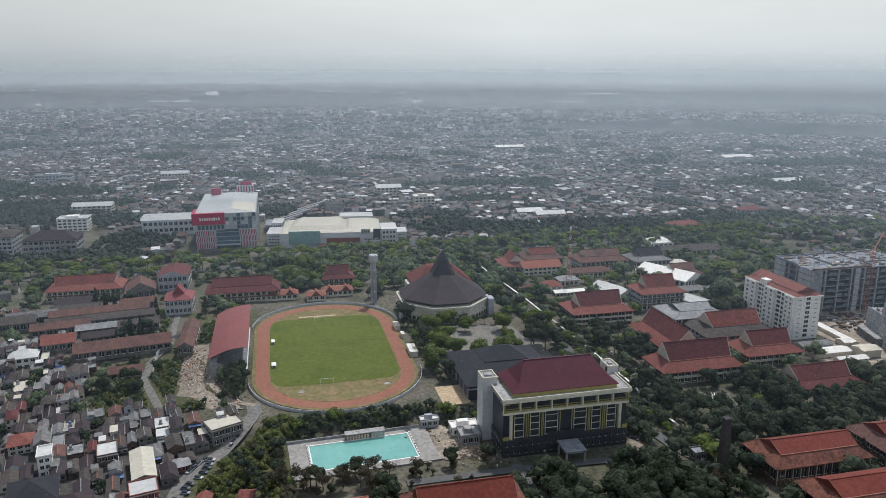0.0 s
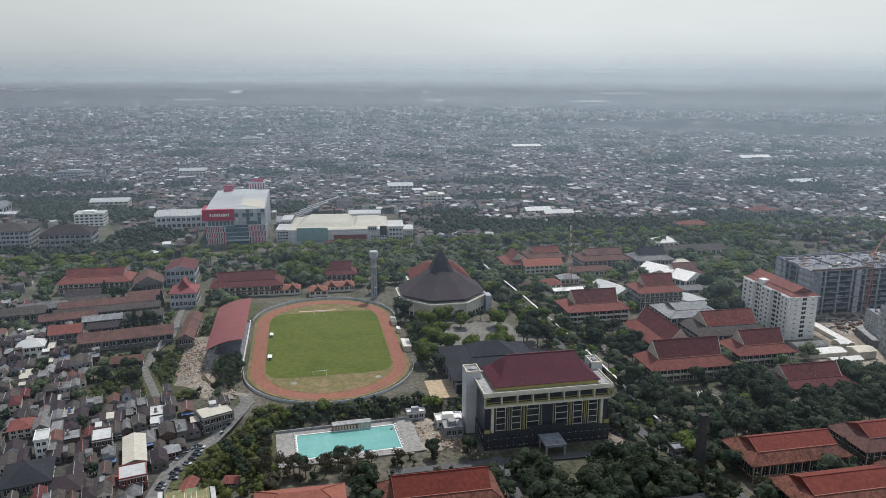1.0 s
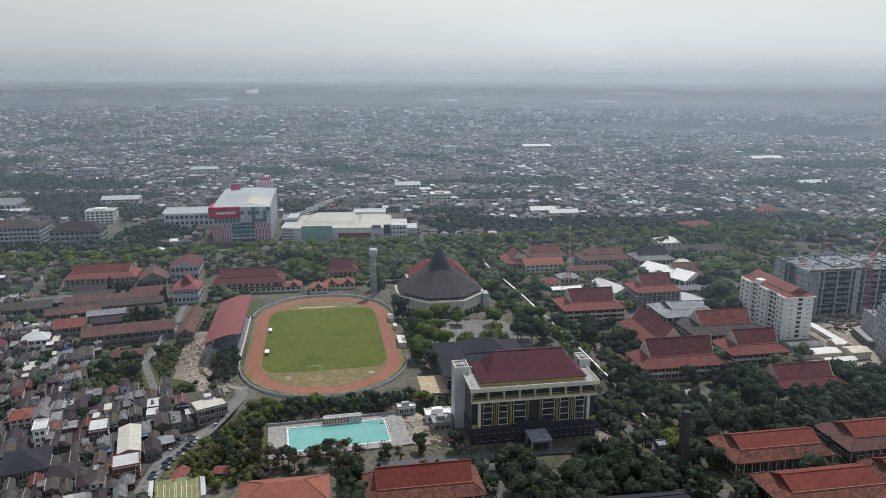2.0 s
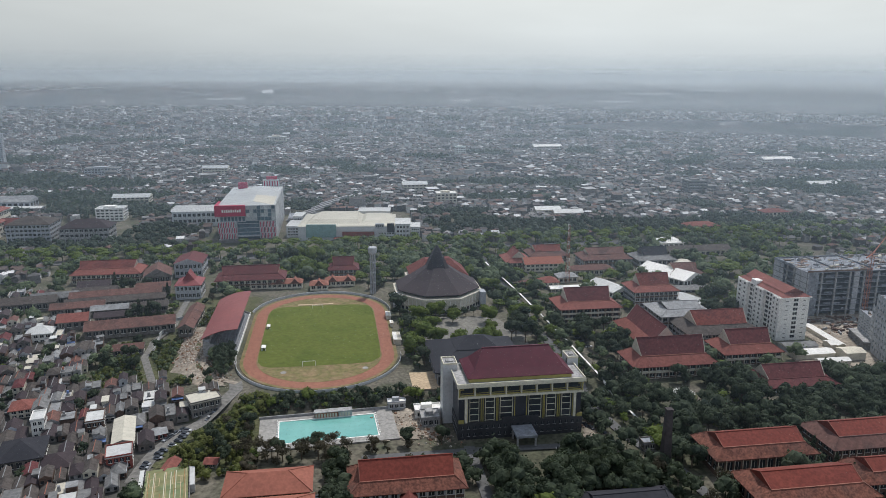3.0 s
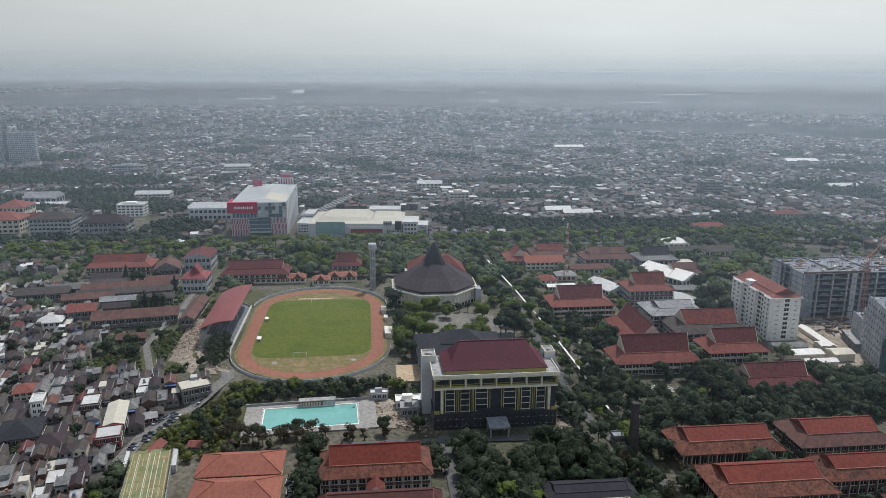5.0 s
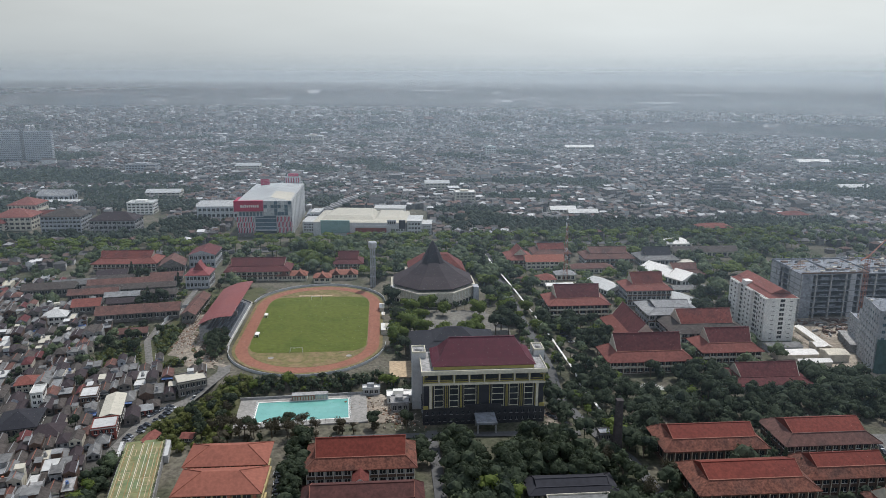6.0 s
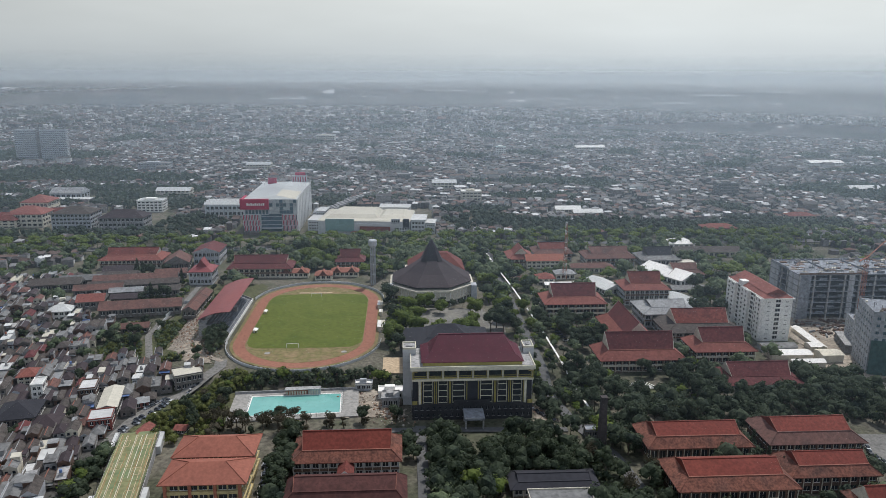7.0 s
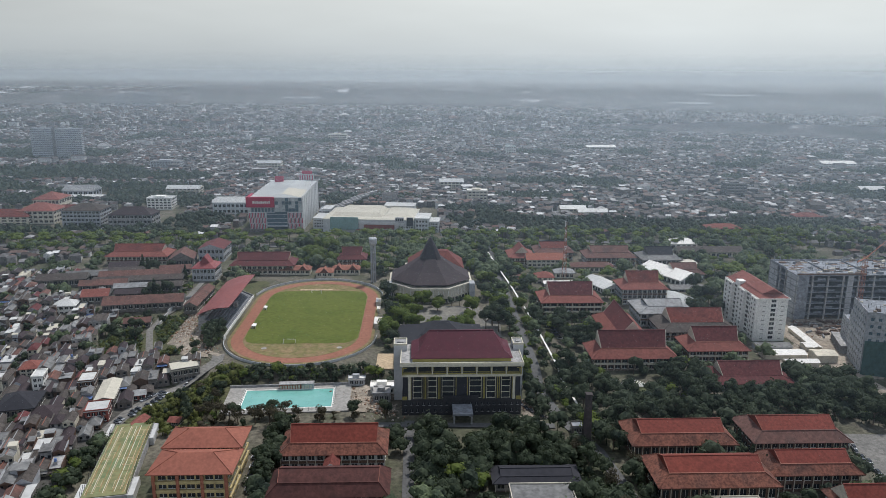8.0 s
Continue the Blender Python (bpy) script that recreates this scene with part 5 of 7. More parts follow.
def lattice(parent, h, r0, r1, n, mat, mat2=None):
    """A square lattice mast of four legs with crossed braces."""
    cs = ((-1, -1), (1, -1), (1, 1), (-1, 1))
    for cx, cy in cs:
        g = Geo()
        g.tube((cx * r0, cy * r0, -.5), (cx * r1, cy * r1, h), .16, .12, 5)
        part("leg", g, mat, parent)
    for k in range(n):
        g = Geo()
        z0, z1 = h * k / n, h * (k + 1) / n
        ra, rb = r0 + (r1 - r0) * k / n, r0 + (r1 - r0) * (k + 1) / n
        for i in range(4):
            a, b = cs[i], cs[(i + 1) % 4]
            g.tube((a[0] * ra, a[1] * ra, z0), (b[0] * rb, b[1] * rb, z1), .09, .09, 4)
            g.tube((a[0] * rb, a[1] * rb, z1), (b[0] * rb, b[1] * rb, z1), .09, .09, 4)
        part("brace", g, (mat2 if mat2 and k % 2 else mat), parent)


site_frames()
mast = thing("radio_mast", pose(195, 92, -0.5), "slender red and white lattice radio mast", "mast")
lattice(mast, 48, 1.6, .5, 14, M_BRICKWALL, M_WHITE)
for z_ in (44, 46.5, 40):
    g_ = Geo()
    g_.tube((-.9, -.6, z_), (-.9, -.6, z_ + 2.2), .25, .25, 6)
    part("antenna", g_, M_WHITE, mast)


def water_tower():
    t = thing("water_tower", pose(38.5, 84, 0), "tall concrete water tower with a broad round head", "tower")
    for i in range(8):
        a = math.tau * i / 8
        g = Geo()
        g.tube((1.9 * math.cos(a), 1.9 * math.sin(a), -.5), (1.9 * math.cos(a), 1.9 * math.sin(a), 31), .3, .3, 6)
        part("leg", g, M_GREYWALL, t)
    g = Geo()
    g.tube((0, 0, -.5), (0, 0, 31), .8, .8, 10)
    part("core", g, M_CONC, t)
    for z in (8, 16, 24):
        g = Geo()
        g.tube((0, 0, z), (0, 0, z + .5), 2.2, 2.2, 12)
        part("ring_beam", g, M_GREYWALL, t)
    g = Geo()
    g.tube((0, 0, 30.5), (0, 0, 32), 2.3, 3.3, 16)
    g.tube((0, 0, 32), (0, 0, 35.5), 3.3, 3.3, 16)
    g.tube((0, 0, 35.5), (0, 0, 36.3), 3.5, 3.0, 16)
    part("tank", g, M_GREYWALL, t)


water_tower()
chim = thing("brick_chimney", pose(152, -179, -5), "tall dark square brick chimney among trees", "chimney")
g_ = Geo()
g_.prism([(-2, -2, -.5), (2, -2, -.5), (2, 2, -.5), (-2, 2, -.5)], [(-1.25, -1.25, 28), (1.25, -1.25, 28), (1.25, 1.25, 28), (-1.25, 1.25, 28)])
part("shaft", g_, M_TOWER, chim)
g_ = Geo()
g_.box(-1.5, 1.5, -1.5, 1.5, 28, 28.7)
part("cap", g_, M_TOWER, chim)


def shopping_mall():
    b = thing("shopping_mall", pose(-75, 275, 0), "white shopping mall with a red sign band and striped facade panels", "building")
    X0, X1, Y0, Y1, H = -28.0, 28.0, 0.0, 124.0, 35.0
    g = Geo()
    g.box(X0, X1, Y0 + 2, Y1, -1, H)
    part("wall", g, M_MALL, b, "white clad wall")
    # low-pitched roof with a ridge running away from the front and a pale skylight strip on one slope
    g = Geo()
    low = [(X0, Y0 + .5, H), (X1, Y0 + .5, H), (X1, Y1, H), (X0, Y1, H)]
    g.prism(low, [(x, y, H + .5) for x, y, z in low])
    roof = part("roof", g, M_ROOFGREY, b, "pale grey metal roof")
    g = Geo()
    g.prism([(X0 + 1, Y0 + 2, H + .5), (X1 - 1, Y0 + 2, H + .5), (X1 - 1, Y1 - 1, H + .5), (X0 + 1, Y1 - 1, H + .5)],
            [(4, Y0 + 10, H + 3.6), (5.2, Y0 + 10, H + 3.6), (5.2, Y1 - 14, H + 3.6), (4, Y1 - 14, H + 3.6)])
    part("roof_slope", g, M_ROOFGREY, roof, "shallow hipped metal roof")
    g = Geo()
    g.prism([(5.6, Y0 + 9.6, H + 3.54), (X1 - 2, Y0 + 3.4, H + .75), (X1 - 2, Y0 + 52, H + .85), (5.6, Y0 + 50, H + 3.62)],
            [(5.6, Y0 + 9.6, H + 3.7), (X1 - 2, Y0 + 3.4, H + .9), (X1 - 2, Y0 + 52, H + 1.0), (5.6, Y0 + 50, H + 3.78)])
    part("skylight_strip", g, M_CREAMROOF, roof, "cream translucent roof sheets")
    for k in range(14):
        g = Geo()
        y = Y0 + 6 + k * 8.5
        g.box(X1 - .5, X1 - .1, y, y + .3, H + .5, H + 1.2)
        part("gutter_bracket", g, M_STEEL, roof)
    # red sign band round the corner
    g = Geo()
    g.box(X0 - 2.4, -1.0, Y0 - 1.5, Y0 + 2, 25.8, 36.6)
    sign = part("sign_band", g, M_SIGNRED, b, "crimson sign band")
    g = Geo()
    g.box(X0 - 2.4, X0 - .02, Y0 + 2, Y0 + 26, 26.5, 36.4)
    part("sign_return", g, M_SIGNRED, b, "crimson side band")
    for k in range(9):
        g = Geo()
        g.box(-23.5 + k * 2.1, -23.5 + k * 2.1 + 1.4, Y0 - 1.66, Y0 - 1.5, 29.8, 32.6 - .5 * (k % 2))
        part("letter_bar", g, M_WHITE, sign)
    # upper glass front beside the sign
    g = Geo()
    g.box(-1, X1 - .3, Y0 + .6, Y0 + 2, 20.6, 36)
    gl = part("glass_front", g, M_GREYWALL, b, "pale glazed front")
    r = random.Random(8)
    for i in range(8):
        for j in range(4):
            g = Geo()
            x, z = -.5 + i * 3.5, 21.0 + j * 3.75
            g.box(x, x + 3.2, Y0 + .44, Y0 + .6, z, z + 3.4)
            part("pane", g, r.choice([M_PALEGLASS, M_PALEGLASS, M_MALL, M_BLUEGLASS]), gl)
    g = Geo()
    g.box(-26, -1.2, Y0 + .9, Y0 + 2, 19.6, 25.6)
    part("recess", g, M_GREYWALL, b, "shaded recess under the sign")
    for k in range(7):
        g = Geo()
        g.box(-25.4 + k * 3.5, -23.2 + k * 3.5, Y0 + .74, Y0 + .9, 20.6, 24.6)
        part("recess_window", g, M_BLUEGLASS, b)
    # glazed entrance between two striped screens
    g = Geo()
    g.box(-9.5, 11.5, Y0 + 1.2, Y0 + 2, 1, 20.4)
    ent = part("entrance_glass", g, M_BLUEGLASS, b, "dark blue glazed entrance")
    for k in range(4):
        g = Geo()
        g.box(-9.5, 11.5, Y0 + 1.0, Y0 + 1.2, 4.6 + k * 4.3, 5.2 + k * 4.3)
        part("transom", g, M_GREYWALL, ent)
    g = Geo()
    g.box(-10.5, 12.5, Y0 - 3.5, Y0 + 1.0, 5.6, 6.4)
    part("canopy", g, M_GREYWALL, b, "pale entrance canopy")
    for x0, x1 in ((X0, -10.5), (12.5, X1)):
        g = Geo()
        g.box(x0, x1, Y0 - .2, Y0 + 2, 2.6, 20.2)
        screen = part("striped_screen", g, M_MALL, b, "white screen with red and dark stripes")
        w_ = (x1 - x0) / 11
        for row in range(3):
            for k in range(11):
                g = Geo()
                x, z = x0 + k * w_ + (w_ * .42 if row == 1 else 0.05), 2.9 + row * 5.75
                g.box(x, min(x1, x + w_ * .5), Y0 - .34, Y0 - .2, z, z + 5.4)
                part("stripe_panel", g, M_SIGNRED if (k + row) % 3 else M_NAVY, screen)
    # the shop fronts' shade is put into their dark colour
    g = Geo()
    g.box(X0 + 1, X1 - 1, Y0 - 5, Y0 + 1.1, -1, 2.4)
    part("shop_front", g, M_DARKWALL, b, "shaded shop fronts at street level")
    for k in range(10):
        g = Geo()
        g.box(X1 - .01, X1 + .25, Y0 + 4 + k * 12.4, Y0 + 4.4 + k * 12.4, 0, H)
        part("joint", g, M_GREYWALL, b)
    # signs standing on the rear edge of the roof
    for x0, x1, y, z0, z1, mat in ((-20, -10, Y1 - 18, H + .5, H + 8.5, M_SIGNRED), (6, 24, Y1 - 4, H + .5, H + 9.5, M_MALL), (10, 22, Y1 - 4.6, H + 9.5, H + 13, M_SIGNRED)):
        g = Geo()
        g.box(x0, x1, y, y + 2, z0, z1)
        part("rear_sign", g, mat, b)
    for k in range(6):
        g = Geo()
        g.box(7 + k * 2.9, 8.2 + k * 2.9, Y1 - 4.3, Y1 - 4.0, H + 2, H + 8)
        part("stripe_panel", g, M_SIGNRED, b)
    # the low wide hall beside it
    h = thing("retail_hall", pose(20, 268, 0, 0, 0, -6), "wide low white retail hall with a pale flat roof", "building")
    g = Geo()
    g.box(-46, 50, 0, 62, -1, 14)
    w = part("wall", g, M_MALL, h)
    g = Geo()
    g.prism([(-46.5, -.5, 14), (50.5, -.5, 14), (50.5, 62.5, 14), (-46.5, 62.5, 14)], [(-44, 2, 15), (48, 2, 15), (46, 60, 15.4), (-42, 60, 15.4)])
    part("roof", g, M_CREAMROOF, h, "cream sheet roof")
    g = Geo()
    g.prism([(-40, 10, 15.1), (16, 10, 15.1), (14, 60, 15.5), (-36, 60, 15.5)], [(-34, 16, 18.4), (12, 16, 18.4), (10, 54, 19.4), (-28, 54, 19.4)])
    part("raised_roof", g, M_CREAMROOF, h, "raised cream roof over the hall")
    g = Geo()
    g.prism([(16.5, 12, 15.1), (48, 12, 15.1), (46, 58, 15.5), (16, 58, 15.5)], [(20, 18, 17.2), (42, 18, 17.2), (40, 52, 17.8), (20, 52, 17.8)])
    part("raised_roof", g, M_CREAMROOF, h)
    for x0, x1, z0, z1, mat in ((-38, -8, 3, 16.2, M_TEAL), (-2, 30, 4, 8.5, M_REDSHOP), (-6, 34, 9, 11.5, M_MALL), (31, 40, 11.6, 17, M_GREYWALL), (43, 49.8, 8, 17, M_NAVY)):
        g = Geo()
        g.box(x0, x1, -1.2, -.02, z0, z1)
        part("front_panel", g, mat, h)
    for k in range(4):
        g = Geo()
        g.box(32 + k * 2.0, 33.2 + k * 2.0, -1.35, -1.2, 13.4, 15.6)
        part("front_window", g, M_GLASS, h)
    windows(w, ("y", -.02, -1), 34, 50, 1, 8, 2, 6)
    g = Geo()
    g.box(-10, 36, -9, -1.3, 3.0, 3.6)
    part("awning", g, M_REDSHOP, h, "faded red street awning")
    for x0, x1, y0, y1, z in ((-60, -47, 14, 44, 11), (-58, -48, 46, 70, 15), (10, 44, 63, 84, 17), (51, 66, 4, 34, 15), (66.5, 76, 8, 30, 11)):
        g = Geo()
        g.box(x0, x1, y0, y1, -1, z)
        a = part("annexe", g, M_MALL, h)
        g = Geo()
        g.box(x0 - .5, x1 + .5, y0 - .5, y1 + .5, z, z + .6)
        part("roof", g, M_LIGHTROOF, a)
        windows(a, ("y", y0, -1), x0 + 1, x1 - 1, 1, z - 1, 3, 4)
    ramp = thing("car_ramp", pose(-36, 345, 0), "stepped concrete parking ramp", "ramp")
    for k in range(5):
        g = Geo()
        g.prism([(k * 9 - 6, k * 8, 4 + k * 3), (k * 9 + 26, k * 8, 13 + k * 3), (k * 9 + 26, k * 8 + 5, 13 + k * 3), (k * 9 - 6, k * 8 + 5, 4 + k * 3)],
                [(k * 9 - 6, k * 8, 6 + k * 3), (k * 9 + 26, k * 8, 15 + k * 3), (k * 9 + 26, k * 8 + 5, 15 + k * 3), (k * 9 - 6, k * 8 + 5, 6 + k * 3)])
        part("deck", g, M_CONC, ramp)
    g = Geo()
    g.box(-4, 56, 2, 34, -1, 8)
    part("base", g, M_CONC_D, ramp)
    s = thing("warehouse", pose(-138, 372, 0), "long white warehouse with a sawtooth roof", "building")
    g = Geo()
    g.box(-26, 26, -14, 14, -1, 16)
    w = part("wall", g, M_MALL, s)
    g = Geo()
    for k in range(3):
        gable(g, -27, 27, -14 + k * 9.5, -14 + (k + 1) * 9.5, 16, 19, "x", 0)
    part("roof", g, [M_LIGHTROOF, M_WHITE], s)
    windows(w, ("y", -14, -1), -25, 25, 2, 15, 2, 10)


shopping_mall()


def block(name, label, x, y, zg, w, d, h, storeys, bays, wall, roof, turn=0, roofh=4.0, group="", over=.8, style="hip", hut=True):
    """A plain rectangular building with windows and a hipped, gabled or flat roof."""
    FOOT.append((x - w / 2 - 1, x + w / 2 + 1, y - d / 2 - (7 if 20 < y < 200 else 1), y + d / 2 + 1))
    far = y > 200
    if y > 1200:
        zg += gz(x, y)
    b = thing(name, pose(x, y, zg, 0, 0, turn), label, "building", group)
    g = Geo()
    g.box(-w / 2, w / 2, -d / 2, d / 2, -1, h)
    wl_ = part("wall", g, wall, b)
    windows(wl_, ("y", -d / 2, -1), -w / 2 + .5, w / 2 - .5, 0, h, storeys, bays, joined=far)
    nb = max(2, int(bays * d / w))
    windows(wl_, ("x", -w / 2, -1), -d / 2 + .5, d / 2 - .5, 0, h, storeys, nb, joined=far)
    windows(wl_, ("x", w / 2, 1), -d / 2 + .5, d / 2 - .5, 0, h, storeys, nb, joined=far)
    g = Geo()
    if style == "hip":
        i = min(w, d) / 2 + over - .15
        hip(g, -w / 2 - over, w / 2 + over, -d / 2 - over, d / 2 + over, h + .2, i, i, h + .2 + roofh)
        part("roof", g, roof, b)
    elif style == "gable":
        gable(g, -w / 2 - over, w / 2 + over, -d / 2 - over, d / 2 + over, h, h + roofh, "x" if w >= d else "y", 0)
        part("roof", g, [roof, wall], b)
    else:
        g.box(-w / 2 - .3, w / 2 + .3, -d / 2 - .3, d / 2 + .3, h, h + .5)
        r = part("roof", g, roof, b)
        for x0, x1, y0, y1 in ((-w / 2 - .3, w / 2 + .3, -d / 2 - .3, -d / 2), (-w / 2 - .3, w / 2 + .3, d / 2, d / 2 + .3), (-w / 2 - .3, -w / 2, -d / 2, d / 2), (w / 2, w / 2 + .3, -d / 2, d / 2)):
            g = Geo()
            g.box(x0, x1, y0, y1, h + .5, h + 1.1)
            part("parapet", g, wall, r)
        if hut:
            g = Geo()
            g.box(-w / 4, w / 6, -d / 5, d / 4, h + .5, h + 2.6)
            part("roof_hut", g, wall, r)
    return b


def school():
    """Two linked four-storey blocks with orange hipped roofs."""
    for y0, y1, xo in ((-201, -182, 0), (-222, -202, 1)):
        b = thing("school_block", pose(-17 + xo, (y0 + y1) / 2, -5), "four-storey school block with cream galleries and orange hipped roof", "building", "school blocks")
        hy = (y1 - y0) / 2
        g = Geo()
        g.box(-14.5, 14.5, -hy + 1.6, hy - 1.6, -1, 15.6)
        w = part("wall", g, M_OCHRE, b)
        windows(w, ("y", -hy + 1.6, -1), -13, 13, 0, 15.6, 4, 7, wfrac=.8, hfrac=.6)
        windows(w, ("x", 14.5, 1), -hy + 2, hy - 2, 0, 15.6, 4, 4)
        for s in range(1, 4):
            g = Geo()
            g.box(-14.5, 14.5, -hy + .3, -hy + 1.6, s * 3.9 - .3, s * 3.9)
            g.box(-14.5, 14.5, -hy + .3, -hy + .45, s * 3.9, s * 3.9 + 1.1)
            part("gallery", g, M_OCHRE, b, "ochre gallery parapet")
            g = Geo()
            g.box(14.5, 15.6, -hy + 1.6, hy - 1.6, s * 3.9 - .2, s * 3.9 + 1.0)
            part("side_gallery", g, M_OCHRE, b)
        for x in (-14.2, -4.8, 4.8, 14.2):
            g = Geo()
            g.box(x - .6, x + .6, -hy + .1, -hy + 1.0, -1, 15.6)
            part("pier", g, M_BRICKWALL, b, "brick-red pier")
        g = Geo()
        hip(g, -17, 17, -hy, hy, 15.8, hy - .2, hy - .15, 20.0)
        part("roof", g, M_TILE_S, b, "orange tiled hipped roof")
        for sx in (-1, 1):
            for sy in (-1, 1):
                g = Geo()
                g.tube((sx * 17, sy * hy, 15.9), (sx * (17 - hy + .2), 0, 20.1), .18, .18, 5)
                part("hip_ridge", g, M_TILE_S, b)
    c = thing("sports_court_roof", pose(-58, -184, -5, 0, 0, 9.6), "long roof deck with worn green and yellow court markings", "building")
    g = Geo()
    g.box(-9, 9, -34, 30, -1, 3.6)
    part("wall", g, M_CONC, c)
    g = Geo()
    g.box(-8.6, 8.6, -33.6, 29.6, 3.6, 3.9)
    d = part("deck", g, M_COURT, c, "worn green court surface")
    for x, y0, y1, mat in ((-7.6, -32, 28, M_SAND), (-7.0, -32, 28, M_COURTRED), (-5.2, -31, 27, M_CREAM), (-4.6, -31, 27, M_SAND), (-2.4, -30, 10, M_COURTRED), (-.9, -31, 27, M_CREAM), (-.3, -31, 27, M_SAND), (1.6, -12, 26, M_CREAM), (3.0, -31, 27, M_COURTRED), (3.6, -31, 27, M_CREAM), (5.6, -30, 22, M_SAND), (7.0, -32, 28, M_COURTRED), (7.6, -32, 28, M_SAND)):
        g = Geo()
        g.box(x - .13, x + .13, y0, y1, 3.9, 3.92)
        part("line", g, mat, d)
    for x0, x1, y0, y1 in ((-6.6, -2.8, 16, 22), (2.2, 6.2, 16, 22), (-6.6, -2.8, -4, 2), (2.2, 6.2, -10, -4), (-6.6, -2.8, -26, -20), (2.2, 6.2, -28, -22)):
        g = Geo()
        for a in ((x0, x1, y0, y0 + .2), (x0, x1, y1 - .2, y1), (x0, x0 + .2, y0 + .2, y1 - .2), (x1 - .2, x1, y0 + .2, y1 - .2)):
            g.box(*a, 3.945, 3.96)
        part("court_box", g, M_SAND, d)
    for y in (-30, -15, -3, 12, 27):
        g = Geo()
        g.box(-6.5, 6.5, y - .12, y + .12, 3.925, 3.94)
        part("line", g, M_DRYGRASS, d)
    g = Geo()
    g.box(-11.0, -9.2, 14, 30, -1, 4.4)
    part("side_roof", g, M_LIGHTROOF, c, "pale side roof")
    for x0, x1, y0, y1 in ((9.1, 11.0, 14, 29), (9.1, 11.4, -34, -20), (-11.2, -9.1, -34, -22)):
        g = Geo()
        g.box(x0, x1, y0, y1, -1, 3.4)
        part("side_roof", g, M_LIGHTROOF, c, "pale side roof")
    for k in range(28):
        for x in (-8.85, 8.7):
            g = Geo()
            g.box(x, x + .15, -33 + k * 2.3, -32.85 + k * 2.3, 3.6, 6.6)
            part("fence_post", g, M_BASE, c)
    # porch of the long hall
    p = thing("porch", pose(37, -198, -5), "small tiled gable porch in front of the long hall", "porch")
    g = Geo()
    g.box(-2.6, 2.6, -4, 3, -1, 6.2)
    part("wall", g, M_WHITE, p)
    g = Geo()
    gable(g, -3.6, 3.6, -5, 6, 6.2, 9.0, "y", .2)
    part("roof", g, [M_TILE, M_WHITE], p)
    block("flat_house", "small flat-roofed white house beside the building yard", 55, -113, -5, 13, 7, 3.6, 1, 4, M_WHITE, M_WHITEROOF, style="flat")
    block("flat_house", "unfinished grey concrete house beside the building yard", 55, -122, -5, 9, 9, 4.4, 1, 3, M_CONC, M_CONC, style="flat")
    block("flat_house", "small white hut beside the pool", 40, -103, -5, 9, 4, 3.4, 1, 3, M_GREYWALL, M_WHITEROOF, style="flat")
    block("flat_house", "flat-roofed block with pale parapets", 124, -224, -5, 25, 14, 6, 1, 6, M_CREAM, M_GREYROOF, style="flat", hut=False)
    block("flat_house", "low cream flat-roofed house in front of a tiled hall", 201, -229, -5, 20, 7, 4.2, 1, 6, M_CREAM, M_CREAMROOF, style="flat", hut=False)
    block("gatehouse", "small grey gatehouse at the avenue", 152, -161, -5, 6, 5, 3.4, 1, 2, M_DARKWALL, M_CONC_D, style="flat", hut=False)


school()

# west side: sheds, halls and the market rows
red_hall = block("red_hall", "hall with a bright red two-tier roof beside the lane", -98, 97, 0, 18, 20, 10.5, 2, 6, M_GREYWALL, M_HALLRED, roofh=5)
g_ = Geo()
gable(g_, -4.5, 4.5, -5, 5, 13.2, 19.7, "y", .3)
part("roof_turret", g_, [M_HALLRED, M_HALLRED], red_hall, "steep red gable turret")
block("vault_hall", "hall with a faded maroon vaulted roof", -109, 163, 0, 22, 28, 11.5, 2, 6, M_GREYWALL, M_TILE_D, roofh=4, style="gable")
for x_, y_, w_, d_, h_, m_ in ((-123, 26, 54, 15, 5, M_TILE_R), (-162, 38, 18, 14, 5, M_TILE_O), (-145, 60, 24, 9, 4.5, M_SHEETMID), (-120, 63, 24, 10, 4.5, M_TILE_B), (-131, 141, 20, 22, 7, M_TILE_R), (-173, 119, 22, 12, 5, M_SHINGLE), (-168, 66, 34, 11, 5, M_TILE_R), (-146, 78, 66, 10, 5, M_TILE_B), (-150, 94, 62, 11, 5, M_TILE_R), (-117, -5, 17, 9, 4, M_TILE_R), (-205, 78, 36, 13, 6, M_TILE_B), (-192, 92, 30, 11, 5, M_GREYROOF), (-168, 104, 30, 11, 4.5, M_TILE_B), (-128, 112, 24, 10, 4.5, M_TILE_R), (-140, 44, 20, 9, 4.5, M_SHINGLE)):
    block("row_house", "long low row house with a weathered tiled roof", x_, y_, gz(x_, y_), w_, d_, h_, 1, int(w_ / 4), M_DARKWALL, m_, turn=9, roofh=d_ * .28, group="row houses", style="gable")
block("white_house", "white two-storey house with a pale hipped roof", -178, 24, -5, 15, 12, 7, 2, 4, M_WHITE, M_LIGHTROOF, turn=8, roofh=3.5)
for y_, h_ in ((34, 5), (18, 5), (50, 5)):
    block("shed", "shed with a brown tiled gable roof beside the lane", -86, y_, -1, 9, 14, h_, 1, 3, M_DARKWALL, M_TILE_R, roofh=3, group="sheds by the lane", style="gable")
block("flat_house", "three-storey grey house with a broad flat pale roof", -58, -93.5, -5, 15, 12, 8, 2, 5, M_DARKWALL, M_CREAMROOF, turn=24, style="flat", hut=False)
block("apartment_block", "grey apartment block with a brown hipped roof", -282, 300, 0, 40, 30, 20, 5, 10, M_GREYWALL, M_TILE_B, roofh=6)
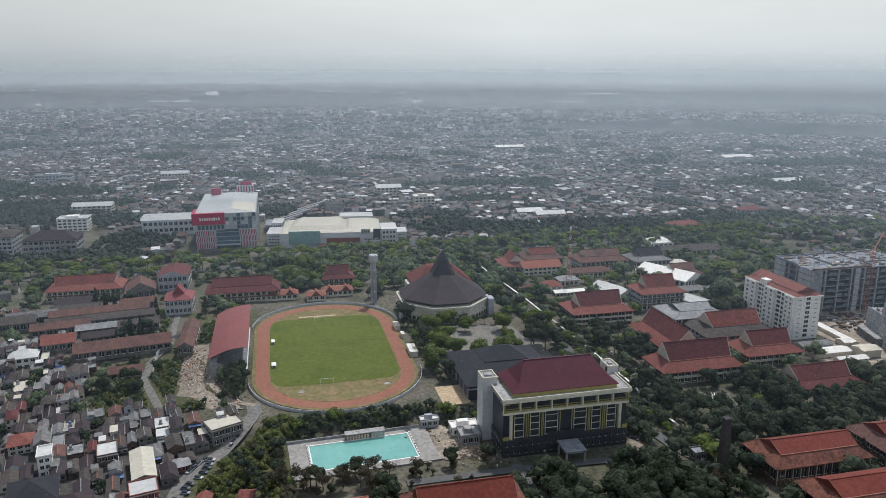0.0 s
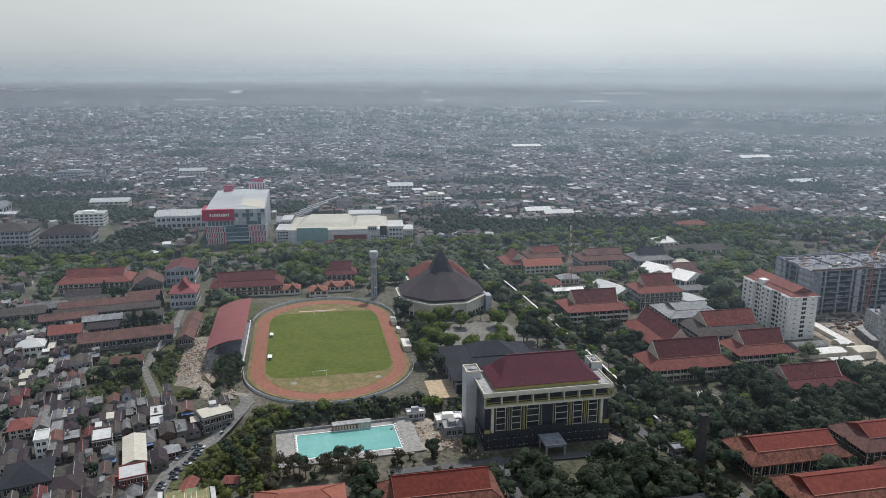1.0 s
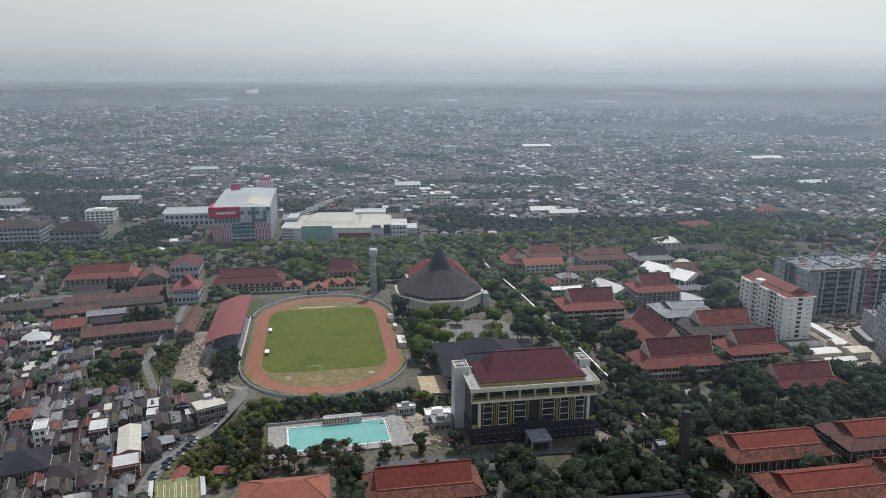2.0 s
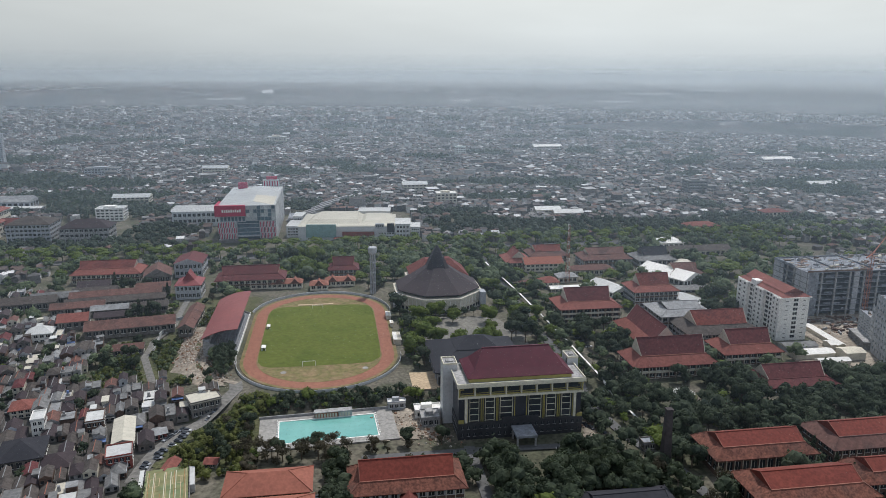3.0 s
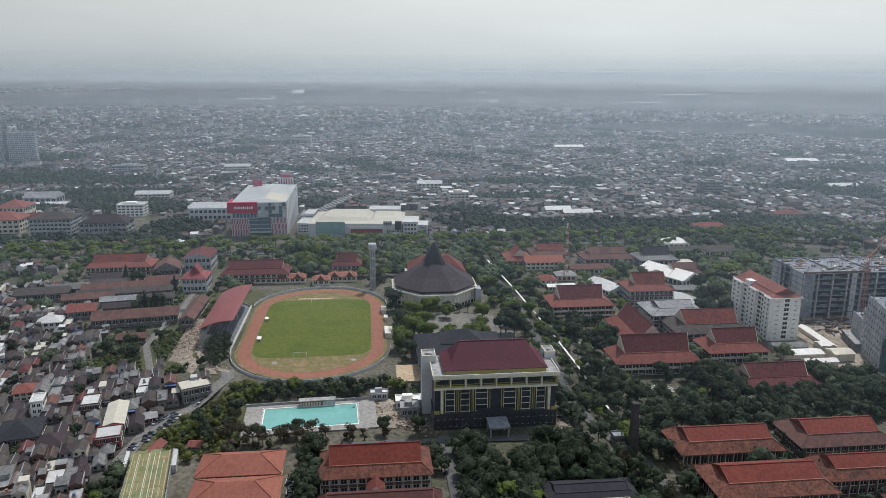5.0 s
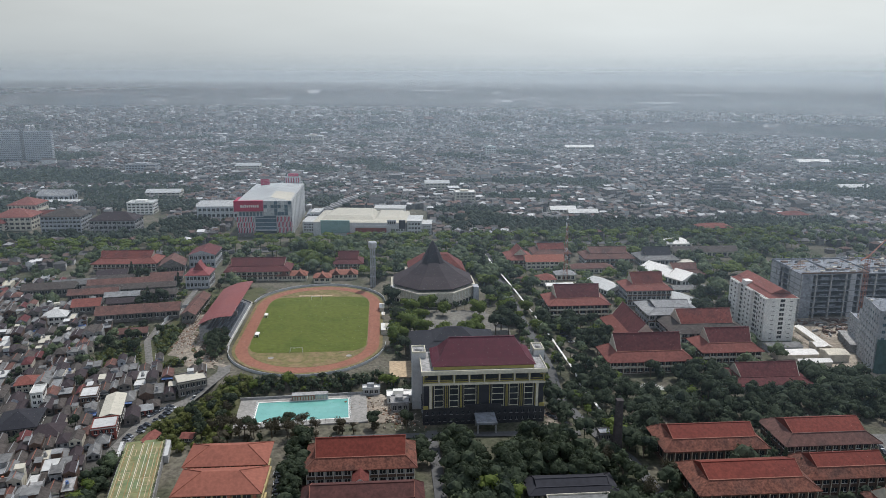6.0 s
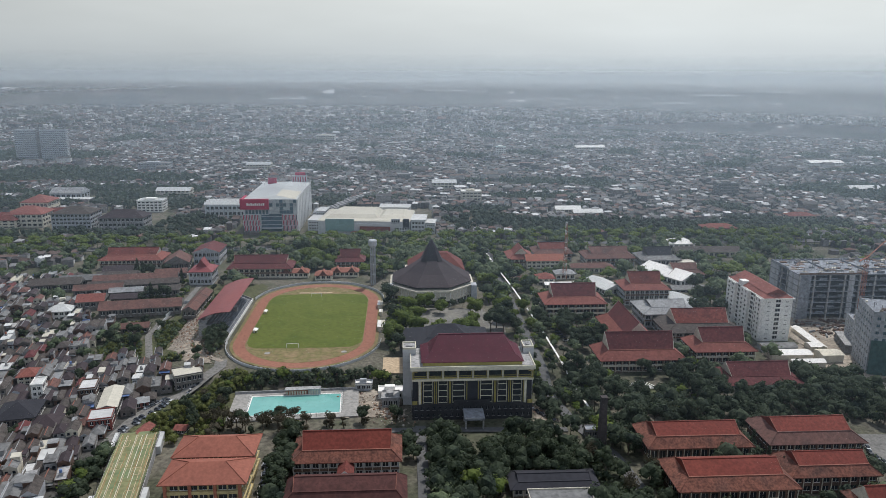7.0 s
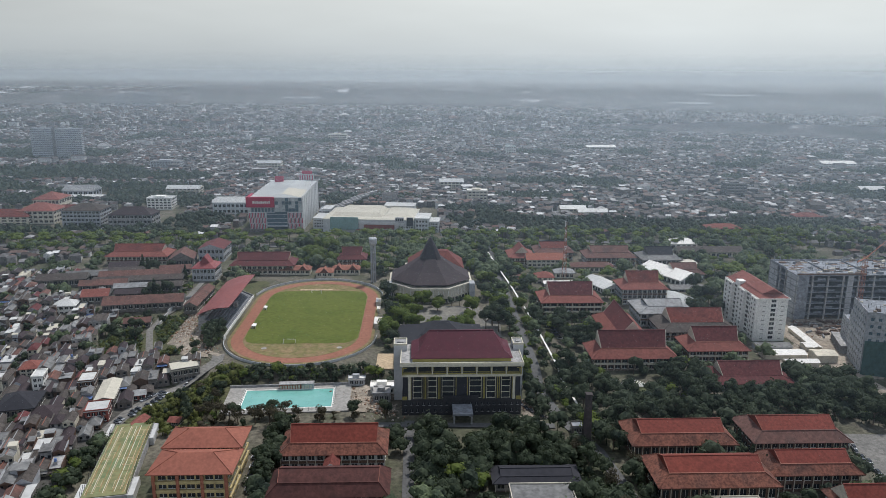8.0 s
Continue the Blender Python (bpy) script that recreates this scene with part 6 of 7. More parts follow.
block("office_building", "office building with a broad dark roof", -232, 300, 0, 46, 26, 15, 3, 10, M_CONC, M_SHINGLE, roofh=7)
for x_, y_, w_, d_, h_, m_ in ((-345, 330, 40, 30, 14, M_TILE_O), (-375, 318, 50, 20, 9, M_TILE), (-352, 370, 30, 30, 20, M_TILE_O), (-320, 345, 36, 18, 9, M_TILE)):
    block("villa", "large villa with an orange tiled roof", x_, y_, 0, w_, d_, h_, 3, 7, M_CREAM, m_, roofh=7, group="villas")
block("warehouse", "pale vaulted warehouse in the city", -376, 500, 0, 40, 26, 9, 1, 6, M_GREYWALL, M_SHEETMID, roofh=6, style="gable")
block("warehouse", "low pale shed beside the vaulted warehouse", -358, 472, 0, 44, 14, 5, 1, 6, M_GREYWALL, M_LIGHTROOF, roofh=1.5, style="gable")
for x_, y_, turn_ in ((-621, 906, -8), (-572, 900, 10)):
    block("apartment_tower", "grey slab apartment tower standing far off in haze", x_, y_, 0, 44, 16, 58, 17, 12, M_GREYWALL, M_GREYWALL, turn=turn_, style="flat", group="far apartment towers", hut=False)
block("lift_tower", "dark lift shaft between two apartment slabs", -597, 897, 0, 7, 10, 63, 17, 2, M_DARKWALL, M_GREYWALL, style="flat", hut=False)
for x_, y_, h_ in ((-960, 2150, 60), (-905, 2160, 66), (-860, 2150, 70), (-1020, 2160, 56)):
    block("apartment_tower", "grey apartment tower faint in the haze", x_, y_, -10, 42, 24, h_, 14, 8, M_GREYWALL, M_GREYWALL, style="flat", group="far apartment towers")
for x_, y_, w_, d_, h_, s_, wall_, roof_, words_ in (
        (506, 486, 28, 20, 20, 5, M_DARKWALL, M_GREYROOF, "grey mid-rise block among low city houses"), (468, 1076, 62, 22, 10, 2, M_CREAM, M_WHITEROOF, "long white hall among far city houses"),
        (152, 455, 26, 18, 15, 4, M_CREAM, M_WHITEROOF, "cream four-storey block behind the trees"), (259, 366, 30, 14, 8, 2, M_CREAM, M_LIGHTROOF, "pale hall with a white roof behind trees"),
        (279, 350, 34, 12, 7, 2, M_CREAM, M_LIGHTROOF, "low white hall behind the tree belt"), (393, 252, 34, 18, 9, 2, M_CREAM, M_TILE_O, "cream house with an orange roof among trees"),
        (719, 515, 44, 18, 8, 2, M_CREAM, M_LIGHTROOF, "pale hall at the edge of the city"), (123, 558, 34, 20, 12, 3, M_CREAM, M_ROOFGREY, "white block among low city houses"),
        (264, 997, 20, 20, 18, 4, M_WHITE, M_TEAL, "white prayer hall with a green roof"), (-118, 1294, 44, 30, 16, 4, M_CREAM, M_ROOFGREY, "pale block far off in the city"),
        (-179, 772, 40, 20, 12, 3, M_CREAM, M_ROOFGREY, "white hall among far city houses"), (-352, 770, 50, 24, 14, 4, M_GREYWALL, M_GREYROOF, "grey block among far city houses"),
        (-240, 410, 30, 20, 13, 4, M_WHITE, M_ROOFGREY, "white corner block behind the trees"), (-242, 508, 44, 20, 10, 3, M_CREAM, M_ROOFGREY, "pale hall in the low city"),
        (818, 783, 60, 26, 12, 3, M_WHITE, M_WHITEROOF, "pale warehouse in the far city"), (518, 318, 30, 16, 8, 2, M_CREAM, M_TILE, "cream house with a red roof by the trees"),
        (1140, 2411, 160, 60, 12, 2, M_GREYWALL, M_ROOFGREY, "long pale factory roofs near the horizon"), (1500, 2900, 260, 70, 12, 2, M_GREYWALL, M_ROOFGREY, "long pale factory roofs near the horizon"),
        (1900, 3100, 240, 60, 12, 2, M_GREYWALL, M_ROOFGREY, "long pale factory roofs near the horizon"), (-420, 2700, 160, 50, 12, 2, M_GREYWALL, M_ROOFGREY, "long pale factory roofs near the horizon"), (300, 3400, 220, 60, 12, 2, M_GREYWALL, M_ROOFGREY, "long pale factory roofs near the horizon")):
    block("city_block", words_, x_, y_, 0, w_, d_, h_, s_, max(3, int(w_ / 5)), wall_, roof_, style="hip" if roof_ in (M_TILE, M_TILE_O) else ("flat" if h_ > 12 else "gable"), roofh=3.5, group="far city blocks")
# sheds with white roofs on the east campus
block("market_hall", "hall with a broad white membrane roof", 285, 96, -2, 26, 46, 6, 1, 6, M_WHITE, M_WHITEROOF, turn=28, roofh=5, style="gable")
block("market_hall", "open hall with a pale vaulted roof", 221, 68, -2, 18, 30, 5, 1, 5, M_WHITE, M_LIGHTROOF, turn=20, roofh=3, style="gable")
block("canteen", "long low canteen with a bright white roof", 190, 73, -2, 30, 7, 4, 1, 10, M_CREAM, M_WHITEROOF, roofh=1.5, style="gable")
block("market_hall", "low hall with pale sheet roof between campus halls", 272, 34, -4, 16, 26, 5, 1, 4, M_WHITE, M_ROOFGREY, turn=25, roofh=2, style="gable")
block("market_hall", "low hall with grey sheet roof between campus halls", 286, 62, -4, 26, 12, 5, 1, 5, M_GREYWALL, M_GREYROOF, roofh=2, style="gable")
block("campus_block", "two-storey campus block with a bright orange roof", 186, 134, 0, 33, 15, 6.6, 2, 8, M_CREAM, M_TILE_S, roofh=4.5, style="gable")
block("campus_block", "long low block with a dull brown roof", 223, 117, -1, 38, 11, 5, 1, 9, M_CREAM, M_TILE_R, roofh=3)
block("annexe", "small annexe with a faded tiled roof", 160, 82, -1, 12, 11, 4.5, 1, 3, M_CREAM, M_TILE_R, roofh=3)
block("annexe", "small annexe with orange roof", 177, 84, -1, 14, 12, 5.5, 2, 3, M_CREAM, M_TILE_O, roofh=3.5)
block("annexe", "small hall with a pale yellow sheet roof", 311, 128, -1, 14, 11, 5, 1, 3, M_CREAM, M_CREAMROOF, roofh=2)
block("annexe", "low annexe with a grey roof", 196, 98, -1, 16, 11, 5, 1, 4, M_CREAM, M_SHEETMID, roofh=3)
block("annexe", "long hall with brown roof", 345, 166, -1, 60, 14, 6, 1, 12, M_CREAM, M_TILE_B, roofh=4, style="gable")
block("annexe", "pale hall with a white roof", 330, 196, -1, 26, 16, 7, 1, 5, M_WHITE, M_WHITEROOF, roofh=4)


# larger houses along the street
block("long_shop", "long shop house with a pale sheet roof in crowded quarter", -90, -119, -5.2, 8.5, 25, 5.6, 2, 3, M_DARKWALL, M_CREAMROOF, turn=12, roofh=1.4, style="gable")
block("red_shop", "red two-storey shop house with a white flat roof", -86.2, -141, -5.2, 10.5, 11, 6.4, 2, 4, M_REDSHOP, M_LIGHTROOF, turn=13, style="flat", hut=False)
block("street_shop", "low shop with red front and pale roof by the street", -76.6, -118.5, -5.2, 10, 7, 3.2, 1, 3, M_REDSHOP, M_SHEETMID, turn=20, roofh=1.0, style="gable")
block("narrow_house", "narrow white three-storey house above the roofs", -131.5, -107, -5.2, 5.5, 10, 9.5, 3, 2, M_WHITE, M_LIGHTROOF, turn=12, style="flat", hut=False)
block("dark_roof_house", "large house with broad dark hipped roofs", -130, -131, -5.2, 18, 20, 5.0, 1, 5, M_DARKWALL, M_DARKROOF, turn=12, roofh=5)
block("dark_roof_house", "house with a dark hipped roof in crowded quarter", -112, -141, -5.2, 12, 13, 3.6, 1, 3, M_DARKWALL, M_SHINGLE, turn=12, roofh=3.6)
block("cream_house", "cream house with an orange tiled roof", -148.5, -82.9, -5.2, 10, 11, 4.6, 2, 3, M_CREAM, M_TILE_O, turn=12, roofh=3)
block("brick_house", "brown brick house with a pale flat roof", -107, -104.5, -5.2, 8, 12, 6.2, 2, 3, M_BROWNWALL, M_LIGHTROOF, turn=12, style="flat", hut=False)
block("hillside_hut", "small hut with an orange gable roof among bushes", -63.1, -150.7, -5.0, 5, 11, 2.4, 1, 2, M_DARKWALL, M_TILE_O, turn=-10, roofh=1.8, style="gable")
block("hillside_hut", "tiny hut with an orange roof among bushes", -45.6, -148.1, -5.0, 5, 5, 2.2, 1, 2, M_DARKWALL, M_TILE_O, turn=-10, roofh=1.5, style="gable")


# ---- houses of the old quarter ----
SHUT, LOOSE, YARDS = [], {}, []


def town_house(r, w, d):
    """The pieces of one small town house: (name, geometry, materials, under) in its own axes; its storeys and roof vary."""
    h = r.choice([2.6, 2.8, 3.0, 3.2, 3.4, 3.6, 3.8, 4.2, 4.6, 5.8, 6.4])
    # mostly dark walls: the shade of backlit fronts is in the colour
    wall = r.choice([M_CREAM, M_GREYWALL, M_CONC, M_CONC, M_DARKWALL, M_DARKWALL, M_DARKWALL, M_DARKWALL, M_BROWNWALL, M_BROWNWALL])
    roof = r.choice([M_TILE_B] * 10 + [M_SHINGLE] * 10 + [M_TILE_R] * 3 + [M_TILE_D] + [M_GREYROOF] * 9 + [M_SHEETMID] * 3 + [M_LIGHTROOF, M_CREAMROOF, M_CONC])
    flat = roof in (M_CONC, M_CREAMROOF, M_WHITEROOF, M_LIGHTROOF) or roof in (M_GREYROOF, M_SHEETMID) and r.random() < .5
    out = []
    g = Geo()
    g.box(-w / 2 + .15, w / 2 - .15, -d / 2 + .3, d / 2 - .3, -1, h)
    out.append(("wall", g, [wall], 0))
    for s_ in range(2 if h > 5 else 1):
        for k in range(1 if w < 5 else 2):
            x = 0 if w < 5 else (-w / 4 + k * w / 2)
            g = Geo()
            g.box(x - .6, x + .6, -d / 2 + .22, -d / 2 + .36, 1.0 + s_ * 2.9, 2.2 + s_ * 2.9)
            g.box(x - .75, x + .75, -d / 2 + .1, -d / 2 + .36, .88 + s_ * 2.9, 1.0 + s_ * 2.9, 1)
            out.append(("window", g, [M_GLASS, M_CONC], 1))
    x0, x1, y0, y1 = -w / 2 - .05, w / 2 + .05, -d / 2 - .35, d / 2 + .25
    g = Geo()
    rise = h
    if flat:
        t = r.uniform(.15, 1.0) * r.choice([-1, 1])
        a, b = h + max(0, -t), h + max(0, t)
        g.prism([(x0, y0, a), (x1, y0, a), (x1, y1, b), (x0, y1, b)], [(x0, y0, a + .16), (x1, y0, a + .16), (x1, y1, b + .16), (x0, y1, b + .16)])
        out.append(("roof", g, [roof], 0))
        rise = max(a, b)
        g = Geo()
        for p, q in ((x0, x0 + .18), (x1 - .18, x1)):
            g.box(p, q, y0 + .1, y1 - .1, h - .2, rise + .5)
        out.append(("parapet", g, [wall], 2))
        if r.random() < .5:
            n = r.randint(3, 5)
            g = Geo()
            for k in range(1, n):
                xx = x0 + (x1 - x0) * k / n
                g.prism([(xx - .05, y0, a + .16), (xx + .05, y0, a + .16), (xx + .05, y1, b + .16), (xx - .05, y1, b + .16)], [(xx - .05, y0, a + .24), (xx + .05, y0, a + .24), (xx + .05, y1, b + .24), (xx - .05, y1, b + .24)])
            out.append(("seam", g, [roof], 2))
        if r.random() < .45:
            g = Geo()
            px, py = r.uniform(-.3, .3) * w, r.uniform(-.3, .3) * d
            g.box(px - .8, px + .8, py - .8, py + .8, h, rise + .9, 1)
            g.tube((px, py, rise + .9), (px, py, rise + 2.2), .62, .62, 8)
            out.append(("water_tank", g, [r.choice([M_STEEL, M_STEEL, M_BLUE, M_BRICKWALL, M_GREYROOF]), M_CONC], 0))
    elif r.random() < .8:
        along = "y" if d > w * 1.1 or r.random() < .4 else "x"
        rise = h + (w if along == "y" else d) * r.uniform(.22, .34)
        gable(g, x0, x1, y0, y1, h, rise, along, 0)
        out.append(("roof", g, [roof, wall], 0))
        g = Geo()
        if along == "y":
            g.box(-.16, .16, y0, y1, rise - .08, rise + .1)
        else:
            g.box(x0, x1, -.16 + (y0 + y1) / 2, .16 + (y0 + y1) / 2, rise - .08, rise + .1)
        out.append(("ridge", g, [r.choice([roof, roof, M_SHEETMID, M_TRIM])], 2))
    else:
        i = min(w, d) / 2
        rise = h + i * .6
        hip(g, x0, x1, y0, y1, h, i, i, rise, .18)
        out.append(("roof", g, [roof], 0))
    if r.random() < .38:
        side = r.choice([-1, 1])
        g = Geo()
        xx = side * (w / 2 - .08)
        g.prism([(xx - .11, y0 + .4, h - .3), (xx + .11, y0 + .4, h - .3), (xx + .11, y1 - .2, h - .3), (xx - .11, y1 - .2, h - .3)],
                [(xx - .11, y0 + .4, h + .5), (xx + .11, y0 + .4, h + .5), (xx + .11, y1 - .2, h + r.uniform(.5, 1.4)), (xx - .11, y1 - .2, h + r.uniform(.5, 1.4))])
        out.append(("party_wall", g, [r.choice([M_CONC, M_GREYWALL, M_DARKWALL, M_DARKWALL])], 0))
    if r.random() < .34:
        aw, ad, ah = w * r.uniform(.4, .7), d * r.uniform(.25, .5), max(h + 1.2, rise - .4) + r.uniform(.2, 1.6)
        ay = r.choice([-1, 1]) * (d - ad) / 2 * .92
        ax = r.choice([-1, 1]) * (w - aw) / 2 * .96
        g = Geo()
        g.box(ax - aw / 2, ax + aw / 2, ay - ad / 2, ay + ad / 2, 0, ah)
        out.append(("upper_room", g, [r.choice([M_CREAM, M_GREYWALL, M_CONC, M_DARKWALL, M_DARKWALL, M_BROWNWALL])], 0))
        g = Geo()
        t = r.uniform(.1, .7)
        q = [(ax - aw * .56, ay - ad * .58), (ax + aw * .56, ay - ad * .58), (ax + aw * .56, ay + ad * .58), (ax - aw * .56, ay + ad * .58)]
        tops = (ah, ah, ah + t, ah + t)
        g.prism([(a, b, z) for (a, b), z in zip(q, tops)], [(a, b, z + .14) for (a, b), z in zip(q, tops)])
        out.append(("upper_roof", g, [r.choice([M_GREYROOF, M_GREYROOF, M_GREYROOF, M_SHEETMID, M_LIGHTROOF, M_TILE_B, M_SHINGLE, M_CREAMROOF])], 0))
    if r.random() < .5:
        g = Geo()
        a, z = r.uniform(1.4, 2.6), min(h - .3, 2.9)
        g.prism([(x0 + .2, -d / 2 + .3, z), (x0 + .2, -d / 2 - a, z - .4), (x1 - .2, -d / 2 - a, z - .4), (x1 - .2, -d / 2 + .3, z)],
                [(x0 + .2, -d / 2 + .3, z + .1), (x0 + .2, -d / 2 - a, z - .3), (x1 - .2, -d / 2 - a, z - .3), (x1 - .2, -d / 2 + .3, z + .1)])
        out.append(("awning", g, [r.choice([M_GREYROOF, M_SHEETMID, M_TILE_B, M_GREYROOF, M_BLUE])], 0))
    return h, roof, out


def quarter():
    r = random.Random(21)
    words = {"brown_roof_tiles": "brown tiled", "dark_red_tiles": "dark red tiled", "faded_brown_red_tiles": "faded red tiled", "grey_roof_sheets": "grey sheet", "light_roof_sheets": "pale sheet", "white_roof_sheets": "white sheet",
             "weathered_pale_sheets": "weathered sheet", "cream_sheet_roof": "cream sheet", "dark_shingles": "blackish tiled", "concrete": "flat concrete"}
    tilt = radians(12)
    c, q = math.cos(tilt), math.sin(tilt)
    spots, v = [], -160.0
    while v < 260:
        depth = r.uniform(8.5, 13)
        u = -190.0
        while u < 90:
            w = r.uniform(4.0, 7.6)
            a, b = u + w / 2, v + depth / 2
            spots.append((-95 + a * c - b * q, -130 + a * q + b * c, w, depth - r.uniform(.1, 1.2)))
            u += w + (r.uniform(0, .25) if r.random() < .88 else r.uniform(1.2, 2.4))
        v += depth + (r.uniform(.1, .5) if r.random() < .5 else r.uniform(1.0, 2.0))
    count = 0
    for x, y, w, d in sorted(spots, key=lambda k: k[1]):
        if not -236 < y < 130 or x < min(-28 - (y + 423) * .335, 74 - (y + 481) * .57) - 14:
            continue
        edge = -79 if y < -156 else (-66 if y < -112 else (-50 if y < -80 else (-78 if y < -50 else (-131 if y < 10 else (-152 if y < 50 else -196)))))
        if x + w / 2 > edge or near_road(x, y, w / 2 - .4) or taken(x, y, w / 2 - 2.2):
            continue
        if r.random() < (.05 if y < -60 else .12):
            YARDS.append((x, y))
            continue
        turn = 12 + r.uniform(-2.5, 2.5)
        SHUT.append((x - w / 2, x + w / 2, y - d / 2, y + d / 2))
        h, roof, pieces = town_house(r, w, d)
        zg = gz(x, y) - .2
        count += 1
        if count <= 215:
            b = thing("town_house", pose(x, y, zg, 0, 0, turn), "%s roof on small %s house in crowded quarter" % (words[roof.name], "two-storey" if h > 5 else "one-storey"), "house", "houses of the old quarter")
            last = {}
            for name, g, mats, under in pieces:
                host = b if under == 0 else (last["wall"] if under == 1 else last["roof"])
                last[name] = part(name, g, mats, host)
        else:
            m = pose(x, y, zg, 0, 0, turn)
            for name, g, mats, under in pieces:
                for slot, mat in enumerate(mats):
                    store = LOOSE.setdefault(mat.name, (mat, Geo()))[1]
                    for f, fs in zip(g.f, g.s):
                        if fs == slot or len(mats) == 1:
                            store.poly([tuple(m @ Vector(g.v[k])) for k in f])
    for mat, g in LOOSE.values():
        tagged(part("crowded_houses", g, mat), "crowded small houses of the old quarter beyond the street", "houses", kind="stuff")


# one dark slab under the quarter, seen in the gaps between houses
patch("quarter_paving", [(-62, -106), (-70, -121), (-76, -131), (-78, -142), (-78, -240), (-240, -240), (-330, -2), (-140, -2), (-135, -46), (-94, -60), (-94, -105), (-80, -105)], M_ALLEY, "dark ground in the narrow alleys between houses", "pavement", 0.05)
quarter()


# ---- the far city ----
CLEAR = [(-420, -200, 180, 235), (-120, 100, 215, 412), (-170, -108, 352, 392), (-420, -200, 280, 395), (-402, -330, 460, 520), (-655, -540, 885, 925)]


def far_city():
    r = random.Random(5)
    roofs, walls, leaves = Geo(), Geo(), Geo()
    wood = [(-430, 440, 110, 50), (-330, 262, 80, 30), (-560, 560, 120, 40), (330, 272, 230, 40), (190, 290, 80, 32), (250, 300, 130, 26), (-200, 262, 90, 26), (480, 290, 120, 40), (150, 380, 60, 26), (-170, 300, 46, 60), (-260, 450, 80, 40), (-480, 700, 120, 90), (-640, 960, 150, 110), (270, 600, 70, 30), (700, 520, 110, 50), (-150, 420, 50, 34), (-310, 540, 130, 40), (-360, 650, 130, 50), (-215, 420, 70, 34), (-90, 540, 60, 26), (20, 470, 60, 22), (240, 470, 60, 26), (900, 700, 120, 50)]
    def leafy(x, y):
        for cx, cy, a, b in wood:
            if ((x - cx) / a) ** 2 + ((y - cy) / b) ** 2 < 0.8 + .7 * noise.noise((x * .02, y * .02, 1)):
                return True
        return noise.noise((x * .011, y * .011, 7.7)) > .34
    def tree(x, y, s, n):
        if n > 20:
            leafy_ball(leaves, r, x, y, s * .95, s * .8, .85, 60, .5, 1.1)
            return
        zt = gz(x, y) + (1.5 if y > 1250 else 0)
        for k in range(n):
            a, b = r.uniform(0, math.tau), r.uniform(-.3, 1)
            q = math.sqrt(max(0, 1 - b * b)) * r.uniform(.5, 1)
            c = Vector((x + s * q * math.cos(a), y + s * q * math.sin(a), zt + s * .9 + s * .7 * b))
            e = s * r.uniform(.35, .6)
            u, v = Vector((r.gauss(0, 1), r.gauss(0, 1), r.gauss(0, .5))).normalized() * e, Vector((r.gauss(0, 1), r.gauss(0, 1), r.gauss(0, .8))).normalized() * e
            leaves.poly([tuple(c - u), tuple(c + v), tuple(c + u), tuple(c - v)])
    def house(x, y, w, d, h, turn, style):
        c, s = math.cos(turn), math.sin(turn)
        P = lambda a, b, z: (x + a * c - b * s, y + a * s + b * c, z)
        zz = gz(x, y) + (1.5 if y > 1250 else 0)
        h += zz
        lo = [P(-w, -d, zz - 1), P(w, -d, zz - 1), P(w, d, zz - 1), P(-w, d, zz - 1)]
        hi = [P(-w, -d, h), P(w, -d, h), P(w, d, h), P(-w, d, h)]
        i = len(walls.v)
        walls.v += lo + hi
        for k in range(4):
            j = (k + 1) % 4
            walls.f.append((i + k, i + j, i + 4 + j, i + 4 + k))
            walls.s.append(0)
        o = 1.08
        i = len(roofs.v)
        t = min(w, d) * .55
        ev = [P(-w * o, -d * o, h), P(w * o, -d * o, h), P(w * o, d * o, h), P(-w * o, d * o, h)]
        if style < .55:
            m = .15 if style < .3 else .95
            if w > d:
                roofs.v += ev + [P(-w * m, 0, h + t), P(w * m, 0, h + t)]
                roofs.f += [(i, i + 1, i + 5, i + 4), (i + 1, i + 2, i + 5), (i + 2, i + 3, i + 4, i + 5), (i + 3, i, i + 4)]
            else:
                roofs.v += ev + [P(0, -d * m, h + t), P(0, d * m, h + t)]
                roofs.f += [(i, i + 1, i + 4), (i + 1, i + 2, i + 5, i + 4), (i + 2, i + 3, i + 5), (i + 3, i, i + 4, i + 5)]
            roofs.s += [0] * 4
        else:
            roofs.v += ev[:2] + [P(w * o, d * o, h + .8), P(-w * o, d * o, h + .8)]
            roofs.f.append((i, i + 1, i + 2, i + 3))
            roofs.s.append(0)
    y = -30.0
    while y < 4600:
        dist = y + 440
        step = 8.6 if dist < 1700 else (8.6 + (dist - 1700) * .0075)
        x = min(-28 - dist * .34, 74 - dist * .575) - 25
        x1 = -10 + dist * 1.02
        while x < x1:
            px, py = x + r.uniform(-.35, .35) * step, y + r.uniform(-.35, .35) * step
            x += step * r.uniform(.85, 1.25)
            if py < 136 and px < 0:
                continue
            if px > -50 and px < 430 + max(0, py) * .2 and py < 240:
                continue
            if px > 430 and py < 230 and r.random() < .55:
                continue
            if -125 < px < -40 and py < 190 or (py > 66 and py < 236 and px > -225 and px < 0):
                continue
            if taken(px, py, 4) or near_road(px, py, 5) or any(a < px < b and c < py < d for a, b, c, d in CLEAR):
                continue
            if dist > 5600 and r.random() < .5:
                continue
            if leafy(px, py):
                if dist < 2600:
                    tree(px, py, r.uniform(4, 7.5), 22 if dist < 900 else 8)
                elif r.random() < .6:
                    tree(px, py, r.uniform(6, 11), 5)
                continue
            if r.random() < .10:
                if dist < 2000:
                    tree(px, py, r.uniform(3, 5), 8)
                continue
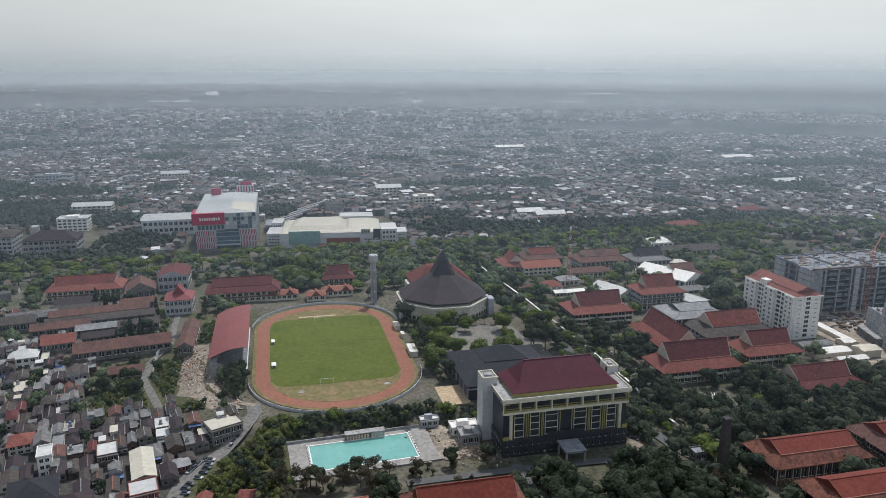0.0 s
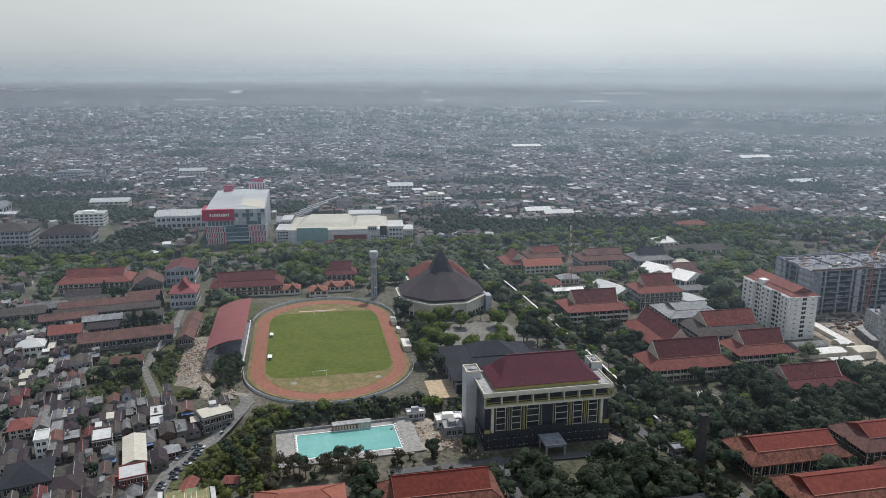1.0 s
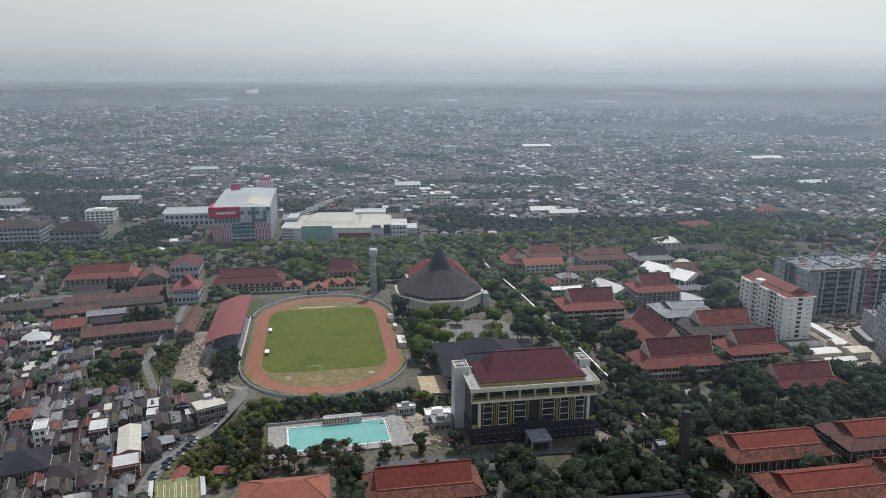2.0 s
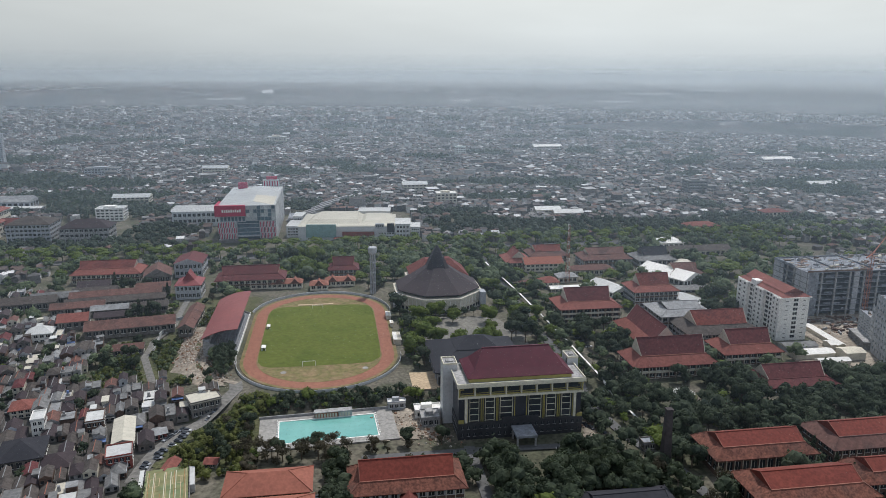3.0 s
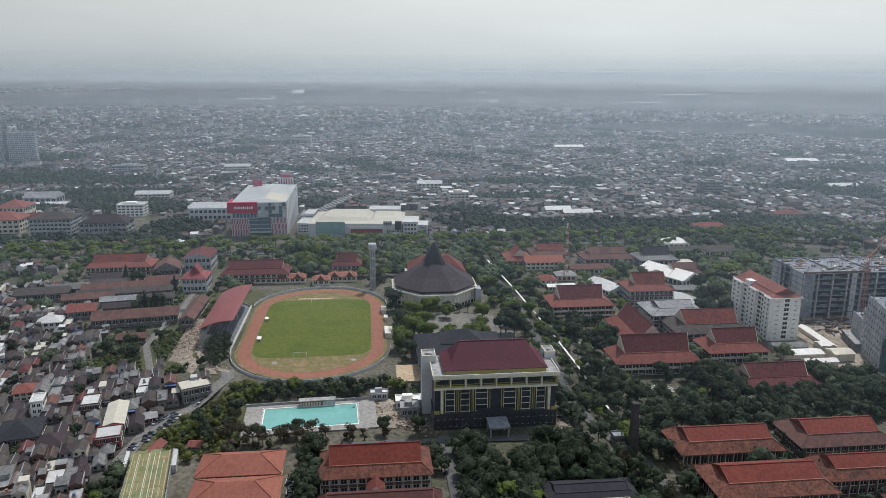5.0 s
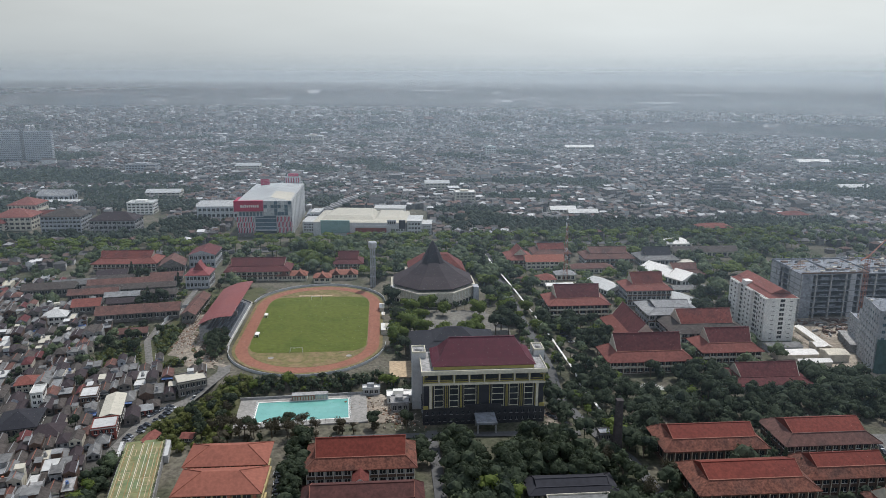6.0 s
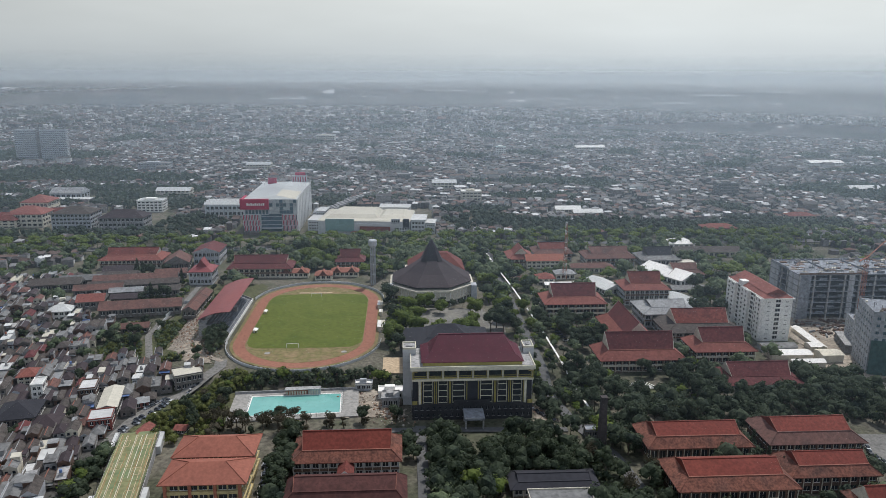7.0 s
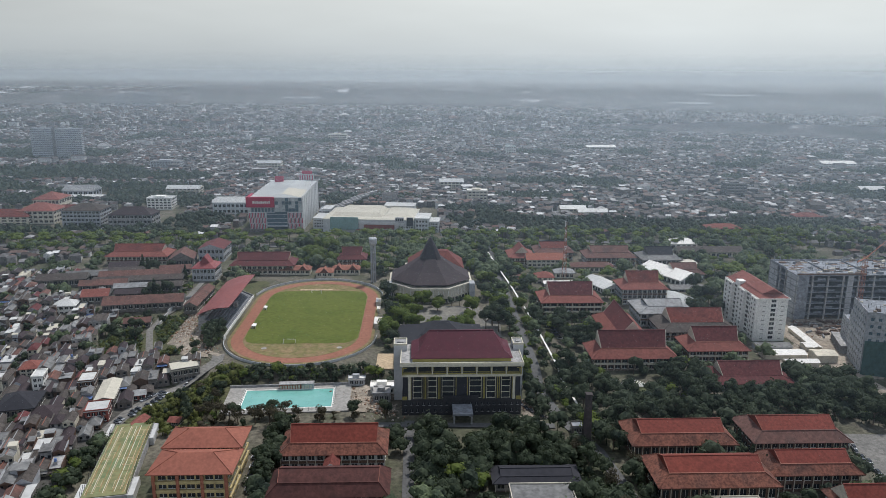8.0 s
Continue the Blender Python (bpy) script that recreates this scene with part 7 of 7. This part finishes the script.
            w, d = step * r.uniform(.28, .50), step * r.uniform(.28, .50)
            h = r.choice([3.2, 3.6, 6.2, 6.8, 7]) if dist < 1900 else (r.choice([1.6, 2.0, 2.4, 2.8]) if r.random() < .86 else r.uniform(6, 13))
            if r.random() < .012 and dist > 800:
                w, d, h = w * r.uniform(1.6, 3.2), d * r.uniform(1.4, 2), r.uniform(7, 14)
            house(px, py, w, d, h, r.choice([.1, .35, -.2, .1, .1]) + r.uniform(-.1, .1), r.random())
        y += step
    tagged(part("distant_house_roofs", roofs, M_CITYROOF), "crowded brown, grey and white roofs of a vast low city", "roofs", kind="stuff")
    tagged(part("distant_house_walls", walls, M_CITYWALL), "pale and grey walls of a vast low city", "houses", kind="stuff")
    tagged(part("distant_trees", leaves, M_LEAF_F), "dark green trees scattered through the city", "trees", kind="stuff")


far_city()


# ---- trees ----
def crown_mesh(name, mat, r, width, height, blobs, leaves, size):
    g = Geo()
    for b in range(blobs):
        a, q = r.uniform(0, math.tau), math.sqrt(r.random()) * .62
        c = Vector((width * q * math.cos(a), width * q * math.sin(a), height * (r.uniform(-.25, .45) * (1 - q * .6))))
        br = width * r.uniform(.30, .48)
        if mat is not M_LEAF_G:
            lobe_core(g, r, c, br, .75)
        for k in range(leaves):
            d = Vector((r.gauss(0, 1), r.gauss(0, 1), r.gauss(.25, .9))).normalized()
            p = c + Vector((d.x * br, d.y * br, d.z * br * .75)) * r.uniform(.75, 1.08)
            nrm = (d + Vector((r.gauss(0, .18), r.gauss(0, .18), r.gauss(.1, .18)))).normalized()
            u = nrm.orthogonal().normalized()
            u.rotate(Matrix.Rotation(r.uniform(0, math.tau), 3, nrm))
            v = nrm.cross(u)
            e = size * r.uniform(.6, 1.2)
            g.poly([tuple(p - u * e), tuple(p - v * e * .7 + nrm * e * .15), tuple(p + u * e), tuple(p + v * e * .7 + nrm * e * .1)])
    return g.mesh(name, mat)


def trunk_mesh(r, h, spread):
    g = Geo()
    top = (r.uniform(-.4, .4), r.uniform(-.4, .4), h)
    g.tube((0, 0, -1.2), top, .32, .18, 6)
    for k in range(5):
        a = math.tau * k / 5 + r.uniform(-.4, .4)
        g.tube((top[0] * .8, top[1] * .8, h * .8), (spread * .5 * math.cos(a), spread * .5 * math.sin(a), h + spread * .35), .14, .05, 5)
    return g.mesh("trunk", M_BARK)


def tree_kinds():
    r = random.Random(11)
    kinds = {}
    spec = {"dark": (M_LEAF, 5.2, 6.0, 11, 70, .56, 5.0), "dark2": (M_LEAF, 4.4, 7.0, 10, 70, .54, 5.5), "bright": (M_LEAF_L, 6.2, 7.0, 12, 76, .58, 3.6),
            "dry": (M_LEAF_G, 4.6, 5.0, 11, 80, .36, 5.0), "slim": (M_LEAF, 1.6, 12.0, 12, 45, .55, 3.0)}
    words = {"dark": "broad dark green tree", "dark2": "tall dark green tree", "bright": "spreading light green tree", "dry": "thin grey-brown dry tree", "slim": "slim dark conifer"}
    for k, (mat, w, h, blobs, lv, size, tr) in spec.items():
        t = thing("tree", pose(0, 0, -60), words[k] + " standing among campus buildings", "tree", "campus trees")
        part("trunk", trunk_mesh(r, tr, w), None, t)
        if k == "slim":
            g = Geo()
            for i in range(420):
                z = r.random()
                a, q = r.uniform(0, math.tau), w * (1 - z) ** .7 * r.uniform(.7, 1.1) + .15
                p = Vector((q * math.cos(a), q * math.sin(a), tr * .5 + z * 12))
                u = Vector((r.gauss(0, 1), r.gauss(0, 1), r.gauss(0, 1))).normalized() * .5
                v = Vector((r.gauss(0, 1), r.gauss(0, 1), r.gauss(0, 1))).normalized() * .5
                g.poly([tuple(p - u), tuple(p - v), tuple(p + u), tuple(p + v)])
            part("crown", g.mesh("crown", mat), None, t, at=pose(0, 0, 0))
        else:
            part("crown", crown_mesh("crown", mat, r, w, h, blobs, lv, size), None, t, at=pose(0, 0, tr + h * .38))
        kinds[k] = t
    return kinds


KIND = tree_kinds()
tree_rng = random.Random(31)
tree_count = 0


def plant(kind, x, y, s=1.0, z=None):
    global tree_count
    if tree_count >= 300:
        return
    tree_count += 1
    t = copy_thing(KIND[kind], pose(x, y, gz(x, y) - .3 if z is None else z, 0, 0, tree_rng.uniform(0, 360)))
    t.scale = (s * tree_rng.uniform(.9, 1.1), s * tree_rng.uniform(.9, 1.1), s * tree_rng.uniform(.85, 1.15))


def grove(x0, x1, y0, y1, n, mix, smin=.8, smax=1.25, gap=4.5, avoid=()):
    done, tries = [], 0
    while len(done) < n and tries < n * 25:
        tries += 1
        x, y = tree_rng.uniform(x0, x1), tree_rng.uniform(y0, y1)
        if any(a < x < b and c < y < d for a, b, c, d in avoid) or taken(x, y, 1.5) or near_road(x, y, 2) or any((x - p) ** 2 + (y - q) ** 2 < gap * gap for p, q in done):
            continue
        done.append((x, y))
        plant(tree_rng.choice(mix), x, y, tree_rng.uniform(smin, smax))


D, B = ["dark", "dark2"], ["bright", "dark"]
grove(78, 138, -200, -163, 34, D)                  # in front of the office block
grove(160, 240, -162, -92, 34, D, .9, 1.3)
grove(240, 330, -158, -118, 26, D, .9, 1.3)
grove(146, 168, -240, -166, 10, D + ["dry"])
grove(-36, 62, -104, -91, 9, D + ["bright"], .5, .8)                         # bank between track and pool
grove(-60, -40, -70, -34, 16, D, .8, 1.2)
grove(-48, -28, -150, -108, 11, ["dark", "dry", "dark2"], .7, 1.0)
grove(6, 12, -212, -158, 9, D, .9, 1.25)
grove(-28, 60, -150, -141, 14, ["dry", "dry", "dry", "dark"], .8, 1.1)
for x_, y_, s_ in ((66, 12, 1.0), (58, -14, 1.2), (71, -31, 1.0), (88, 9, .8), (113, 5, 1.0), (124, -22, 1.25), (119, -31, 1.2), (99, -37, .9), (56, -46, 1.1), (60, -60, .95), (54, 30, 1.25), (105, -38, 1.0), (71, -6, .9), (110, -14, .7), (77, 16, 1.1), (129, -8, 1.2), (84, -36, .9), (64, -24, 1.15), (127, -34, 1.2), (131, 4, 1.1), (61, -2, .8)):
    tree_count += 1
    plaza_tree = copy_thing(KIND["dark" if s_ in (1.2, 1.25, .95) else "bright"], pose(x_, y_, gz(x_, y_) - .2, 0, 0, x_ * 7))
    plaza_tree.scale = (s_ * 1.3, s_ * 1.3, s_ * 1.25)
for k_ in range(11):
    x_, y_ = 50 + k_ * 6.8 + tree_rng.uniform(-1.5, 1.5), (26 if k_ in (0, 10) else 21) + tree_rng.uniform(-2, 2)
    s_ = tree_rng.uniform(.5, .8)
    tree_count += 1
    hall_tree = copy_thing(KIND[tree_rng.choice(["dark", "dark2"])], pose(x_, y_, gz(x_, y_) - .2, 0, 0, x_ * 11))
    hall_tree.scale = (s_, s_, s_)
grove(126, 140, -100, 200, 22, ["bright", "dark", "dark2"], .7, 1.0, 6)
grove(146, 160, -100, 130, 22, ["dark", "dark2", "bright"], .7, 1.0, 6)
grove(164, 194, -58, 0, 14, D, .9, 1.3)
grove(268, 292, 4, 44, 8, D, 1.2, 1.6)
grove(-60, 44, 88, 104, 8, D, .6, .9)
grove(-92, -62, 52, 104, 6, D + ["dry"], .6, 1.0)
grove(-30, 2, 132, 190, 8, ["dark", "bright"], 1.2, 1.7)
grove(-130, -108, 30, 90, 8, ["slim", "slim", "dark"], .9, 1.2)
grove(-176, -128, 104, 120, 12, ["slim", "slim", "dark"], .8, 1.2)
grove(-124, -98, -46, 8, 8, D, .7, 1.1)
for x_, y_ in ((222, -196), (225, -203), (224, -178), (279, -206), (281, -196), (283, -212)):
    plant("slim", x_, y_, tree_rng.uniform(.8, 1.1))
for x_, y_, s_ in ((6, -135, .7), (-4, -138, .5), (20, -137, .6)):
    plant("dark2", x_, y_, s_)


for kind_, x_, y_ in (("dark", 60, 120), ("dark2", 44, 112), ("bright", 120, 112), ("dry", -20, -146), ("slim", -150, 110)):
    KIND[kind_].matrix_basis = pose(x_, y_, gz(x_, y_) - .2)


def road_trees():
    """The long belts of street trees behind the campus."""
    r = random.Random(17)
    dark, bright = Geo(), Geo()
    for k in range(620):
        x = r.uniform(-480, 640)
        y = (196 if r.random() < .5 else 236) + r.gauss(0, 9) + (-8 if x < -100 else 6)
        if -100 < x < 130 and y > 226:
            y -= 14
        g = bright if r.random() < .33 else dark
        w = r.uniform(3.5, 6.5)
        zc = r.uniform(6, 9)
        flat = .45 if g is bright else .8
        leafy_ball(g, r, x, y, zc, w, flat, 84, .55, 1.1)
        g.tube((x, y, -.6), (x, y, zc), .3, .2, 4)
    for k in range(64):
        x = -330 + k * 12 + r.uniform(-4, 4)
        y = (206 if x < -90 else 222) + r.gauss(0, 4) + 12 * (k % 2)
        w = r.uniform(5.5, 8.5)
        leafy_ball(bright, r, x, y, 9.5, w, .38, 120, .5, 1.0)
        bright.tube((x, y, -.6), (x, y, 8), .35, .22, 5)
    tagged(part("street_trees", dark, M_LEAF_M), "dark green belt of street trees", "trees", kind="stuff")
    tagged(part("street_trees", bright, M_LEAF_L), "light green spreading street trees", "trees", kind="stuff")


road_trees()


def woods():
    """The dense trees that fill the campus between its halls, past those that stand as things of their own."""
    r = random.Random(23)
    dark, bright, mid, olive, dry = Geo(), Geo(), Geo(), Geo(), Geo()
    areas = [(74, 345, -262, -92, 1500, .03, 1.05), (60, 80, -240, -154, 60, 0, 1.1), (150, 345, -92, 40, 260, .14, 1.1), (118, 430, 30, 196, 560, .3, 1.2), (133, 151, -150, 210, 340, .45, .72), (-44, 130, 98, 200, 300, .2, 1.25), (-300, -60, 70, 200, 190, .15, 1),
             (-62, 70, -106, -90, 310, .1, .5), (-72, -26, -160, -94, 420, .35, .55), (6, 13, -225, -150, 24, 0, 1), (-128, -66, -70, 60, 1700, .1, .36), (-240, -100, -52, 70, 160, .1, .9),
             (330, 620, -120, 200, 380, .2, 1.1), (44, 64, -100, 100, 60, .3, 1), (286, 345, -150, -92, 90, .05, 1), (-30, 62, -158, -140, 34, .1, .5), (50, 58, -70, 60, 70, .3, .5), (-40, 60, -97, -90, 90, .3, .45), (-50, -30, -106, -78, 110, .25, .45), (-61, -44, -74, -35, 130, .04, .75), (-79, -70, -236, -160, 90, .05, .7)]
    for x0, x1, y0, y1, n, light, big in areas:
        for k in range(n):
            x, y = r.uniform(x0, x1), r.uniform(y0, y1)
            if taken(x, y, 1.5) or near_road(x, y, 5.5 if x < -24 and y < -60 else ((2.2 if 120 < x else .8) if y < -130 else (1.0 if 130 < x < 165 else 2.5))) or (288 < x < 430 and -88 < y < 8) or any(a < x < b and c < y < d for a, b, c, d in SHUT):
                continue
            # trees farther off mostly take the leaf colour with haze painted in
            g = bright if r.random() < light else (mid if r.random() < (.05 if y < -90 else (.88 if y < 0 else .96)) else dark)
            if x < -24 and y < -90 and not (x < -66 and y < -152) and r.random() < .86 or -130 < x < -60 and -70 < y < 60 and r.random() < .4:
                g = olive
            if -32 < x < 64 and -160 < y < -138 and r.random() < .8:
                g = dry
            w = (r.uniform(2.4, 4.4) if r.random() < .7 else r.uniform(4.8, 7.0)) * big
            z0 = gz(x, y)
            zc = z0 + w * r.uniform(.62, 1.05)
            flat = .55 if g is bright else .85
            leafy_ball(g, r, x, y, zc, w, flat, ((120 if w > 4.6 else 84) if y < 20 else 64) if big > .6 else 46, (.34 if y < 20 else .55) * (.5 + .5 * big), (.8 if y < 20 else 1.1) * (.5 + .5 * big))
            g.tube((x, y, z0 - .8), (x, y, zc), .25, .15, 4)
    for x, y in YARDS:
        for k in range(3):
            w = r.uniform(1.6, 3.2)
            px, py = x + r.uniform(-2.5, 2.5), y + r.uniform(-3, 3)
            zc = gz(px, py) + w * 1.1 + 1
            leafy_ball(dark, r, px, py, zc, w, .9, 60, .3, .6)
            dark.tube((px, py, gz(px, py) - .8), (px, py, zc), .2, .12, 4)
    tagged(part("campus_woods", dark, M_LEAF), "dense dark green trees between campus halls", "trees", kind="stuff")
    tagged(part("dry_trees", dry, M_LEAF_G), "thin brownish dry trees along the drive", "trees", kind="stuff")
    tagged(part("slope_bushes", olive, M_LEAF_O), "olive green bushes covering the slope by the street", "bushes", kind="stuff")
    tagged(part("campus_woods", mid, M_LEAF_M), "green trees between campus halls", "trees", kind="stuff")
    tagged(part("campus_woods", bright, M_LEAF_L), "light green trees between campus halls", "trees", kind="stuff")


woods()


# ---- small things ----
def car_kind():
    c = thing("car", pose(0, 0, -70), "small parked car on grey paving", "car", "parked cars")
    g = Geo()
    g.prism([(-2.1, -.85, .3), (2.1, -.85, .3), (2.1, .85, .3), (-2.1, .85, .3)], [(-2.0, -.8, .85), (2.0, -.8, .8), (2.0, .8, .8), (-2.0, .8, .85)])
    part("body", g, M_CAR, c)
    g = Geo()
    g.prism([(-1.7, -.75, .84), (1.0, -.75, .82), (1.0, .75, .82), (-1.7, .75, .84)], [(-1.3, -.62, 1.42), (.4, -.62, 1.42), (.4, .62, 1.42), (-1.3, .62, 1.42)])
    part("cabin", g, M_GLASS, c)
    for x in (-1.3, 1.3):
        for y in (-.8, .8):
            g = Geo()
            g.tube((x, y - .1, .32), (x, y + .1, .32), .32, .32, 8)
            part("wheel", g, M_RUBBER, c)
    return c


CAR = car_kind()
car_rng = random.Random(9)
for x0_, y0_, x1_, y1_, n_ in ((-64.5, -112.5, -71, -124, 4), (1, -180, 5, -212, 12), (112, -157, 126, -158, 4), (128, -130, 137, -146, 4), (160, 10, 168, -44, 9), (-61, -112.5, -76, -150, 10), (-50, -97, -56, -106, 3), (300, -50, 312, -62, 4), (278, -176, 276, -204, 7)):
    for k_ in range(n_):
        u_ = (k_ + car_rng.uniform(0, .5)) / n_
        x_, y_ = x0_ + (x1_ - x0_) * u_ + car_rng.uniform(-1, 1), y0_ + (y1_ - y0_) * u_
        copy_thing(CAR, pose(x_, y_, gz(x_, y_) + .12, 0, 0, math.degrees(math.atan2(y1_ - y0_, x1_ - x0_)) + (90 if n_ > 8 else 0) + car_rng.uniform(-6, 6)))


CAR.matrix_basis = pose(132, -152, gz(132, -152) + .12, 0, 0, 12)


def rubble(name, x0, y0, x1, y1, width, n, label):
    r = random.Random(int(abs(x0 * 3 + y1)))
    g = Geo()
    for k in range(n):
        u = r.random()
        x, y = x0 + (x1 - x0) * u + r.gauss(0, width / 2.5), y0 + (y1 - y0) * u + r.gauss(0, width / 4)
        s = r.uniform(.15, .6) if r.random() < .85 else r.uniform(.6, 1.1)
        a = r.uniform(0, 3)
        c, q = math.cos(a) * s, math.sin(a) * s
        z = gz(x, y) - .2
        g.prism([(x + c, y + q, z), (x - q, y + c, z), (x - c, y - q, z), (x + q, y - c, z)], [(x + c * .6, y + q * .6, z + s), (x - q * .6, y + c * .5, z + s * .8), (x - c * .5, y - q * .6, z + s), (x + q * .6, y - c * .6, z + s * .7)])
    tagged(part(name, g, M_RUBBLE), label, "rubble", kind="stuff")


def strip(name, line, width, mat, label, category, lift=.18):
    """A ragged strip of bare ground that follows the slope."""
    g = Geo()
    rows = []
    for (ax, ay), (bx, by) in zip(line[:-1], line[1:]):
        k = max(1, int(math.hypot(bx - ax, by - ay) / 3))
        rows += [(ax + (bx - ax) * i / k, ay + (by - ay) * i / k) for i in range(k)]
    for x, y in rows:
        half = width / 2 * (1 + .55 * noise.noise((x * .1, y * .1, 3)))
        mid = x + 3 * noise.noise((x * .08, y * .08, 8))
        for k in range(9):
            px = mid - half + 2 * half * k / 8
            g.v.append((px, y, gz(px, y) + lift - (.4 if k in (0, 8) else 0)))
    for i in range(len(rows) - 1):
        for k in range(8):
            a = i * 9 + k
            g.f.append((a + 9, a + 10, a + 1, a))
            g.s.append(0)
    tagged(part(name, g, mat), label, category, kind="structure")


strip("bare_slope", [(-83, 24), (-81, -9), (-77, -42), (-66, -64), (-54, -77)], 15, M_DIRT, "bare earth slope with rubble", "ground")
rubble("rubble_heap", -84, 20, -76, -40, 9, 1500, "pale rubble and broken concrete spilling down a slope")
rubble("rubble_heap", -82, 16, -58, -72, 15, 1100, "scattered pale rubble and broken brick on bare earth")
rubble("rubble_heap", 36, -112, 62, -142, 12, 420, "builders' rubble and timber in a sandy yard")
rubble("rubble_heap", 128, -130, 137, -146, 5, 120, "builders' rubble beside the office block")
rubble("rubble_heap", 336, -34, 376, -4, 16, 500, "building debris on bare earth")


def fountain():
    f = thing("fountain", pose(194, -111, -5), "round pale fountain with fanned ribs among trees", "fountain")
    g = Geo()
    g.tube((0, 0, -.5), (0, 0, .8), 8, 8, 24)
    part("basin", g, M_ROUGH, f)
    for k in range(18):
        a = math.pi * (k / 17) * 1.3 - .3
        g = Geo()
        g.tube((2 * math.cos(a), 2 * math.sin(a), .8), (7 * math.cos(a), 7 * math.sin(a), 1.6), .22, .3, 5)
        part("rib", g, M_WHITE, f)


fountain()


# ---- sheets painted as haze, from campus to far city ----
def haze_sheet(cx, cy, r, full, density):
    """A curved see-through sheet added across the view, coloured to stand in for haze and lit by sun and sky; it thins
    out towards the ground and above the drone's height.
    """
    m = bpy.data.materials.new("haze")
    m.use_nodes = True
    n, l = m.node_tree.nodes, m.node_tree.links
    n.clear()
    out = n.new("ShaderNodeOutputMaterial")
    mix, both = n.new("ShaderNodeMixShader"), n.new("ShaderNodeMixShader")
    clear_, dif, tra = n.new("ShaderNodeBsdfTransparent"), n.new("ShaderNodeBsdfDiffuse"), n.new("ShaderNodeBsdfTranslucent")
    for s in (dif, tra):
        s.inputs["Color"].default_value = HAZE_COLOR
    both.inputs[0].default_value = 0.5
    geo, sep = n.new("ShaderNodeNewGeometry"), n.new("ShaderNodeSeparateXYZ")
    ramp, span = n.new("ShaderNodeValToRGB"), n.new("ShaderNodeMapRange")
    top = 165 + 0.024 * r
    base = foothills(r)
    full = base + (165 - base) * min(full / 165, .5)
    span.inputs["From Min"].default_value, span.inputs["From Max"].default_value = 0, top
    l.new(geo.outputs["Position"], sep.inputs[0])
    l.new(sep.outputs["Z"], span.inputs["Value"])
    l.new(span.outputs[0], ramp.inputs[0])
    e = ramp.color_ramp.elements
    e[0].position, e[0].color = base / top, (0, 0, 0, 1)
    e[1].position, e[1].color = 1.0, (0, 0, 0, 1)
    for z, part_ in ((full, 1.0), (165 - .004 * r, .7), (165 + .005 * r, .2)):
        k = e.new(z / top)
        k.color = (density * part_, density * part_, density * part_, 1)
    side, thick = n.new("ShaderNodeMapRange"), n.new("ShaderNodeMath")      # denser towards +x: sun glare painted into the haze
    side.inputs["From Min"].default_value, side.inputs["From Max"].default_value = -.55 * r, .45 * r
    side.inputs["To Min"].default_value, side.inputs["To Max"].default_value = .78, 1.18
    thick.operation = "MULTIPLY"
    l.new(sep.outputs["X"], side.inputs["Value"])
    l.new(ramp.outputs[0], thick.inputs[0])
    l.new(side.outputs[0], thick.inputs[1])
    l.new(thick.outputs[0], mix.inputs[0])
    l.new(clear_.outputs[0], mix.inputs[1])
    l.new(dif.outputs[0], both.inputs[1])
    l.new(tra.outputs[0], both.inputs[2])
    l.new(both.outputs[0], mix.inputs[2])
    l.new(mix.outputs[0], out.inputs["Surface"])
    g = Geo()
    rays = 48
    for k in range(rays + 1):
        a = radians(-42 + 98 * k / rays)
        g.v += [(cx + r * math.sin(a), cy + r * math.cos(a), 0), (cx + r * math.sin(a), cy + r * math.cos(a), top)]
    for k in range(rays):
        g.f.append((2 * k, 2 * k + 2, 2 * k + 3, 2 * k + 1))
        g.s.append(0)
    tagged(part("haze", g, m), "curved see-through sheet painted as thin grey-blue haze", "haze", kind="structure")


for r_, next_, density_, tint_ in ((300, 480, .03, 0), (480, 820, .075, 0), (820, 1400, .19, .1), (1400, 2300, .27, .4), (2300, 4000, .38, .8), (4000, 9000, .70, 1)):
    HAZE_COLOR = (.58 + .25 * tint_, .72 + .15 * tint_, .85 + .02 * tint_, 1)      # haze tint set by distance: bluer near, paler far
    haze_sheet(20, -455, r_, 165 * (next_ - r_) / next_, density_)
